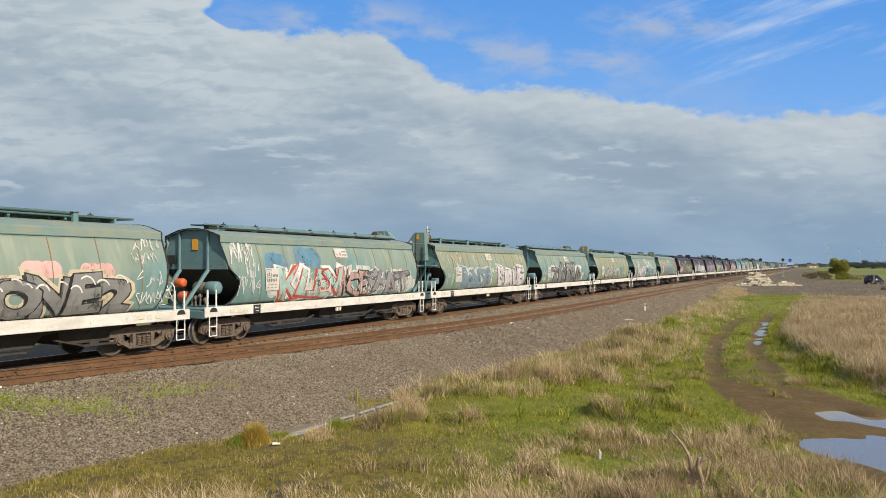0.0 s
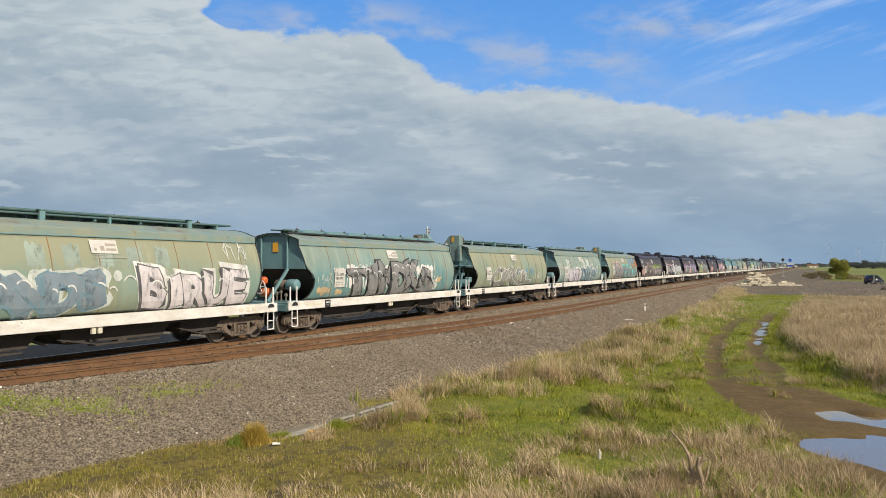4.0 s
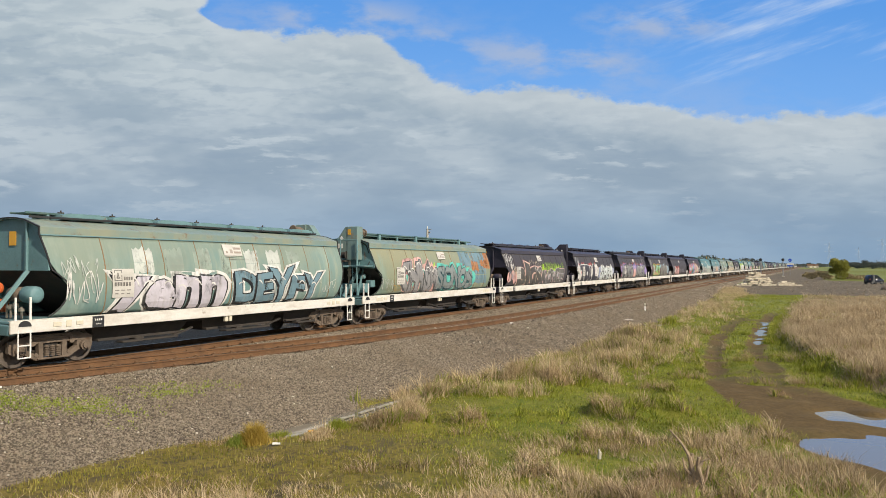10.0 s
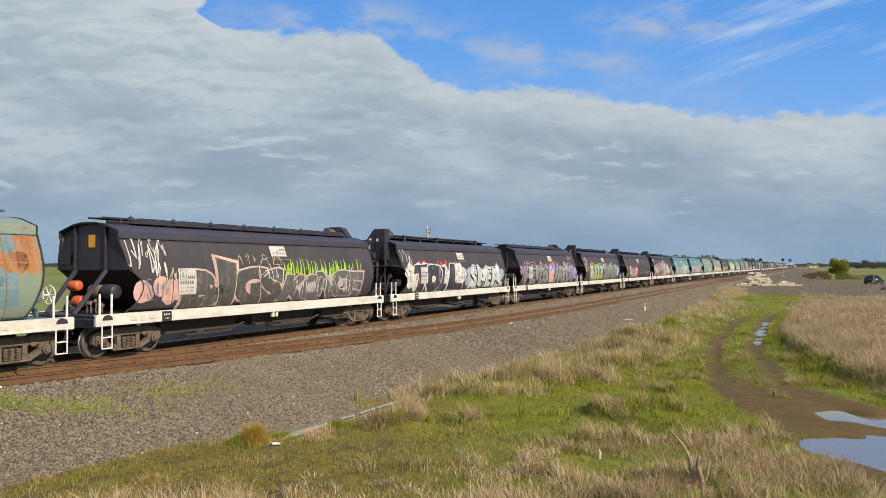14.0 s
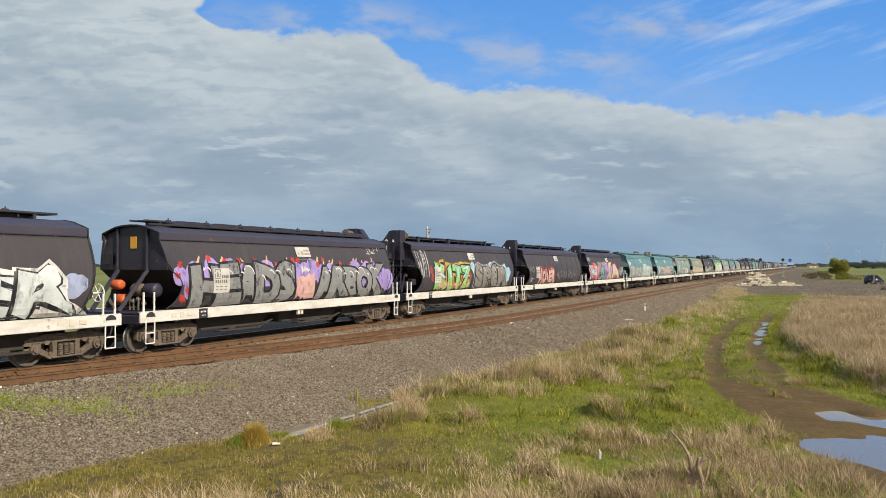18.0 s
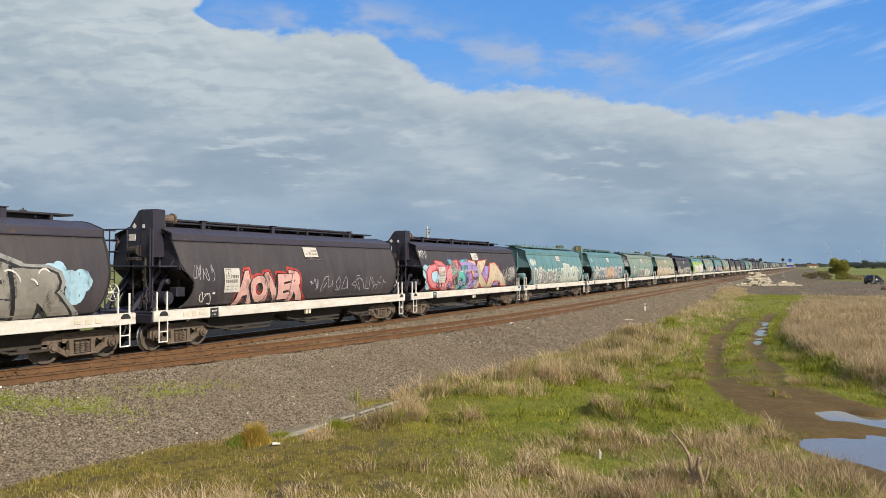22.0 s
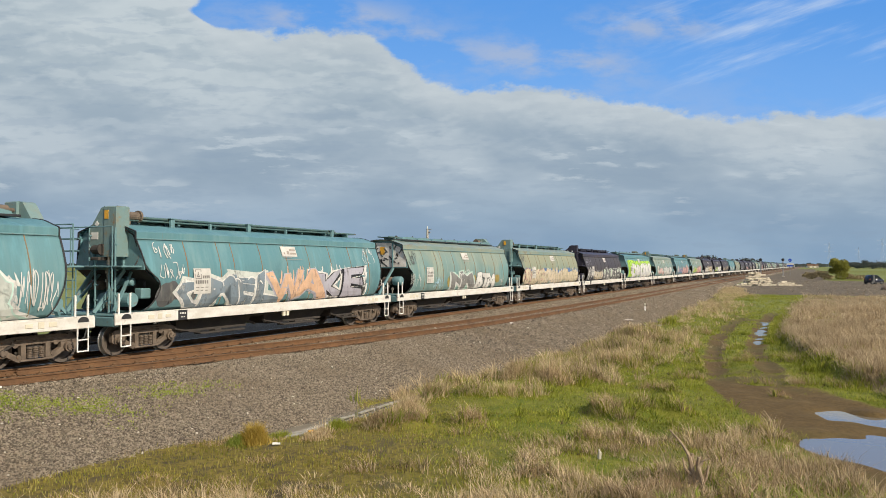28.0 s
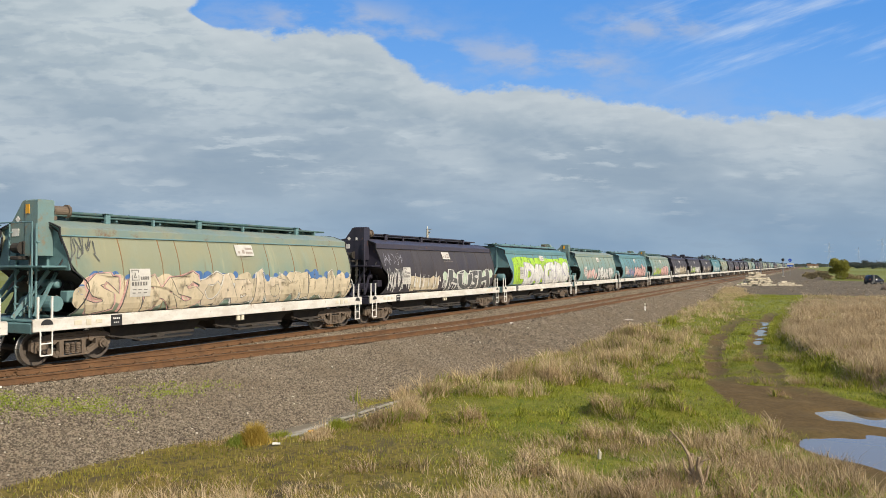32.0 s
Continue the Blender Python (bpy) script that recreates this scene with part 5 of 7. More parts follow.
def cloud(k, y0, y1, z0, z1, material, seed, n_=22, name="painted_cloud", rad=0.3):
    """Overlapping sprayed discs along a band."""
    rr = random.Random(seed)
    bm = bmesh.new()
    for i in range(n_):
        r = rad * rr.uniform(0.6, 1.15)
        r = min(r, (z1 - z0) / 2)
        cy, cz = y0 + (y1 - y0) * (i + rr.random()) / n_, rr.uniform(z0 + r, max(z0 + r, z1 - r))
        vs = [bm.verts.new((i * 0.00025, cy + r * math.cos(a) * rr.uniform(0.9, 1.1), cz + r * math.sin(a))) for a in np.linspace(0, 6.2832, 15)[:-1]]
        bm.faces.new(vs)
    lay_on_side(bm, 0.006)
    tagged(part(name, bm, material, wagons[k][1]), kind="stuff")


def patch(k, y0, y1, z0, z1, material, seed, off=0.004, name="paint_patch"):
    """A ragged brushed-over patch."""
    rr = random.Random(seed)
    bm = bmesh.new()
    n_ = 9
    top = [(y0 + (y1 - y0) * i / n_, z1 + rr.uniform(-0.12, 0.05)) for i in range(n_ + 1)]
    bot = [(y0 + (y1 - y0) * i / n_ + rr.uniform(-0.03, 0.03), z0 + rr.uniform(-0.05, 0.12)) for i in range(n_ + 1)]
    lo, hi = [bm.verts.new((0, a, b)) for a, b in bot], [bm.verts.new((0, a, b)) for a, b in top]
    for i in range(n_):
        bm.faces.new((lo[i], lo[i + 1], hi[i + 1], hi[i]))
    lay_on_side(bm, off)
    part(name, bm, material, wagons[k][1])


def scrawl(k, y0, y1, z0, z1, material, seed, n_=4, w=0.026):
    """A quick hand-drawn tag: a few looping strokes."""
    rr = random.Random(seed)
    bm = bmesh.new()
    for i in range(n_):
        cy = y0 + (y1 - y0) * (i + 0.5) / n_
        hw, p = (y1 - y0) / n_ * 0.62, []
        for j in range(5):
            p.append(Vector((0, cy + rr.uniform(-hw, hw), z0 + (z1 - z0) * (rr.random() if j else rr.choice([0, 1])))))
        pts = []
        for j in range(len(p) - 1):
            a, b, c, d = p[max(j - 1, 0)], p[j], p[j + 1], p[min(j + 2, len(p) - 1)]
            for t in (0, 0.2, 0.4, 0.6, 0.8):
                pts.append(0.5 * (2 * b + (c - a) * t + (2 * a - 5 * b + 4 * c - d) * t * t + (3 * b - a - 3 * c + d) * t ** 3))
        last = None
        for a, b in zip(pts, pts[1:]):
            d = (b - a)
            if d.length < 1e-4:
                continue
            s = Vector((0, -d.z, d.y)).normalized() * w * rr.uniform(0.7, 1.2) / 2
            cur = (bm.verts.new(b + s), bm.verts.new(b - s))
            if last:
                bm.faces.new((last[0], cur[0], cur[1], last[1]))
            last = cur
    lay_on_side(bm, 0.031 + (seed % 5) * 0.0006)
    tagged(part("scrawled_tag", bm, material, wagons[k][1]), kind="stuff")


def shine(k, y0, y1, z0, z1, seed, n_=10, material=None):
    """Short bright arcs along the upper left of the letters."""
    rr = random.Random(seed)
    bm = bmesh.new()
    for i in range(n_):
        cy, cz, r = y0 + (y1 - y0) * (i + rr.uniform(0.2, 0.8)) / n_, rr.uniform((z0 + z1) / 2, z1 - 0.25), rr.uniform(0.12, 0.3)
        last = None
        for a in np.linspace(rr.uniform(0.2, 0.9), rr.uniform(1.6, 2.6), 8):
            p = [(0, cy + q * math.cos(a), cz + q * 1.3 * math.sin(a)) for q in (r, r + 0.035)]
            cur = [bm.verts.new(q) for q in p]
            if last:
                bm.faces.new((last[0], last[1], cur[1], cur[0]))
            last = cur
    lay_on_side(bm, 0.0295)
    tagged(part("letter_highlight", bm, material or CHALK, wagons[k][1]), kind="stuff")


def splats(k, y0, y1, z0, z1, material, seed, n_=12, r=0.13):
    """Small sprayed stars and blots."""
    rr = random.Random(seed)
    bm = bmesh.new()
    for i in range(n_):
        cy, cz = y0 + (y1 - y0) * (i + rr.random()) / n_, rr.uniform(z0, z1)
        vs = []
        for q in range(10):
            a, d = q * 0.628 + rr.uniform(-0.1, 0.1), r * (rr.uniform(0.9, 1.3) if q % 2 else rr.uniform(0.4, 0.9))
            vs.append(bm.verts.new((i * 0.0002, cy + d * math.cos(a), cz + d * math.sin(a))))
        bm.faces.new(vs)
    lay_on_side(bm, 0.0115)
    tagged(part("spray_splats", bm, material, wagons[k][1]), kind="stuff")


def spikes(k, y0, y1, z0, z1, material, seed, n_=40, w=0.09, off=0.010):
    """Short upward dashes of spray."""
    rr = random.Random(seed)
    bm = bmesh.new()
    for i in range(n_):
        y = rr.uniform(y0, y1)
        a, b = rr.uniform(z0, (z0 + z1) / 2), rr.uniform((z0 + z1) / 2, z1)
        t = rr.uniform(-0.12, 0.12)
        bm.faces.new([bm.verts.new((i * 0.0002, *p)) for p in ((y - w / 2, a), (y + w / 2, a), (y + w / 3 + t, b), (y + t, b + 0.04))])
    lay_on_side(bm, off)
    tagged(part("spray_dashes", bm, material, wagons[k][1]), kind="stuff")


# wagon by wagon, from the head of the train
shine(0, 0.6, 5.0, 1.3, 2.2, 900), shine(3, -3.3, 3.8, 1.3, 2.5, 901, 14), shine(4, -3.4, 2.4, 1.3, 2.2, 902, 9), shine(6, -3.9, -0.6, 1.4, 2.6, 903), shine(9, -5.2, -0.5, 1.4, 2.5, 904, 9)
shine(9, 1.2, 5.5, 1.4, 2.4, 905, 10), shine(10, 0.6, 4.9, 1.4, 2.5, 906, 9), shine(15, -1.4, 0.6, 1.4, 2.2, 907, 5), shine(3, -3.3, 3.6, 1.2, 2.1, 909, 12, INK)
shine(14, -4.9, -0.8, 1.4, 2.1, 910, 8), shine(5, -4.3, 4.8, 1.3, 2.1, 911, 14), shine(2, -3.8, 5.4, 1.3, 2.2, 912, 14)
word(0, "TONE2", 0.4, 5.2, 1.28, 2.2, STEELY, INK, SAND, 0.06, 0.06)
cloud(0, 0.3, 1.3, 2.2, 2.75, PINK, 1, 5), cloud(0, 2.0, 3.0, 2.2, 2.65, PINK, 2, 5), cloud(0, 3.7, 4.5, 2.2, 2.6, PINK, 3, 4)
scrawl(0, 5.4, 6.4, 2.95, 3.4, CHALK, 4, 5), scrawl(0, 5.4, 6.4, 1.9, 2.4, CHALK, 5, 4), scrawl(0, 5.4, 6.4, 1.45, 1.85, CHALK, 6, 6)
cloud(1, -4.3, 0.0, 1.3, 2.0, PALE, 10, 16), word(1, "KLEV", -3.6, 0.2, 1.3, 2.4, spray(0.36, 0.52, 0.46), spray(0.52, 0.07, 0.05), CHALK, 0.1, 0.03)
cloud(1, 0.2, 5.2, 1.9, 2.45, ROSE, 17, 10, rad=0.2), cloud(1, 3.8, 6.2, 1.3, 1.95, PALE, 18, 10), word(1, "WCE", -0.2, 2.2, 1.3, 2.25, spray(0.46, 0.30, 0.27), INK, PALE, 0.15, 0.02), word(1, "SHST", 2.0, 5.6, 1.3, 2.25, spray(0.27, 0.25, 0.26), CHARCOAL, PALE, 0.15, 0.03), spikes(1, 1.0, 5.2, 1.5, 2.4, CHARCOAL, 19, 22, 0.12)
cloud(1, -4.3, -3.5, 2.1, 3.0, HAZEBLUE, 11, 5, rad=0.38), cloud(1, -2.6, -1.5, 2.3, 3.3, HAZEBLUE, 12, 6, rad=0.4)
scrawl(1, -6.3, -5.0, 2.5, 3.4, CHALK, 13, 6, 0.035), scrawl(1, -6.0, -4.9, 1.5, 2.4, CHALK, 14, 6), scrawl(1, 5.0, 5.9, 1.4, 2.1, CHALK, 15, 4)
scrawl(1, -1.6, -0.3, 1.6, 2.3, INK, 16, 4)
word(2, "BANDS", -3.9, 0.2, 1.4, 2.3, SLATE, GREYBLUE, PALE, 0.1, 0.06), word(2, "BIRUE", 1.4, 5.7, 1.3, 2.35, spray(0.66, 0.60, 0.60), CHARCOAL, CHALK, 0.12, 0.05)
cloud(2, -4.0, 0.6, 2.0, 2.45, PALE, 20, 14, rad=0.2), scrawl(2, -4.9, -3.6, 2.55, 3.25, SAND, 21, 5, 0.04), scrawl(2, 4.8, 5.9, 2.65, 3.3, CHALK, 22, 5)
scrawl(2, -5.9, -4.6, 1.45, 2.35, MINT, 23, 5), scrawl(2, -6.1, -5.2, 2.3, 3.2, MINT, 24, 4)
for i in range(5):
    patch(2, -2.0 + i * 1.0, -1.5 + i * 1.0, 2.45, 3.1, WASH, 25 + i)
spikes(3, -4.4, 4.3, 1.5, 2.7, CHALK, 30, 46, 0.09), cloud(3, -4.2, 4.1, 2.0, 2.62, CHALK, 31, 34, rad=0.2), cloud(3, 3.3, 4.3, 1.3, 2.0, PALE, 36, 6, rad=0.25), cloud(3, -5.6, -4.9, 1.35, 1.75, PEACHY, 37, 5, rad=0.14), cloud(3, -4.4, -4.0, 1.35, 1.6, PEACHY, 38, 3, rad=0.13), cloud(3, 4.3, 5.0, 1.6, 2.1, PEACHY, 39, 4, rad=0.12)
word(3, "TIMDKS", -3.5, 3.9, 1.28, 2.5, STEELY, INK, None, 0.15, 0.075)
scrawl(3, -5.7, -4.7, 1.8, 2.25, PALE, 32, 5), scrawl(3, 4.0, 4.5, 1.6, 2.0, CHALK, 33, 2, 0.03)
word(4, "CMKL", -3.7, 3.0, 1.3, 2.3, spray(0.25, 0.25, 0.215), INK, CHALK, 0.14, 0.03, 0.018), cloud(4, -2.5, 3.8, 1.9, 2.35, HAZEBLUE, 40, 9, rad=0.2)
scrawl(4, 4.4, 5.2, 1.55, 2.0, CHALK, 41, 3, 0.035), scrawl(4, 3.6, 4.1, 1.6, 2.1, CHALK, 42, 3), scrawl(4, -3.0, 2.5, 1.5, 2.2, CHALK, 43, 8, 0.035)
word(5, "yenn", -4.5, -0.2, 1.28, 2.2, spray(0.60, 0.56, 0.62), INK, CHALK, 0.08, 0.05), word(5, "DEYFY", 0.4, 4.9, 1.3, 2.3, GREYBLUE, INK, CHALK, 0.08, 0.045)
for i in range(7):
    patch(5, -3.8 + i * 1.15, -3.1 + i * 1.15, 2.25, 3.05, PALE if i in (0, 4, 5) else WASH, 50 + i)
scrawl(5, -6.0, -4.9, 1.5, 2.4, CHALK, 58, 6), scrawl(5, 4.9, 6.0, 1.5, 2.0, PALE, 59, 5)
cloud(6, -4.4, 4.2, 1.5, 2.45, TURQ, 60, 30, rad=0.32), word(6, "CHASM", -4.0, -0.5, 1.33, 2.6, spray(0.28, 0.27, 0.27), CHARCOAL, PINK, 0.18, 0.06)
word(6, "SONOS", -0.5, 3.9, 1.35, 2.4, spray(0.24, 0.27, 0.27), DEEP_TEAL, TURQ, 0.12, 0.05)
patch(6, 2.5, 3.9, 2.4, 3.3, GREYBLUE, 61), patch(6, 4.0, 5.9, 1.5, 3.3, GREYBLUE, 62, 0.003), patch(6, 3.9, 4.8, 2.2, 2.8, RUSTY, 63), patch(6, 5.2, 6.2, 2.4, 2.85, RUSTY, 64), patch(6, 5.9, 6.5, 2.3, 3.3, RUSTY, 65)
scrawl(6, -4.9, -4.2, 1.35, 1.65, GOLD, 66, 3), spikes(6, -4.0, -0.6, 2.3, 2.75, LIME, 67, 7, 0.2)
cloud(7, -6.0, 0.2, 1.3, 2.3, PINK, 70, 22), word(7, "BIGS", -4.2, 0.3, 1.28, 2.4, spray(0.085, 0.078, 0.075), SAND, PINK, 0.03, 0.085, 0.014)
spikes(7, 0.5, 5.6, 2.0, 2.8, LIME, 71, 60, 0.08), cloud(7, 0.5, 5.4, 1.4, 2.3, SMOKE, 72, 18), word(7, "KONCE", 0.6, 5.5, 1.3, 2.2, spray(0.12, 0.112, 0.105), SMOKE, PINK, 0.05, 0.075, 0.016)
scrawl(7, -6.4, -5.9, 2.3, 3.3, CHALK, 73, 3, 0.045), scrawl(7, -5.6, -5.0, 2.2, 3.2, CHALK, 74, 3, 0.045), scrawl(7, -6.0, -5.0, 1.5, 2.1, GREYBLUE, 75, 4)
scrawl(7, -1.0, 0.2, 2.0, 2.6, CHALK, 76, 4), scrawl(7, -3.1, -2.3, 1.6, 1.9, INK, 77, 3)
cloud(8, -6.0, 0.4, 1.3, 2.7, CHALK, 80, 26, rad=0.36), cloud(8, -5.8, 0.3, 2.3, 2.8, RED, 81, 9, rad=0.2), spikes(8, -5.9, 0.2, 1.6, 2.5, RED, 82, 8, 0.16)
cloud(8, -5.9, 0.3, 1.4, 2.7, CHALK, 84, 26, rad=0.3), splats(8, -5.8, 0.4, 1.7, 2.6, RED, 85, 16, 0.07), word(8, "ToLL", -5.2, 0.0, 1.28, 2.5, spray(0.035, 0.032, 0.05), CHALK, None, 0.05, 0.075)
cloud(8, 0.7, 6.2, 1.35, 2.5, spray(0.36, 0.40, 0.56), 83, 24), word(8, "SPER", 1.3, 5.7, 1.35, 2.4, spray(0.66, 0.70, 0.69), INK, CHALK, 0.3, 0.05)
cloud(9, -6.0, 6.3, 1.35, 2.8, LILAC, 90, 46, rad=0.42), splats(9, -6.0, 6.2, 2.5, 2.75, RED, 91, 15), spikes(9, -5.9, 6.2, 2.55, 2.85, PEACH, 92, 16, 0.12), splats(9, -6.1, -5.6, 1.5, 2.4, RED, 97, 4), spikes(9, 5.7, 6.2, 1.4, 2.3, RED, 93, 5, 0.2)
word(9, "HEADS", -5.3, -0.5, 1.28, 2.55, spray(0.27, 0.27, 0.265), INK, None, 0.03, 0.07, 0.05), word(9, "ARBOK", 1.1, 5.7, 1.28, 2.48, spray(0.27, 0.27, 0.265), INK, None, 0.03, 0.07, 0.05)
patch(9, -0.3, 0.8, 1.3, 2.2, PINK, 94, 0.02), patch(9, 0.0, 0.5, 2.25, 2.5, CHALK, 95, 0.021), scrawl(9, 4.7, 5.9, 3.0, 3.4, CHALK, 96, 5)
cloud(10, -5.0, -0.2, 1.4, 2.7, spray(0.33, 0.07, 0.06), 100, 22), word(10, "KITZ", -4.3, -0.3, 1.3, 2.6, spray(0.30, 0.58, 0.16), INK, GOLD, 0.15, 0.06)
word_layer(10, "lettering_top", "KITZ", (-4.3, -0.3, 1.85, 2.55), 0.0, 0.0225, SKY_BLUE, 0.15, 314)
spikes(10, -4.2, -0.4, 1.3, 1.75, PEACH, 103, 26, 0.16, 0.0285)
cloud(10, 0.2, 5.8, 1.4, 2.75, SKY_BLUE, 101, 26), word(10, "SPeR", 0.5, 5.2, 1.32, 2.55, spray(0.27, 0.25, 0.22), INK, SILVER, 0.03, 0.075, 0.035)
scrawl(10, -6.3, -5.2, 1.7, 3.4, CHALK, 102, 5, 0.035)
word(11, "AONER", -3.9, -0.5, 1.3, 2.2, PINK, INK, RED, 0.05, 0.065), scrawl(11, -0.2, 2.6, 1.5, 2.1, SMOKE, 110, 6, 0.03), scrawl(11, 2.8, 5.6, 1.5, 2.1, SMOKE, 111, 8, 0.03), scrawl(11, -5.7, -4.9, 1.35, 1.7, CHALK, 112, 4)
cloud(12, -6.0, -4.4, 1.3, 2.6, SKY_BLUE, 120, 10, rad=0.4), word(12, "C", -5.7, -4.4, 1.35, 2.65, ROSE, RED, None, 0.02, 0.03)
patch(12, -4.3, 3.6, 1.35, 2.55, LILAC, 121, 0.004), word(12, "M", -4.1, -2.6, 1.32, 2.7, ROSE, RED, None, 0.05, 0.09), word(12, "H", -2.6, -1.3, 1.32, 2.75, TURQ, DEEP_BLUE, None, 0.05, 0.09)
word(12, "D", -1.2, 0.2, 1.32, 2.7, LILAC, RED, None, 0.05, 0.09), word(12, "K", 0.0, 1.5, 1.35, 2.75, SAND, RED, None, 0.05, 0.09), word(12, "A", 1.6, 4.4, 1.32, 2.7, SAND, RED, None, 0.05, 0.06)
scrawl(12, -5.0, 0.6, 1.4, 1.9, INK, 122, 12, 0.05), scrawl(12, -3.6, -0.6, 2.1, 2.35, CHALK, 123, 9), scrawl(12, -6.4, -5.6, 2.8, 3.4, CHALK, 124, 4, 0.04), scrawl(12, 3.0, 5.8, 1.5, 2.1, CHALK, 125, 9)
word(13, "UTRDEC", -5.2, 0.4, 1.28, 2.1, SILVER, CHALK, MINT, 0.15, 0.06), word(13, "BTIOR", 0.8, 5.3, 1.28, 2.3, PALE, MINT, CHALK, 0.12, 0.05)
cloud(13, 0.8, 5.4, 1.3, 1.7, SAND, 130, 12, rad=0.18), spikes(13, -5.4, 5.3, 2.0, 2.4, CHALK, 131, 40, 0.1), scrawl(13, 5.3, 6.3, 1.4, 2.5, CHALK, 132, 8), cloud(13, -5.9, -4.8, 2.5, 3.0, PALE, 133, 3)
word(14, "OMEL", -5.0, -0.6, 1.28, 2.2, SLATE, CHALK, PALE, 0.2, 0.05), word(14, "WA", -0.7, 2.2, 1.3, 2.3, PEACH, SMOKE, None, 0.2, 0.04), word(14, "KE", 2.1, 5.0, 1.3, 2.3, SMOKE, INK, CHALK, 0.2, 0.05)
spikes(14, -0.8, 2.0, 1.4, 2.5, PEACH, 140, 26, 0.12), spikes(14, 1.5, 5.3, 1.4, 2.6, CHALK, 141, 46, 0.1), spikes(14, 1.5, 5.3, 1.35, 2.3, CHARCOAL, 142, 30, 0.08)
cloud(14, -5.9, -4.6, 1.3, 2.1, CHARCOAL, 143, 6), scrawl(14, -6.0, -5.2, 2.7, 3.2, CHALK, 144, 5), scrawl(14, 5.2, 6.1, 2.6, 3.3, CHALK, 145, 5)
cloud(15, -2.2, 1.4, 1.4, 2.0, OCHRE, 150, 12), word(15, "NM", -1.5, 0.8, 1.3, 2.2, STEELY, CHALK, MINT, 0.1, 0.07), word(15, "BTM", 1.6, 4.1, 1.3, 2.05, CHALK, CHARCOAL, None, 0.08, 0.075)
scrawl(15, -6.3, -5.5, 2.5, 3.2, CHARCOAL, 151, 5), scrawl(15, -3.8, -2.8, 1.4, 2.0, SKY_BLUE, 152, 5), scrawl(15, 5.0, 5.7, 1.4, 1.9, CHALK, 153, 4), cloud(15, 4.1, 4.9, 1.5, 2.0, OCHRE, 154, 3)
cloud(16, -6.2, 6.3, 1.7, 2.4, DEEP_BLUE, 160, 44, rad=0.2), cloud(16, -6.2, 6.2, 1.3, 2.32, SAND, 161, 60, rad=0.34)
word(16, "SIMS", -6.0, -1.9, 1.28, 2.2, SAND, CHARCOAL, PINK, 0.12, 0.05, 0.012), word(16, "CABIO", -1.9, 2.1, 1.28, 2.2, spray(0.66, 0.55, 0.40), CHARCOAL, CHALK, 0.12, 0.05, 0.012), word(16, "MINIM", 2.2, 6.3, 1.28, 2.15, SAND, CHARCOAL, CHALK, 0.15, 0.05, 0.012)
scrawl(16, -6.4, -5.5, 2.6, 3.3, CHARCOAL, 162, 5)
patch(17, -3.8, -0.8, 1.28, 2.0, SAND, 170), spikes(17, -6.0, 5.9, 1.3, 2.2, CHALK, 171, 70, 0.08), cloud(17, -0.2, 6.0, 1.3, 2.3, spray(0.55, 0.66, 0.50), 172, 24)
word(17, "HUSH", 0.4, 5.6, 1.3, 2.2, CHARCOAL, CHALK, None, 0.08, 0.05), scrawl(17, -6.1, -4.2, 1.4, 2.5, CHALK, 173, 10, 0.04)
patch(18, -5.6, 6.4, 1.27, 3.1, LIME, 180), word(18, "DANGERS", -3.4, 6.2, 1.3, 2.65, CHALK, spray(0.45, 0.42, 0.5), None, 0.04, 0.07)
for k_, cols in ((19, (PINK, CHALK)), (20, (DEEP_BLUE, PINK)), (21, (LIME, PINK)), (22, (CHALK, SAND)), (23, (LIME, CHALK))):
    cloud(k_, -4.5, 0.5, 1.3, 2.3, cols[0], 190 + k_, 18), spikes(k_, -5.0, 5.8, 1.4, 2.4, cols[1], 220 + k_, 50, 0.12)
    word(k_, "MAKR", 0.0, 5.2, 1.3, 2.3, cols[1], INK, None, 0.15, 0.06)
for k_ in range(24, 52):
    tint = (CHALK, PALE, SILVER, PINK, SAND)[k_ % 5]
    spikes(k_, -4.8 + (k_ % 3), 5.0 - (k_ % 4), 1.3, 2.4, tint, 260 + k_, 34, 0.22)

# more quick tags near the wagon ends
for k_, y0, y1, z0, z1, mt, n_ in ((0, 5.3, 6.2, 2.45, 2.9, CHALK, 7), (1, -6.2, -5.1, 2.9, 3.35, CHALK, 8), (1, -5.6, -4.9, 2.1, 2.6, CHALK, 6), (1, 1.0, 5.6, 1.35, 1.9, CHALK, 18), (1, -3.2, 0.2, 1.4, 2.3, CHALK, 10),
                                   (5, -6.1, -5.0, 2.2, 2.8, PALE, 6), (6, -6.0, -4.8, 1.4, 2.0, PALE, 7), (7, -5.9, -4.9, 2.75, 3.3, CHALK, 6), (7, -5.4, -4.6, 1.9, 2.5, SAND, 6), (7, -2.0, 0.4, 2.5, 2.9, SAND, 7), (7, 1.0, 5.2, 1.4, 2.1, CHALK, 14),
                                   (8, -6.3, -5.4, 2.6, 3.3, CHALK, 5), (11, -6.0, -5.0, 2.0, 2.6, SMOKE, 5), (12, 3.6, 4.9, 1.6, 2.3, CHALK, 8), (12, 5.0, 6.2, 1.6, 2.5, CHALK, 12), (12, -4.4, 0.6, 1.35, 1.75, CHALK, 12), (13, -6.2, -5.4, 1.6, 2.4, CHALK, 6),
                                   (14, -5.9, -4.9, 2.1, 2.6, CHALK, 6), (15, -6.2, -5.2, 1.4, 2.2, PALE, 6), (17, -6.2, -4.4, 2.5, 3.1, SMOKE, 7)):
    scrawl(k_, y0, y1, z0, z1, mt, 700 + k_ * 7 + n_, n_, 0.022)

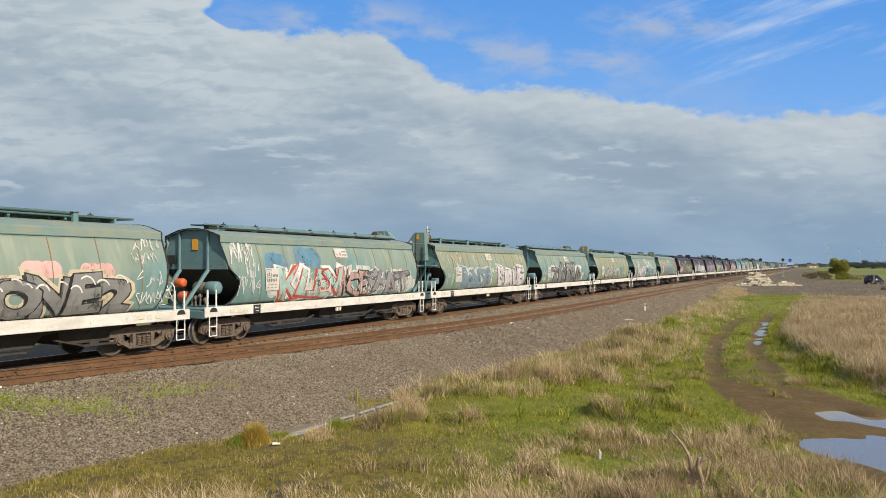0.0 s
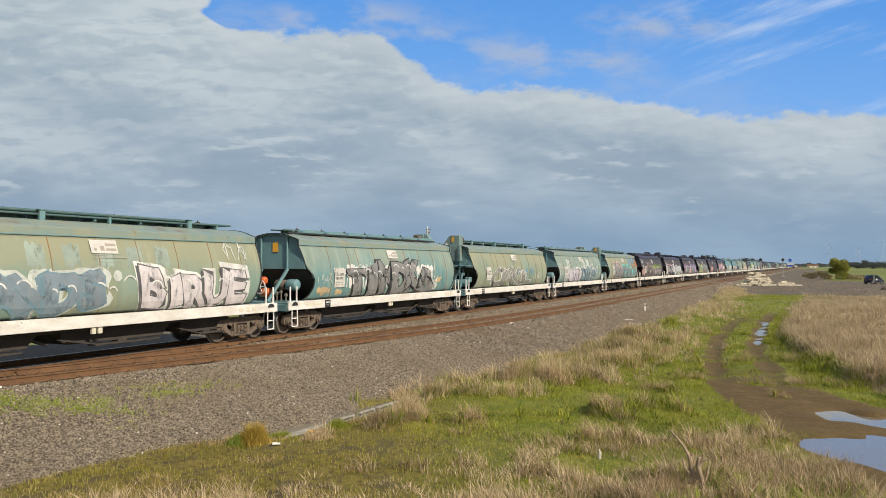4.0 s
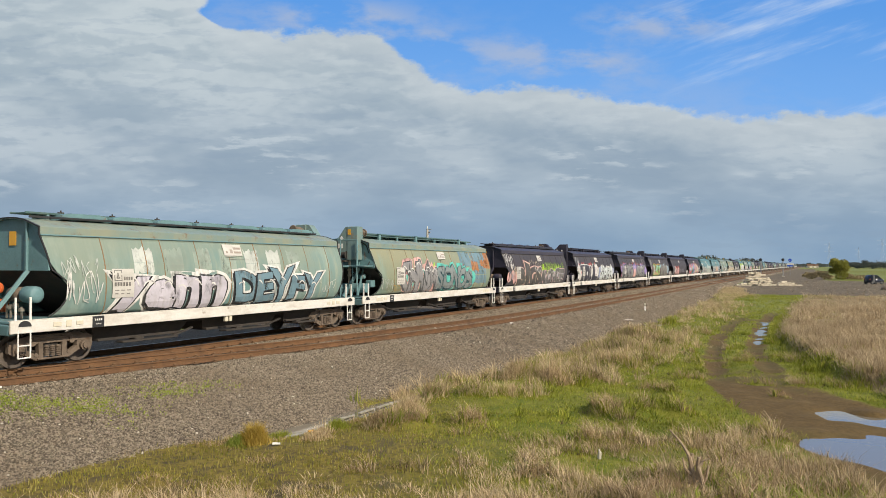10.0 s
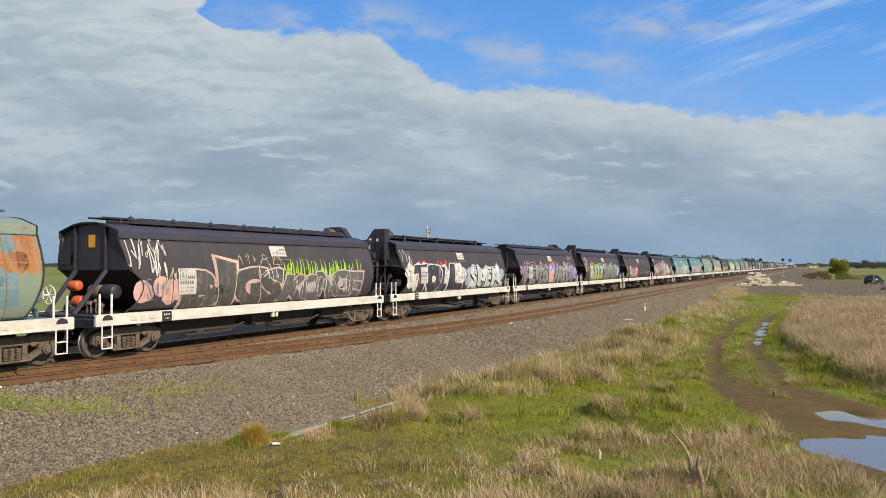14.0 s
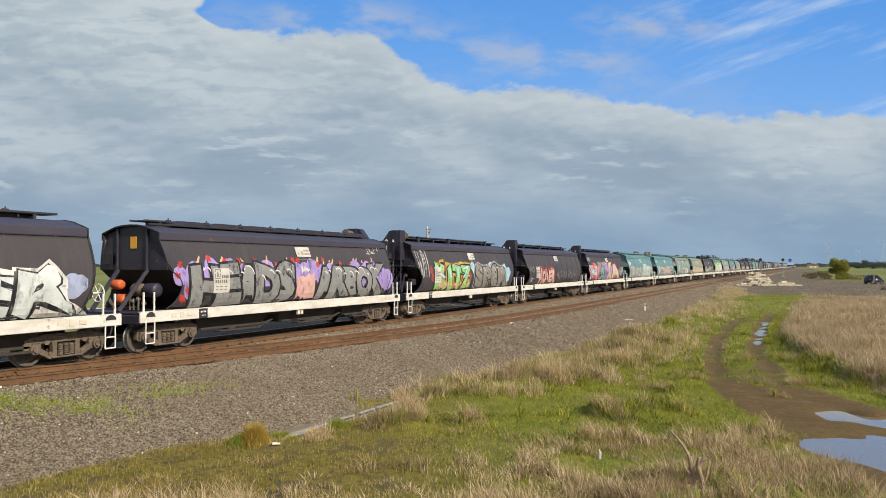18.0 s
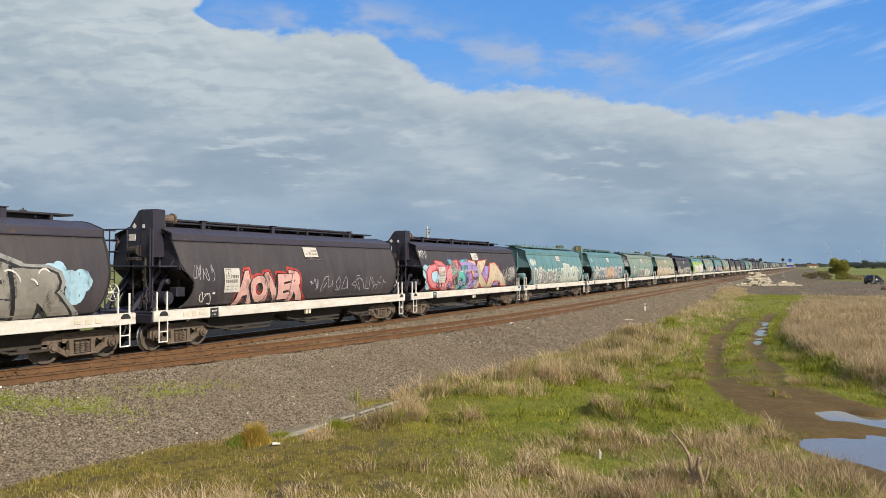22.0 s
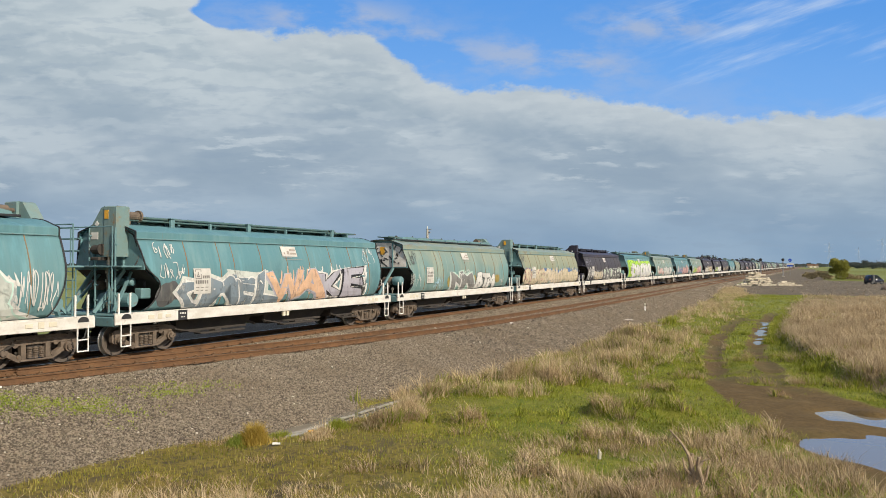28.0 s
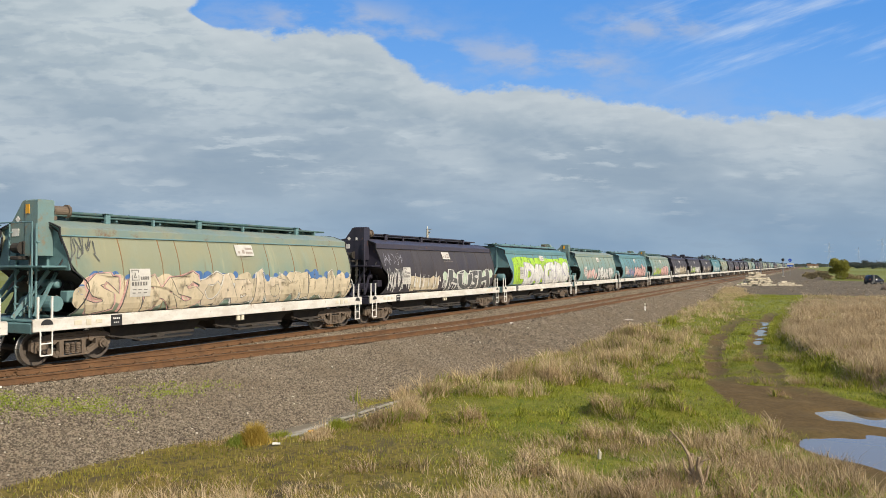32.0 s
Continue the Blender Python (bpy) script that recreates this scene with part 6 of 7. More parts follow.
# the silver-painted leading end of one wagon
bm = bmesh.new()
prism(bm, [(half_width(2.5) - 0.08, 2.46), (1.3, 2.9), (1.0, 3.38), (0.5, 3.6), (-0.5, 3.6), (-1.0, 3.38), (-1.3, 2.9), (-half_width(2.5) + 0.08, 2.46)], "y", -HALF + 1.305, -HALF + 1.315)
part("painted_end", bm, worn("silvery_end_paint", (0.80, 0.77, 0.72), (0.42, 0.33, 0.26), 0.45, 0, 2.2, 0.55), wagons[15][1], "silver painted end sheet")
bm = bmesh.new()
rr = random.Random(77)
for i in range(44):
    x, z = rr.uniform(-1.1, 1.0), rr.uniform(2.55, 3.3)
    bar(bm, (x, -HALF + 1.298, z), (x + rr.uniform(-0.3, 0.3), -HALF + 1.298, z + rr.uniform(-0.2, 0.25)), 0.008, 0.07)
tagged(part("end_scrawl", bm, CHARCOAL, wagons[15][1]), kind="stuff")
for k_, text in ((0, "faded teal grain hopper wagon with grey block lettering"), (1, "weathered teal grain hopper wagon with red and black lettering"), (2, "olive weathered grain hopper wagon with pale sprayed lettering"),
                 (3, "faded teal grain hopper wagon with large grey and white lettering"), (4, "tan weathered grain hopper wagon with thin outlined lettering"), (5, "teal grain hopper wagon with lilac lettering and brushed patches"),
                 (6, "olive grain hopper wagon with rust patches and turquoise lettering"), (7, "dark purple grain hopper wagon with pink and green lettering"), (8, "dark purple grain hopper wagon with white and red lettering"),
                 (9, "dark purple grain hopper wagon with silver bubble lettering on lilac"), (10, "dark purple grain hopper wagon with green and silver lettering"), (11, "dark purple grain hopper wagon with small pink lettering"),
                 (12, "dark purple grain hopper wagon with pink blue and cream mural"), (13, "bright turquoise grain hopper wagon with pale outlined lettering"), (14, "turquoise grain hopper wagon with blue and peach lettering"),
                 (15, "teal grain hopper wagon with silver painted end"), (16, "olive grain hopper wagon with cream lettering along its length"), (17, "dark purple grain hopper wagon with white and mint lettering"),
                 (18, "turquoise grain hopper wagon with lime band and white lettering")):
    wagons[k_][1]["label"] = text
# ---- things beside the line, far and near ----
BUSH_LEAF = worn("olive_bush_leaf", (0.27, 0.26, 0.035), (0.12, 0.12, 0.018), 0.8, 0, 4, 0.7)
# greyed leaf colour with the distance haze painted in
HAZE_LEAF = worn("far_leaf", (0.085, 0.10, 0.092), (0.055, 0.068, 0.065), 0.9, 0, 0.3, 0.6)
BARK = worn("grey_bark", (0.16, 0.12, 0.085), (0.08, 0.06, 0.045), 0.9, 0, 5, 0.7)
POLE_GREY = worn("galvanised_grey", (0.30, 0.31, 0.32), (0.2, 0.2, 0.21), 0.5, 0.4, 4, 0.5)
BLUE = worn("blue_sign_sheet", (0.03, 0.10, 0.55), (0.03, 0.08, 0.4), 0.4, 0, 3, 0.3)
CAR_PAINT = worn("dark_blue_car_paint", (0.012, 0.016, 0.028), (0.02, 0.022, 0.03), 0.25, 0, 2, 0.3, relief=0.0)
CAR_SILVER = worn("silver_safety_shell", (0.17, 0.175, 0.18), (0.13, 0.13, 0.135), 0.3, 0.6, 2, 0.3, relief=0.0)
RUBBER = worn("black_tyre", (0.018, 0.018, 0.018), (0.03, 0.028, 0.026), 0.85)


def glass_material():
    m, n, l, b = nodes_of("tinted_glass")
    b.inputs["Base Color"].default_value = (0.02, 0.025, 0.03, 1)
    b.inputs["Roughness"].default_value = 0.05
    return m


GLASS = glass_material()


def leaf_cloud(name, blobs, count, size, material, parent, seed, flat=1.0):
    """A crown of many small leaf faces round uneven lobes (centre, radius)."""
    r = np.random.RandomState(abs(seed))
    verts, faces = [], []
    for _ in range(count):
        c, rad = blobs[r.randint(len(blobs))]
        d = r.normal(size=3)
        d /= np.linalg.norm(d)
        p = np.array(c) + d * np.array([1, 1, flat]) * rad * (0.45 + 0.6 * r.rand() ** 0.5)
        a, b = r.normal(size=3), r.normal(size=3)
        a /= np.linalg.norm(a)
        b = np.cross(a, b)
        b /= np.linalg.norm(b)
        s = size * (0.6 + 0.8 * r.rand())
        k = len(verts)
        verts += [p - a * s, p + b * s * 0.55, p + a * s, p - b * s * 0.55]
        faces.append((k, k + 1, k + 2, k + 3))
    return mesh_from(name, verts, faces, material, parent)


def trunk_of(parent, h, r, limbs, seed):
    rr = random.Random(seed)
    bm = bmesh.new()
    rod(bm, (0, 0, -0.2), (0.05 * h * rr.uniform(-1, 1), 0, h), r, 8, r * 0.5)
    for i in range(limbs):
        a = rr.uniform(0, 6.28)
        rod(bm, (0, 0, h * rr.uniform(0.45, 0.9)), (math.cos(a) * h * 0.55, math.sin(a) * h * 0.55, h * rr.uniform(1.1, 1.6)), r * 0.45, 6, r * 0.15)
    return part("trunk", bm, BARK, parent)


def tree(name, label, x, y, z, height, width, seed, leaf, count, size, low=0.38):
    t = thing(name, label, "tree", pose(x, y, z))
    rr = random.Random(seed)
    trunk_of(t, height * 0.4, height * 0.03 + 0.05, 5, seed)
    blobs = [((rr.uniform(-0.36, 0.36) * width, rr.uniform(-0.36, 0.36) * width, height * rr.uniform(low, 0.85)), width * rr.uniform(0.16, 0.27)) for _ in range(11 if low > 0.3 else 22)]
    leaf_cloud("crown", blobs, count, size, leaf, t, seed, 0.75)
    return t


def spot(u, dist, z=0.0):
    """A place on the plan: u is sideways per metre of depth from the heading, dist the depth."""
    return Vector((dist * (u * math.cos(HEADING) - math.sin(HEADING)), dist * (math.cos(HEADING) + u * math.sin(HEADING)), z))


# bush beside the yard and far trees
p = spot(0.526, 168)
bush = tree("bush", "rounded olive green bush beside the gravel yard", p.x, p.y, -0.75, 5.0, 4.3, 3, BUSH_LEAF, 10000, 0.15, 0.14)
random.seed(21)
for u, d, h, w in [(0.349, 900, 26, 34), (0.355, 980, 20, 30), (0.36, 920, 18, 30), (0.343, 900, 14, 26), (-0.02, 420, 8, 12), (0.403, 1100, 20, 34), (0.41, 1000, 16, 30), (0.425, 1050, 12, 26),
                   (0.567, 700, 13, 16), (0.582, 720, 12, 18), (0.547, 760, 10, 16), (0.556, 740, 7, 14), (0.532, 800, 9, 20), (0.538, 800, 11, 14), (0.596, 760, 8, 18), (0.574, 650, 6, 10), (0.52, 820, 10, 14), (0.61, 700, 11, 16), (0.63, 700, 13, 18)]:
    p = spot(u, d)
    tree("tree", "distant dark green tree on the flat horizon", p.x, p.y, -1.0, h * 0.62, w * 0.75, int(u * 1000), HAZE_LEAF, 700, 0.035 * w).name = "tree"
# low far belt of trees, nobody could count them
rng = np.random.RandomState(8)
verts, faces = [], []
for i in range(5200):
    u = rng.uniform(-0.75, 0.75)
    d = rng.uniform(1500, 2600)
    h = (0.5 + 0.5 * math.sin(u * 40) * math.sin(u * 17 + 1)) * 4 + 2
    q = spot(u, d, rng.uniform(-1, h))
    s = rng.uniform(2.5, 7)
    k = len(verts)
    verts += [(q.x - s, q.y, q.z - s * 0.5), (q.x + s, q.y + s * 0.3, q.z - s * 0.4), (q.x + s * 0.4, q.y, q.z + s * 0.6), (q.x - s * 0.7, q.y + s * 0.2, q.z + s * 0.5)]
    faces.append((k, k + 1, k + 2, k + 3))
tagged(mesh_from("treeline", verts, faces, HAZE_LEAF), "long low belt of far trees on the horizon", "trees", kind="stuff")

# brown scrub beyond the yard
rng = np.random.RandomState(9)
SCRUB = worn("dry_scrub_leaf", (0.33, 0.262, 0.135), (0.20, 0.155, 0.08), 0.9, 0, 2, 0.7)
for u, d, w, h in [(0.492, 170, 2.6, 1.9), (0.503, 172, 3.0, 2.2), (0.512, 166, 2.2, 1.2), (0.484, 200, 2.6, 1.6), (0.545, 168, 3.4, 1.0), (0.56, 170, 3.0, 0.9), (0.497, 190, 3.2, 2.4), (0.535, 176, 3, 1.3)]:
    p = spot(u, d)
    t = thing("shrub", "pale brown dry roadside shrub", "shrub", pose(p.x, p.y, -0.7))
    trunk_of(t, h * 0.4, 0.05, 4, int(d))
    leaf_cloud("crown", [((rng.uniform(-0.4, 0.4) * w, rng.uniform(-0.4, 0.4) * w, h * rng.uniform(0.25, 0.7)), w * 0.25) for _ in range(7)], 500, 0.16, SCRUB, t, int(u * 999), 0.7)


def signal(x, y, z, h, label):
    """A colour-light signal: mast, round black head with hood, ladder, base."""
    s = thing("railway_signal", label, "signal", pose(x, y, z))
    bm = bmesh.new()
    rod(bm, (0, 0, 0), (0, 0, h), 0.11, 10)
    part("mast", bm, POLE_GREY, s, "grey steel mast")
    bm = bmesh.new()
    rod(bm, (0, -0.12, h + 0.3), (0, 0.06, h + 0.3), 0.40, 20)
    part("target_board", bm, BLACK, s, "round black target board")
    bm = bmesh.new()
    for q in (0.18, -0.16):
        rod(bm, (0, -0.45, h + 0.3 + q), (0, -0.1, h + 0.3 + q), 0.13, 12)
    part("lamp_hood", bm, BLACK, s)
    bm = bmesh.new()
    for q in (-0.2, 0.2):
        rod(bm, (q, 0.35, 0), (q, 0.3, h), 0.025, 6)
    for q in range(int(h / 0.35)):
        rod(bm, (-0.2, 0.33, 0.3 + 0.35 * q), (0.2, 0.33, 0.3 + 0.35 * q), 0.018, 6)
    part("ladder", bm, POLE_GREY, s)
    bm = bmesh.new()
    box(bm, 0, 0, 0.12, 0.6, 0.6, 0.3, 0.03)
    part("footing", bm, CONCRETE, s)
    return s


p = spot((1385.5 - 784) / 1330, 205)
signal(p.x, p.y, -0.62, 4.4, "grey signal post with round black head")
p = spot((1346 - 784) / 1330, 200)
signal(p.x, p.y, -0.62, 4.35, "grey signal post with round black head beside the main line")
p = spot((1398 - 784) / 1330, 230)
sg = thing("level_crossing_sign", "blue and white sign on a thin post", "sign", pose(p.x, p.y, -0.6))
bm = bmesh.new()
rod(bm, (0, 0, 0), (0, 0, 5.0), 0.06, 8)
part("post", bm, POLE_GREY, sg)
bm = bmesh.new()
rod(bm, (0, -0.08, 4.7), (0, -0.04, 4.7), 0.5, 16)
part("disc", bm, BLUE, sg, "blue round sign")
bm = bmesh.new()
rod(bm, (0, -0.1, 4.7), (0, -0.085, 4.7), 0.14, 16)
part("symbol", bm, WHITE, sg)
bm = bmesh.new()
box(bm, 0.1, -0.06, 3.55, 1.9, 0.04, 0.42, 0.01)
part("upper_board", bm, WHITE, sg)
bm = bmesh.new()
box(bm, 0.0, -0.06, 3.0, 1.6, 0.04, 0.42, 0.01)
part("lower_board", bm, BLUE, sg)


def lattice_pylon(x, y, h):
    t = thing("power_pylon", "pale lattice power pylon far off", "pylon", pose(x, y, -1, 0, 0, 20))
    bm = bmesh.new()
    w = h * 0.085
    lv = [0, 0.25, 0.45, 0.6, 0.75, 0.88, 1.0]
    wd = [1, 0.72, 0.5, 0.34, 0.26, 0.2, 0.03]
    for (a, wa), (b, wb) in zip(zip(lv, wd), zip(lv[1:], wd[1:])):
        for sx in (-1, 1):
            for sy in (-1, 1):
                bar(bm, (sx * w * wa, sy * w * wa, a * h), (sx * w * wb, sy * w * wb, b * h), 0.11, 0.11)
            bar(bm, (-w * wa * sx, -w * wa, a * h), (w * wb * sx, -w * wb, b * h), 0.08, 0.08)
            bar(bm, (-w * wa * sx, w * wa, a * h), (w * wb * sx, w * wb, b * h), 0.08, 0.08)
    part("tower_frame", bm, PYLON, t)
    for q in (0.62, 0.76, 0.89):
        bm = bmesh.new()
        for s in (-1, 1):
            bar(bm, (0, 0, q * h), (s * h * 0.17, 0, q * h + 0.5), 0.16, 0.16)
            bar(bm, (0, 0, q * h + h * 0.05), (s * h * 0.17, 0, q * h + 0.5), 0.12, 0.12)
        part("cross_arm", bm, PYLON, t)


# steel colour lifted towards the sky's, so distance haze is painted in
PYLON = worn("hazy_galvanised_steel", (0.48, 0.55, 0.64), (0.44, 0.51, 0.60), 0.9, 0, 0.2, 0.3)
for u, d, h in ((0.514, 1250, 42), (0.585, 1150, 46), (0.553, 1700, 44)):
    p = spot(u, d)
    lattice_pylon(p.x, p.y, h)

# pole that stands beyond the train
p = spot((756.5 - 784) / 1330, 62)
pole = thing("utility_pole", "pale pole with fittings beyond the train", "pole", pose(p.x, p.y, -1.1))
bm = bmesh.new()
rod(bm, (0, 0, 0), (0, 0, 6.55), 0.11, 10, 0.09)
part("post", bm, CONCRETE, pole)
bm = bmesh.new()
box(bm, 0.12, 0, 6.6, 0.5, 0.05, 0.06, 0.01)
box(bm, 0.16, 0, 6.35, 0.2, 0.08, 0.12, 0.01)
part("bracket", bm, POLE_GREY, pole)
bm = bmesh.new()
rod(bm, (0, 0, 6.5), (0, 0, 6.85), 0.035, 6)
part("insulator", bm, WHITE, pole)

# far buildings
p = spot((1437 - 784) / 1330, 900)
house = thing("farm_shed", "low farm shed with reddish roof far down the line", "shed", pose(p.x, p.y, -1.0, 0, 0, 15))
bm = bmesh.new()
box(bm, 0, 0, 1.6, 12, 8, 3.0, 0.05)
part("wall", bm, CREAM, house)
bm = bmesh.new()
prism(bm, [(-4.4, 3.2), (4.4, 3.2), (0, 4.9)], "x", -6.3, 6.3)
part("roof", bm, RAIL, house, "reddish tin roof")
for q in (-4.5, 0, 4.5):
    bm = bmesh.new()
    box(bm, q, -4.03, 1.6, 1.4, 0.06, 1.2, 0.01)
    part("window", bm, GLASS, house)

# stack of old concrete sleepers
rnd = random.Random(4)
bm = bmesh.new()
prism(bm, [(-0.98, 0), (0.98, 0), (0.98, 0.2), (0.75, 0.25), (0.4, 0.2), (-0.4, 0.2), (-0.75, 0.25), (-0.98, 0.2)], "y", -0.12, 0.12)
PALE_CONCRETE = worn("bleached_concrete", (0.70, 0.63, 0.49), (0.30, 0.25, 0.185), 0.9, 0, 2.6, 0.85)
block_src = tagged(part("concrete_sleeper", bm, PALE_CONCRETE), "pale weathered concrete sleeper in a loose stack", "sleeper", "old sleepers stacked beside the yard")
base = spot((1340 - 784) / 1330, 116)
first_block = True
across = Vector((math.cos(HEADING), math.sin(HEADING), 0))
back = Vector((-math.sin(HEADING), math.cos(HEADING), 0))
for lay, (n_, shift) in enumerate([(3, -0.4), (2, -0.1), (2, 0.05), (2, -0.1), (2, 0.1), (1, -0.3), (1, 0.2), (1, -0.2)]):
    cnt = max(1, round(n_))
    for i in range(cnt):
        for row in range(3):
            if lay > 2 and row == 2 or rnd.random() < 0.08:
                continue
            q = base + across * ((i - (cnt - 1) / 2) * 2.2 + shift + rnd.uniform(-0.3, 0.3)) + back * (row * 0.45 + rnd.uniform(-0.1, 0.1) + lay * 0.04)
            m = pose(q.x, q.y, -0.62 + lay * 0.262, 0, 0, 26 + rnd.uniform(-6, 6) + (90 if rnd.random() < 0.3 else 0))
            if first_block:
                block_src.matrix_basis, first_block = m, False
            else:
                copy_thing(block_src, m)
for du, dd, tz, rz in [(-0.028, 114, 0, 10), (-0.033, 116, 0, 50), (-0.024, 117, 0.24, 30), (0.034, 116, 0, 30), (0.043, 117, 0, 20), (0.038, 118, 0.24, 60), (0.028, 117, 0, 24), (0.034, 117.5, 0.25, 15), (0.052, 114, 0, 26), (0.036, 116, 0.24, 20), (0.033, 116.6, 0.5, 70), (0.041, 116.2, 0.24, 34), (0.047, 117, 0, 80), (-0.03, 115, 0.24, 70)]:
    q = spot((1349 - 784) / 1330 + du * 0.85, dd)
    copy_thing(block_src, pose(q.x, q.y, -0.62 + tz, 0, 0, rz))


def small_car(x, y, z, turn):
    """A very short two-seat hatchback: body, lighter shell arc, glazing, wheels, lamps."""
    c = thing("parked_car", "very small dark blue two-seat hatchback with silver shell parked on gravel", "car", pose(x, y, z, 0, 0, turn))
    bm = bmesh.new()
    side = [(-1.33, 0.3), (-1.36, 0.62), (-1.22, 0.86), (-0.72, 1.0), (-0.28, 1.46), (0.1, 1.55), (0.75, 1.53), (1.12, 1.3), (1.3, 0.85), (1.33, 0.45), (1.25, 0.28)]
    prism(bm, [(a, b) for a, b in side], "x", -0.74, 0.74)
    bmesh.ops.bevel(bm, geom=list(bm.edges), offset=0.07, segments=2, affect="EDGES", clamp_overlap=True)
    part("body", bm, CAR_PAINT, c, "", True)
    for s in (-1, 1):
        bm = bmesh.new()
        prism(bm, [(-0.58, 1.02), (-0.22, 1.4), (0.12, 1.45), (0.42, 1.44), (0.42, 0.98)], "x", s * 0.742, s * 0.752)
        part("side_window", bm, GLASS, c)
        bm = bmesh.new()
        prism(bm, [(0.45, 0.4), (0.5, 1.47), (0.62, 1.56), (0.85, 1.5), (0.72, 0.9), (1.0, 0.42), (0.8, 0.32), (-0.6, 0.3), (-0.6, 0.4)], "x", s * 0.745, s * 0.768)
        part("shell_arc", bm, CAR_SILVER, c, "silver safety shell")
        bm = bmesh.new()
        rod(bm, (s * 0.6, -1.33, 0.72), (s * 0.6, -1.2, 0.74), 0.11, 10)
        part("headlight", bm, WHITE, c)
        bm = bmesh.new()
        rod(bm, (s * 0.62, 1.2, 0.85), (s * 0.62, 1.33, 0.85), 0.08, 10)
        part("tail_light", bm, ORANGE, c)
        bm = bmesh.new()
        box(bm, s * 0.84, -0.55, 1.02, 0.14, 0.1, 0.12, 0.03)
        part("mirror", bm, CAR_PAINT, c)
        for yy in (-0.9, 0.92):
            wh = new("wheel")
            wh.parent = c
            wh.matrix_basis = pose(s * 0.68, yy, 0.29)
            bm = bmesh.new()
            lathe(bm, [(0.2, -0.08), (0.28, -0.08), (0.29, -0.04), (0.29, 0.04), (0.28, 0.08), (0.2, 0.08)], Matrix.Identity(4), 18)
            part("tyre", bm, RUBBER, wh)
            bm = bmesh.new()
            lathe(bm, [(0.04, -0.085), (0.19, -0.085), (0.19, 0.085), (0.04, 0.085)], Matrix.Identity(4), 14)
            part("rim", bm, CAR_SILVER, wh)
    bm = bmesh.new()
    prism(bm, [(-0.64, 0.0), (0.64, 0.0), (0.58, 0.44), (-0.58, 0.44)], "z", 0.0, 0.02)
    w = part("windscreen", bm, GLASS, c)
    w.matrix_basis = pose(0, -0.77, 1.03, 0, 0, 0) @ pose(0, 0, 0, 46)


q = spot((1546 - 784) / 1330, 124)
small_car(q.x, q.y, -0.6, 128)
q = spot((1567 - 784) / 1330, 96)
bm = bmesh.new()
bmesh.ops.create_icosphere(bm, subdivisions=2, radius=0.55, matrix=Matrix.Translation((0, 0, 0.3)) @ Matrix.Diagonal((1.2, 1, 0.8, 1)))
for v in bm.verts:
    v.co += Vector((random.uniform(-0.07, 0.07), random.uniform(-0.07, 0.07), random.uniform(-0.07, 0.07)))
ob = part("boulder", bm, BARK)
ob.matrix_basis = pose(q.x, q.y, -0.85)
tagged(ob, "dark weathered boulder at the edge of the yard", "boulder")


# yard fence posts far right
for i in range(7):
    q = spot(0.538 + 0.0055 * i, 168 + 2 * i)
    bm = bmesh.new()
    rod(bm, (0, 0, 0), (0, 0, 1.25), 0.06, 6)
    ob = part("fence_post", bm, BARK)
    ob.matrix_basis = pose(q.x, q.y, -0.75)
    tagged(ob, "weathered timber fence post", "post", "posts of the paddock fence")

# white marker, planks and litter near the gravel
mk = thing("trackside_marker", "small white marker post with dark cap on the gravel", "marker", pose(-10.55, 54.0, -0.82))
bm = bmesh.new()
box(bm, 0, 0, 0.25, 0.12, 0.12, 0.5, 0.02)
part("post", bm, WHITE, mk)
bm = bmesh.new()
box(bm, -0.35, 0.1, 0.06, 0.45, 0.25, 0.12, 0.02)
part("cable_box", bm, BLACK, mk)
bm = bmesh.new()
box(bm, 0, 0, 0.62, 0.1, 0.1, 0.12, 0.03)
part("cap", bm, CREAM, mk)


def plank(x, y, z, ln, turn, label, mt, w=0.18):
    bm = bmesh.new()
    box(bm, 0, 0, 0.03, ln, w, 0.06, 0.01)
    ob = part("plank", bm, mt)
    ob.matrix_basis = pose(x, y, z, 0, 0, turn)
    return tagged(ob, label, "plank")


plank(-8.9, 47.6, float(ground_z(-8.9, 47.6)) + 0.02, 1.3, 20, "pale board lying on the gravel edge", CONCRETE)
plank(-10.2, 46.5, float(ground_z(-10.2, 46.5)) + 0.0, 0.9, 60, "pale board lying on the gravel edge", CONCRETE)
plank(-14.35, 27.0, float(ground_z(-14.35, 27.0)) - 0.01, 1.1, 78, "pale timber offcut beside the siding", CONCRETE, 0.12)
plank(-14.1, 27.7, float(ground_z(-14.1, 27.7)) - 0.01, 0.9, 84, "pale timber offcut beside the siding", CONCRETE, 0.12)
plank(-16.15, 10.3, float(ground_z(-16.15, 10.3)) + 0.0, 0.9, 95, "white timber offcut beside the rail", WHITE, 0.07)


SILTY = worn("silty_concrete", (0.34, 0.32, 0.27), (0.16, 0.14, 0.10), 0.9, 0, 5, 0.8)


def edging(x, y, ln, turn):
    """A length of old concrete kerb at the water's edge, two short pegs added for its reflections."""
    k = thing("concrete_edging", "pale broken concrete edging along the drain", "kerb", pose(x, y, DITCH_Z, 0, 0, turn), "edging of the drain")
    bm = bmesh.new()
    box(bm, 0, 0, 0.035, ln, 0.08, 0.045, 0.01)
    part("kerb", bm, SILTY, k)
    for q in (-0.38, 0.4):
        bm = bmesh.new()
        box(bm, q * ln, -0.03, -0.02, 0.05, 0.05, 0.12, 0.01)
        part("peg", bm, SILTY, k)


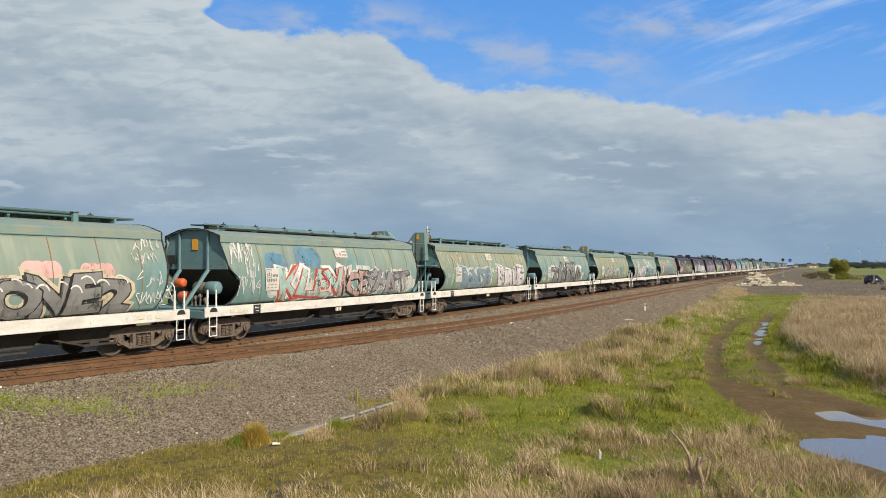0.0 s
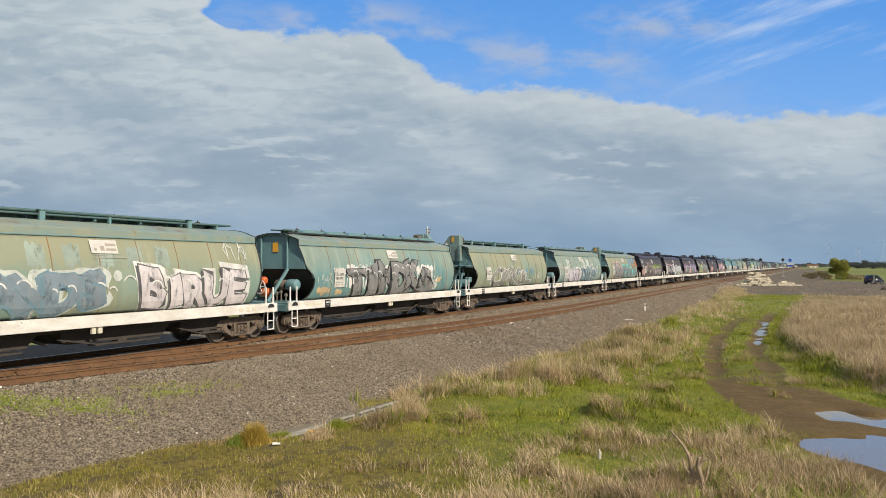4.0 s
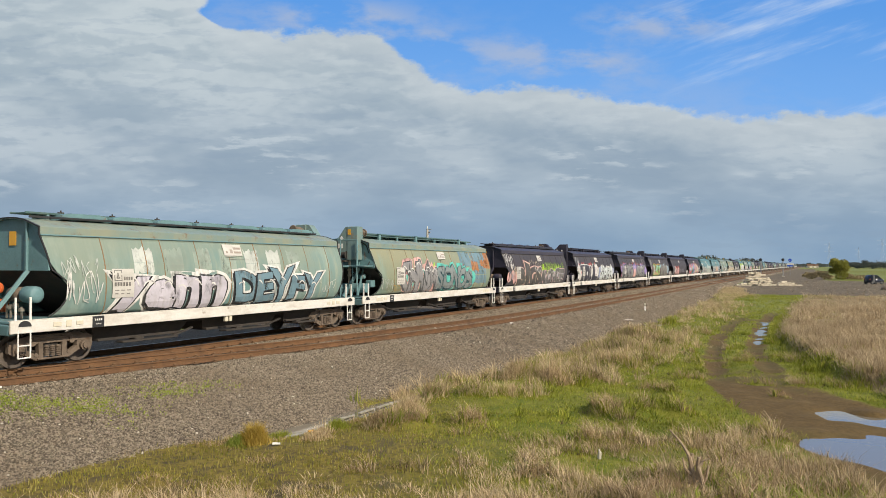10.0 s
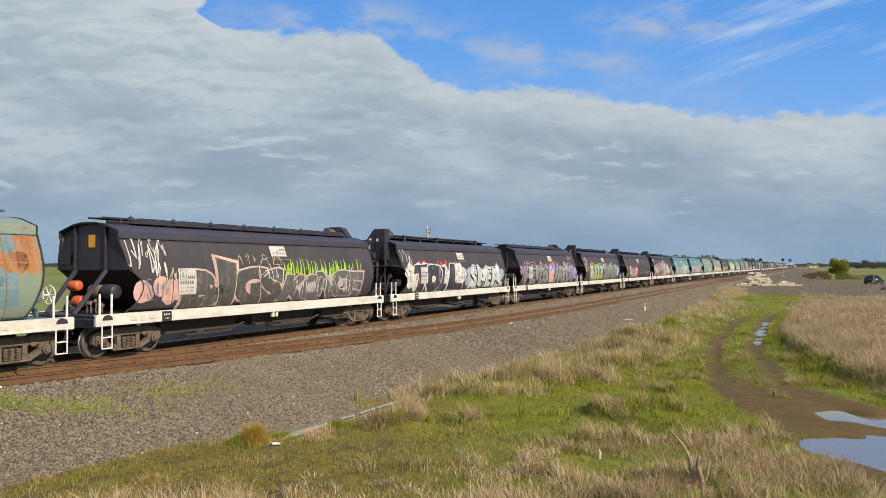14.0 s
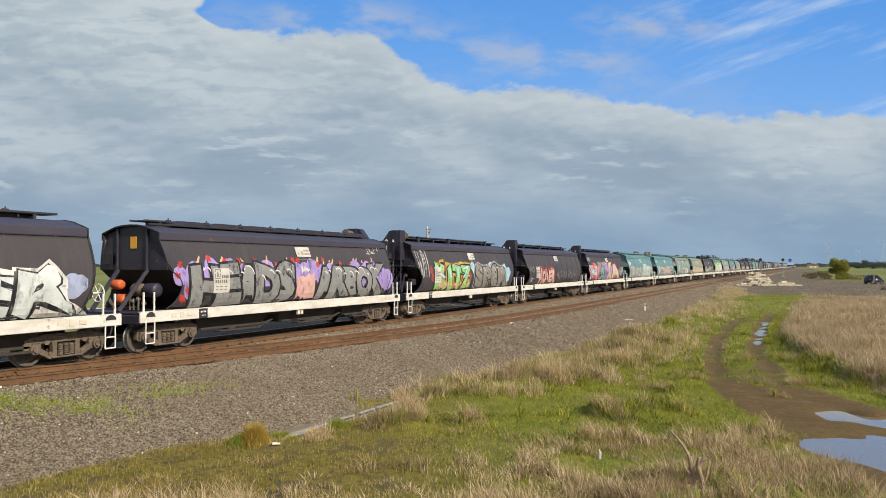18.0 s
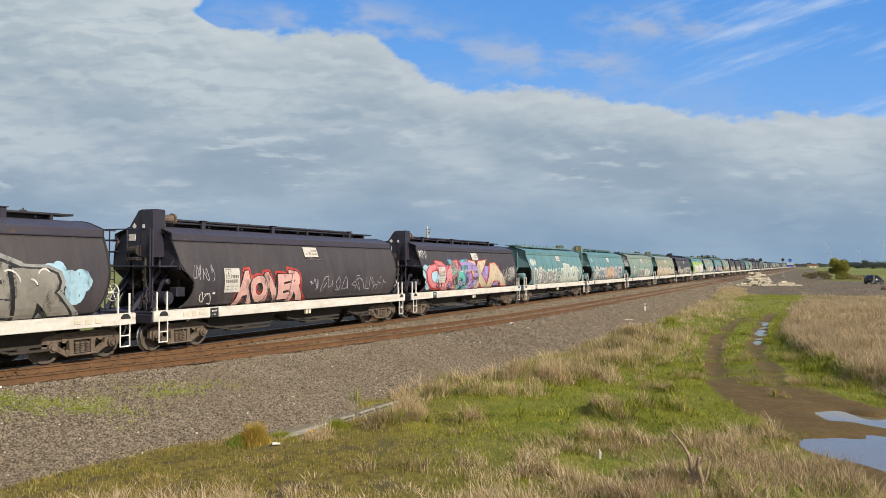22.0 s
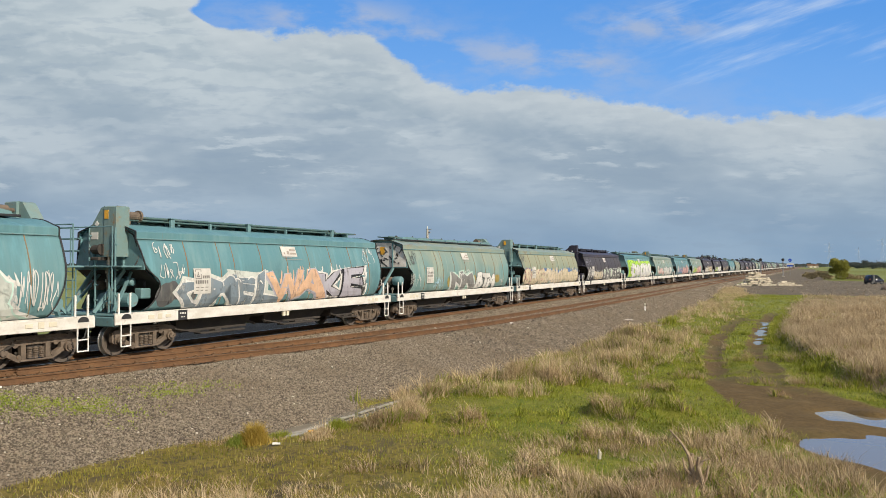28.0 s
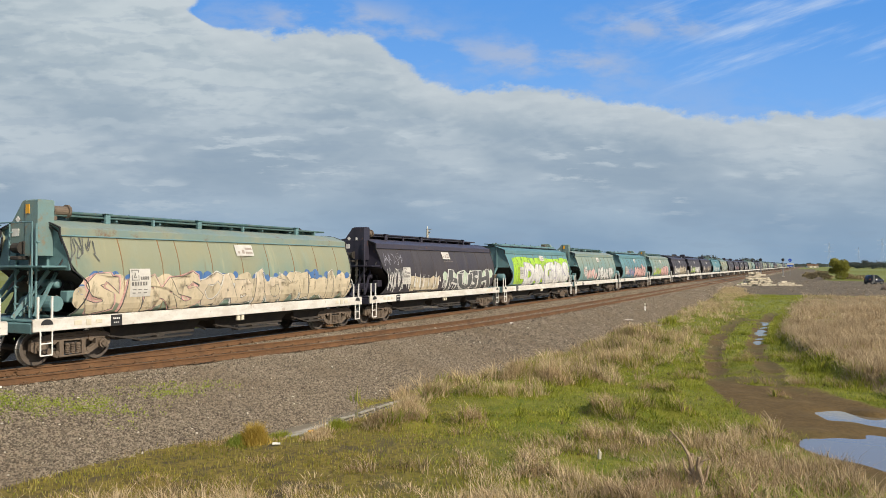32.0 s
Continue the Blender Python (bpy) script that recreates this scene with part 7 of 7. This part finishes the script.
for ex, ey, eln, eturn in ((-10.42, 15.85, 0.55, 84), (-10.40, 16.75, 0.7, 88), (-10.38, 17.6, 0.8, 87), (-10.33, 18.5, 0.85, 86), (-10.32, 13.75, 0.75, 72)):
    edging(ex, ey, eln, eturn)


def litter(name, label, cat, x, y, size, mt, turn):
    bm = bmesh.new()
    rod(bm, (-size[0] / 2, 0, size[1] / 2), (size[0] / 2, 0, size[1] / 2), size[1] / 2, 10, size[1] / 2.6)
    ob = part(name, bm, mt)
    ob.matrix_basis = pose(x, y, float(ground_z(x, y)) + 0.01, 0, 0, turn)
    return tagged(ob, label, cat)


litter("plastic_bottle", "white plastic bottle lying in the grass", "bottle", -9.75, 12.25, (0.15, 0.06), WHITE, 30)
litter("drink_can", "yellow crushed drink can beside the drain", "can", -10.15, 14.0, (0.16, 0.07), YELLOW, 60)
litter("paper_scrap", "white crumpled paper on the gravel", "litter", -12.6, 33.0, (0.15, 0.08), WHITE, 10)


DEADWOOD = worn("bleached_deadwood", (0.40, 0.30, 0.20), (0.10, 0.065, 0.04), 0.9, 0, 6, 0.7)


def broken_tree():
    """A snapped dead sapling with ragged forks."""
    t = thing("dead_stump", "splintered dead sapling with bare grey forks standing in long grass", "stump", pose(-1.72, 12.9, -1.22))
    for pts, r in (([(0, 0, 0), (-0.03, 0.02, 0.3), (-0.10, 0, 0.62), (-0.22, 0.05, 0.8), (-0.42, 0.05, 1.02)], 0.05), ([(0.02, 0, 0), (0.06, 0, 0.28), (0.03, 0.03, 0.5), (0.05, 0.02, 0.62)], 0.06),
                   ([(0.05, 0, 0.1), (0.16, 0, 0.3), (0.2, 0.02, 0.5)], 0.03), ([(-0.05, 0, 0.3), (-0.16, -0.04, 0.42), (-0.2, -0.05, 0.6)], 0.025), ([(-0.08, 0.03, 0), (-0.10, 0.02, 0.3), (-0.06, 0.04, 0.66)], 0.045), ([(0.08, -0.02, 0), (0.12, -0.05, 0.22), (0.05, -0.06, 0.48), (0.12, -0.04, 0.56)], 0.035), ([(0.0, 0, 0.35), (0.08, 0.02, 0.55), (0.22, 0.03, 0.62)], 0.018)):
        bm = bmesh.new()
        for i, (a, b) in enumerate(zip(pts, pts[1:])):
            rod(bm, a, b, r * (1 - 0.18 * i), 6, r * (1 - 0.18 * (i + 1)))
        part("fork", bm, DEADWOOD, t)


broken_tree()
bm = bmesh.new()
rod(bm, (0, 0, 0), (0.02, 0, 0.2), 0.045, 8, 0.035)
rod(bm, (0.02, 0, 0.18), (0.0, 0, 0.26), 0.035, 8, 0.008)
ob = part("cut_sapling", bm, CONCRETE)
ob.matrix_basis = pose(-3.68, 14.3, -1.24)
tagged(ob, "pale cut sapling stump in the grass", "stump")
# ---- grass, weeds and loose stone ----
def blade_material(name, dark, mid, light, rough=0.7):
    """Colour runs from stem to stem."""
    m, n, l, b = nodes_of(name)
    g = n.new("ShaderNodeNewGeometry")
    tc = n.new("ShaderNodeTexCoord")
    rnd = g.outputs["Random Per Island"]
    c = mix(n, l, ramp(n, l, rnd, 0.0, 0.5), dark, mid)
    c = mix(n, l, ramp(n, l, rnd, 0.5, 1.0), c, light)
    c = mix(n, l, ramp(n, l, noise_tex(n, l, tc.outputs["Object"], 0.8, 3), 0.35, 0.7, 0, 0.5), c, mid)
    c = mix(n, l, ramp(n, l, noise_tex(n, l, tc.outputs["Object"], 0.45, 4), 0.5, 0.66, 0, 0.45), c, dark)
    l.new(c, b.inputs["Base Color"])
    b.inputs["Roughness"].default_value = rough
    b.inputs["Specular IOR Level"].default_value = 0.25
    tr = n.new("ShaderNodeBsdfTranslucent")
    l.new(c, tr.inputs["Color"])
    mx = n.new("ShaderNodeMixShader")
    mx.inputs[0].default_value = 0.3
    out = n["Material Output"]
    l.new(b.outputs[0], mx.inputs[1]), l.new(tr.outputs[0], mx.inputs[2]), l.new(mx.outputs[0], out.inputs["Surface"])
    return m


GREEN_BLADE = blade_material("green_grass_blade", (0.075, 0.10, 0.012), (0.30, 0.325, 0.034), (0.47, 0.44, 0.09))
OLIVE_BLADE = blade_material("olive_grass_blade", (0.15, 0.13, 0.022), (0.29, 0.245, 0.042), (0.44, 0.365, 0.12))
STRAW_BLADE = blade_material("straw_blade", (0.22, 0.15, 0.075), (0.60, 0.455, 0.26), (0.86, 0.71, 0.46))
FRONT_BLADE = blade_material("weathered_stalk", (0.20, 0.14, 0.075), (0.57, 0.43, 0.255), (0.84, 0.68, 0.45))
RUST_BLADE = blade_material("rusty_straw_blade", (0.26, 0.17, 0.09), (0.44, 0.31, 0.175), (0.58, 0.44, 0.27))
TUSSOCK_BLADE = blade_material("ochre_tussock_blade", (0.22, 0.15, 0.03), (0.46, 0.32, 0.06), (0.60, 0.45, 0.12))
DRY_BLADE = blade_material("brown_dry_grass", (0.22, 0.155, 0.085), (0.50, 0.385, 0.23), (0.74, 0.60, 0.40))
# dark thatch stems whose colour stands for shade low between stalks
THATCH_SHADE_BLADE = blade_material("dead_thatch", (0.07, 0.05, 0.03), (0.14, 0.10, 0.06), (0.24, 0.18, 0.11))
WEED_BLADE = blade_material("yellow_green_weed", (0.15, 0.20, 0.03), (0.29, 0.345, 0.05), (0.44, 0.45, 0.10))


def blades(name, pts, height, width, lean, material, label, seed, spread=0.35):
    """Many tapering, bent stems at the given plan points, as one object."""
    r = np.random.RandomState(seed)
    n_ = len(pts)
    x, y = pts[:, 0], pts[:, 1]
    z = ground_z(x, y) - 0.01
    h = height * (0.55 + 0.7 * r.rand(n_)) if np.isscalar(height) else height * (0.7 + 0.5 * r.rand(n_))
    if np.isscalar(height) and height > 0.2:
        h = h * np.clip(0.85 + 0.5 * C_MID(x, y) + 0.35 * C_FINE(x, y), 0.35, 1.5)
    if pts.shape[1] > 2:
        h = h * pts[:, 4] * np.exp(-0.16 * (pts[:, 2] ** 2 + pts[:, 3] ** 2))
    az = r.uniform(0, 2 * np.pi, n_)
    face = r.uniform(0, np.pi, n_)
    ln = h * (lean[0] + spread * r.normal(size=n_))
    dx, dy = np.cos(az) * ln * 0.5 + h * lean[1], np.sin(az) * ln * 0.5 + h * lean[2]
    if pts.shape[1] > 2:
        dx, dy = dx + 0.5 * h * pts[:, 2], dy + 0.5 * h * pts[:, 3]
    wx, wy = np.cos(face) * width * (0.6 + 0.8 * r.rand(n_)), np.sin(face) * width * (0.6 + 0.8 * r.rand(n_))
    v = np.zeros((n_, 5, 3))
    for i, (s, hh, k) in enumerate(((-1, 0, 0), (1, 0, 0), (-0.75, 0.55, 0.3), (0.75, 0.55, 0.3), (0, 1, 1))):
        v[:, i, 0], v[:, i, 1], v[:, i, 2] = x + wx * s + dx * k, y + wy * s + dy * k, z + h * hh * (1 - 0.12 * k * np.abs(ln) / (h + 1e-6))
    b = np.arange(n_)[:, None] * 5
    loops = np.concatenate([b + [0, 1, 3, 2], b + [2, 3, 4]], 1).ravel()
    me_ = bpy.data.meshes.new(name)
    me_.vertices.add(n_ * 5)
    me_.vertices.foreach_set("co", v.ravel())
    me_.loops.add(len(loops))
    me_.loops.foreach_set("vertex_index", loops.astype(np.int32))
    me_.polygons.add(n_ * 2)
    st = (np.arange(n_)[:, None] * 7 + [0, 4]).ravel()
    me_.polygons.foreach_set("loop_start", st.astype(np.int32))
    me_.polygons.foreach_set("loop_total", np.tile([4, 3], n_).astype(np.int32))
    me_.update(calc_edges=True)
    me_.materials.append(material)
    return tagged(new(name, me_), label, "grass", kind="stuff")


def depth(x, y):
    return y * math.cos(HEADING) - x * math.sin(HEADING)


def side(x, y):
    return (x * math.cos(HEADING) + y * math.sin(HEADING)) / np.maximum(depth(x, y), 1)


def scatter(n_, x0, x1, y0, y1, keep, seed, clump=0.0, per=1):
    """Plan points in a stretch, kept by a chance that runs over the plan; clump: stems gather round shared roots."""
    r = np.random.RandomState(seed)
    p = np.stack([r.uniform(x0, x1, n_), r.uniform(y0, y1, n_)], 1)
    k = keep(p[:, 0], p[:, 1])
    p = p[r.rand(n_) < k]
    if per > 1:
        off = r.normal(scale=clump, size=(len(p) * per, 2))
        size = np.repeat(r.uniform(0.55, 1.25, len(p)), per)
        p = np.concatenate([np.repeat(p, per, 0) + off, off / clump, size[:, None]], 1)
    return p


def open_ground(x, y):
    """Where plants can stand at all: off the gravel, the mud and the water."""
    g, yd, d, dr = zones(x, y)
    wet = np.zeros_like(g)
    for px, py, rx, ry in POOLS:
        wet = np.maximum(wet, np.exp(-(((x - px) / rx) ** 2 + ((y - py) / ry) ** 2)))
    return np.clip((1 - smooth01(g, 0.25, 0.75)) * (1 - smooth01(d + 0.12 * W_FINE(x, y), 0.25, 0.75)) * (1 - smooth01(wet, 0.15, 0.4)) * (1 - yd), 0, 1), dr


def green_keep(x, y):
    o, dr = open_ground(x, y)
    return o * (1 - 0.8 * dr) * (1 - 0.88 * olive_part(x, y)) * (0.3 + 0.7 * smooth01(C_MID(x, y) + 0.7 * C_FINE(x, y), -0.9, 0.5)) * (depth(x, y) > 10.5)


def straw_bank(x, y):
    """Long dry grass along the foot of the gravel."""
    o, dr = open_ground(x, y)
    e = x - curve_x(y, GRAVEL_EDGE)
    band = np.exp(-((e - 1.7) / 2.0) ** 2) * smooth01(y, 16.5, 20) + 0.3 * np.exp(-((e - 0.9) / 0.45) ** 2) * smooth01(y, 12.8, 13.4) * (1 - smooth01(y, 16, 18))
    return o * np.clip(band, 0, 1) * smooth01(C_MID(x, y) + 0.5 * C_BIG(x, y) + 0.5 * C_FINE(x, y), 0.0, 0.8)


def straw_front(x, y):
    """Dead stalks before the camera."""
    o, dr = open_ground(x, y)
    dd, u = depth(x, y), side(x, y)
    lim = np.interp(u, [-0.6, -0.21, 0.0, 0.3, 0.6], [11.6, 12.9, 14.8, 16.4, 16.6]) + 0.5 * C_BIG(x, y)
    return o * (1 - smooth01(dd, lim - 0.7, lim + 0.7)) * (0.2 + 0.8 * smooth01(C_MID(x, y) + 0.5 * C_FINE(x, y), -0.6, 0.4)) * (dd > 10.3)


def straw_field(x, y):
    o, dr = open_ground(x, y)
    return dr * o * (0.1 + 0.9 * smooth01(0.5 * C_BIG(x, y) + C_MID(x, y) + 0.4 * C_FINE(x, y), -0.9, 0.6))


def loose_clumps(x, y):
    o, dr = open_ground(x, y)
    return o * (1 - dr) * smooth01(0.6 * C_MID(x, y) + C_FINE(x, y), 0.85, 1.25)


blades("green_grass", scatter(290000, -12.5, 4, 7.5, 32, green_keep, 1), 0.07, 0.007, (0.95, 0, 0), GREEN_BLADE, "short bright green grass on the wayside", 1)
blades("far_green_grass", scatter(60000, -10.5, 2, 32, 92, green_keep, 2), 0.13, 0.013, (0.5, 0, 0), GREEN_BLADE, "green grass along the wheel tracks", 2)
blades("olive_grass", scatter(90000, -12.5, 3, 8, 24, lambda x, y: open_ground(x, y)[0] * (1 - open_ground(x, y)[1]) * (0.15 + 0.85 * olive_part(x, y)) * (0.3 + 0.7 * smooth01(C_MID(x, y) + 0.7 * C_FINE(x, y), -0.9, 0.5)) * (depth(x, y) > 10.5), 3), 0.10, 0.006, (0.5, 0, 0), OLIVE_BLADE, "olive and brown short grass near the drain", 3)
blades("bank_straw", scatter(9000, -11, -4, 12, 45, straw_bank, 4, 0.10, 26), 0.40, 0.0075, (0.6, -0.12, -0.05), STRAW_BLADE, "clumps of tall dry straw along the gravel", 4)
blades("bank_green", scatter(6500, -11.5, -4.5, 12, 50, straw_bank, 5, 0.12, 22), 0.30, 0.010, (0.45, -0.05, 0), GREEN_BLADE, "green tufts between the dry straw", 5)
blades("far_bank_straw", scatter(2600, -12, -4.5, 45, 110, lambda x, y: np.clip(straw_bank(x, y) + 0.7 * open_ground(x, y)[0] * np.exp(-((x + 8.2) / 1.5) ** 2) * (y > 50), 0, 1), 6, 0.16, 22), 0.42, 0.010, (0.7, -0.08, 0), STRAW_BLADE, "tall dry straw on the far bank", 6)
blades("foreground_straw", scatter(4300, -10.5, 4, 6, 20, straw_front, 7, 0.10, 30), 0.36, 0.0055, (0.8, -0.15, -0.05), FRONT_BLADE, "bleached dead stalks in the foreground", 7)
blades("foreground_green", scatter(2500, -10.5, 4, 6, 20, straw_front, 8, 0.12, 20), 0.22, 0.005, (0.5, 0, 0), OLIVE_BLADE, "green blades under the dead stalks", 8)
blades("lawn_tussocks", scatter(30000, -9, 3, 11, 40, loose_clumps, 9, 0.10, 14)[:60000], 0.24, 0.0045, (0.9, -0.35, -0.1), RUST_BLADE, "flattened straw tussocks in the green grass", 9)
blades("dry_field", scatter(9500, -2, 12, 24, 50, straw_field, 10, 0.16, 19), 0.50, 0.0055, (1.0, -0.10, -0.05), DRY_BLADE, "field of tall dry pale grass", 10)
blades("dry_field_far", scatter(7500, -3, 34, 50, 93, straw_field, 11, 0.28, 14), 0.48, 0.011, (1.0, -0.10, -0.05), DRY_BLADE, "field of tall dry pale grass towards the yard", 11)
blades("field_edge_green", scatter(2600, -3, 3, 20, 60, lambda x, y: open_ground(x, y)[0] * np.exp(-((x - curve_x(y, DRY_EDGE) + 0.25) / 0.4) ** 2), 14, 0.1, 24), 0.30, 0.012, (0.5, -0.1, 0), GREEN_BLADE, "rank green grass below the dry field", 14)
blades("pale_clumps", scatter(2200, -9, 2, 11, 40, loose_clumps, 15, 0.08, 34), 0.30, 0.0045, (0.9, -0.4, -0.1), STRAW_BLADE, "bleached straw clumps on the green", 15)
# dark stems put the shade between standing stalks into colour
blades("dark_thatch", scatter(1500, -10.5, 3, 10, 24, lambda x, y: np.clip(straw_front(x, y) + straw_bank(x, y), 0, 1) * smooth01(C_FINE(x, y), 0.1, 0.8), 16, 0.1, 16), 0.25, 0.006, (0.6, 0, 0), THATCH_SHADE_BLADE, "dark dead thatch coloured as shade among the stalks", 16)
blades("dry_field_rust", scatter(3000, -2, 14, 24, 70, straw_field, 12, 0.2, 12), 0.36, 0.008, (0.8, -0.1, 0), RUST_BLADE, "browner stems in the dry field", 12)

blades("dead_weeds", scatter(1300, -8, 4, 8, 20, lambda x, y: straw_front(x, y) * smooth01(side(x, y), 0.05, 0.25), 17, 0.22, 30), 0.48, 0.0030, (1.1, 0, 0), RUST_BLADE, "tangled brown weed stems before the puddle", 17, 0.5)
# dark stems coloured for the shaded hollows of the dry field
blades("field_shade", scatter(1500, -3, 12, 24, 60, lambda x, y: straw_field(x, y) * smooth01(C_BIG(x, y) + C_FINE(x, y) * 0.5, 0.5, 1.1), 18, 0.2, 12), 0.26, 0.007, (0.8, 0, 0), THATCH_SHADE_BLADE, "dark stems coloured as shade low in the dry field", 18)
blades("leafy_weeds", scatter(260, -2.2, 1.2, 11, 14.2, lambda x, y: (depth(x, y) < 13.2) * (depth(x, y) > 10.8) * 1.0, 19, 0.12, 16), 0.22, 0.02, (0.9, 0, 0), WEED_BLADE, "broad green leaves under the dead stalks", 19)

blades("sward_litter", scatter(9000, -12, -4, 8, 20, lambda x, y: open_ground(x, y)[0] * olive_part(x, y) * smooth01(C_FINE(x, y) + 0.5 * C_MID(x, y), 0.2, 1.0), 20, 0.09, 9), 0.13, 0.0045, (1.2, -0.3, 0), RUST_BLADE, "flattened dead straw on the worn sward", 20)

blades("rank_tufts", scatter(9000, -9.5, 2.5, 13, 45, lambda x, y: green_keep(x, y) * smooth01(C_FINE(x, y) + 0.8 * C_MID(x, y), 0.5, 1.1), 21, 0.08, 20), 0.22, 0.010, (0.7, 0, 0), GREEN_BLADE, "taller rank green tufts in the sward", 21)
# dark stems coloured for the shady gaps in the lawn
blades("sward_thatch", scatter(2500, -9.5, 2.5, 13, 40, lambda x, y: green_keep(x, y) * smooth01(C_MID(x, y) - C_FINE(x, y), 0.6, 1.2), 22, 0.10, 14), 0.15, 0.006, (0.9, 0, 0), THATCH_SHADE_BLADE, "dark dead grass coloured as shade between the tufts", 22)


def weed_keep(x, y):
    """Low weeds on the gravel shoulder."""
    c = curve_x(y, [(6, -17.5), (10.1, -15.2), (11.2, -14.1), (13.9, -13.65), (16, -13.3)])
    return np.exp(-((x - c) / curve_x(y, [(9, 0.75), (12, 0.6), (14, 0.3)])) ** 2) * (1 - smooth01(y, 12.8, 15.8)) * (0.15 + 0.85 * smooth01(C_MID(x, y) + C_FINE(x, y) * 0.7, -0.8, 0.4))


blades("gravel_weeds", scatter(15000, -18, -12, 6.5, 16, weed_keep, 13, 0.07, 9), 0.065, 0.012, (1.1, 0, 0), WEED_BLADE, "low yellow-green weeds in the gravel", 13)


def tussock(x, y, h, n_, rad, label, material, seed, w=0.006):
    r = np.random.RandomState(seed)
    p = np.stack([x + r.normal(scale=rad, size=n_), y + r.normal(scale=rad, size=n_)], 1)
    hh = h * np.exp(-((p[:, 0] - x) ** 2 + (p[:, 1] - y) ** 2) / (2 * (rad * 1.6) ** 2))
    ob = blades("tussock", p, hh, w, (0.75, 0, 0), material, label, seed, 0.3)
    return tagged(ob, label, "tussock", kind="stuff")


tussock(-10.35, 12.3, 0.50, 2000, 0.125, "large ochre tussock at the gravel edge", TUSSOCK_BLADE, 31)
tussock(-10.6, 12.15, 0.30, 700, 0.14, "green side of the large tussock", WEED_BLADE, 32)
tussock(-9.75, 14.4, 0.26, 600, 0.16, "green weed tussock beside the drain", GREEN_BLADE, 33)
tussock(-9.45, 13.2, 0.30, 700, 0.15, "dry straw tussock beside the drain", STRAW_BLADE, 34)
tussock(-8.6, 14.6, 0.30, 800, 0.22, "dry straw tussock beside the drain", STRAW_BLADE, 35)
tussock(-10.6, 13.5, 0.22, 500, 0.15, "green weed tussock at the gravel foot", GREEN_BLADE, 36)
tussock(-9.1, 16.6, 0.5, 1100, 0.22, "tall straw tussock at the end of the drain", STRAW_BLADE, 37, 0.005)


def stones(name, pts, size, material, label, seed):
    """Broken ballast stones, each with its own shape, as one object."""
    r = np.random.RandomState(seed)
    n_ = len(pts)
    d = np.array([[1, 0, 0], [-1, 0, 0], [0, 1, 0], [0, -1, 0], [0, 0, 1], [0, 0, -1]], float)
    s = size * (0.5 + r.rand(n_, 1, 1) ** 2 * 1.1)
    v = d[None] * s * (0.6 + 0.8 * r.rand(n_, 6, 1)) + r.normal(scale=0.18, size=(n_, 6, 3)) * s
    a = r.uniform(0, 6.28, n_)
    ca, sa = np.cos(a)[:, None], np.sin(a)[:, None]
    x, y = v[:, :, 0] * ca - v[:, :, 1] * sa, v[:, :, 0] * sa + v[:, :, 1] * ca
    v[:, :, 0], v[:, :, 1] = x + pts[:, 0:1], y + pts[:, 1:2]
    v[:, :, 2] = v[:, :, 2] * 0.8 + (ground_z(pts[:, 0], pts[:, 1]) + size * 0.25)[:, None]
    tri = np.array([[0, 2, 4], [2, 1, 4], [1, 3, 4], [3, 0, 4], [2, 0, 5], [1, 2, 5], [3, 1, 5], [0, 3, 5]])
    loops = (np.arange(n_)[:, None, None] * 6 + tri[None]).ravel()
    me_ = bpy.data.meshes.new(name)
    me_.vertices.add(n_ * 6)
    me_.vertices.foreach_set("co", v.ravel())
    me_.loops.add(len(loops))
    me_.loops.foreach_set("vertex_index", loops.astype(np.int32))
    me_.polygons.add(n_ * 8)
    me_.polygons.foreach_set("loop_start", (np.arange(n_ * 8) * 3).astype(np.int32))
    me_.polygons.foreach_set("loop_total", np.full(n_ * 8, 3, np.int32))
    me_.update(calc_edges=True)
    me_.materials.append(material)
    return tagged(new(name, me_), label, "ballast", kind="stuff")


def stone_material():
    m, n, l, b = nodes_of("ballast_stone")
    g = n.new("ShaderNodeNewGeometry")
    tc = n.new("ShaderNodeTexCoord")
    rnd = g.outputs["Random Per Island"]
    c = mix(n, l, ramp(n, l, rnd, 0.0, 0.6), (0.085, 0.067, 0.049), (0.30, 0.245, 0.18))
    c = mix(n, l, ramp(n, l, rnd, 0.6, 0.97, 0, 1), c, (0.345, 0.285, 0.21))
    c = mix(n, l, ramp(n, l, rnd, 0.992, 0.997), c, (0.62, 0.56, 0.46))
    c = mix(n, l, ramp(n, l, noise_tex(n, l, tc.outputs["Object"], 0.5, 3), 0.45, 0.7, 0, 0.5), c, (0.19, 0.14, 0.09))
    l.new(c, b.inputs["Base Color"])
    b.inputs["Roughness"].default_value = 0.9
    b.inputs["Specular IOR Level"].default_value = 0.25
    return m


STONE = stone_material()


def gravel_keep(x, y):
    return smooth01(zones(x, y)[0], 0.3, 0.7) * (x < -7) * (x > NEAR_RAIL - 2.2) * (depth(x, y) > 10)


stones("ballast_near", scatter(120000, -18, -8.5, 5, 26, gravel_keep, 41), 0.022, STONE, "loose grey-brown ballast stones", 41)
stones("ballast_far", scatter(60000, -20.5, -8, 26, 70, gravel_keep, 42), 0.036, STONE, "loose grey-brown ballast stones along the tracks", 42)
stones("ballast_distant", scatter(36000, -20, -8, 70, 130, gravel_keep, 43), 0.05, STONE, "ballast stones far down the line", 43)
stones("yard_gravel", scatter(15000, -10, 40, 92, 175, lambda x, y: smooth01(zones(x, y)[1], 0.4, 0.9), 44), 0.055, STONE, "coarse stones strewn over the yard", 44)
motions()
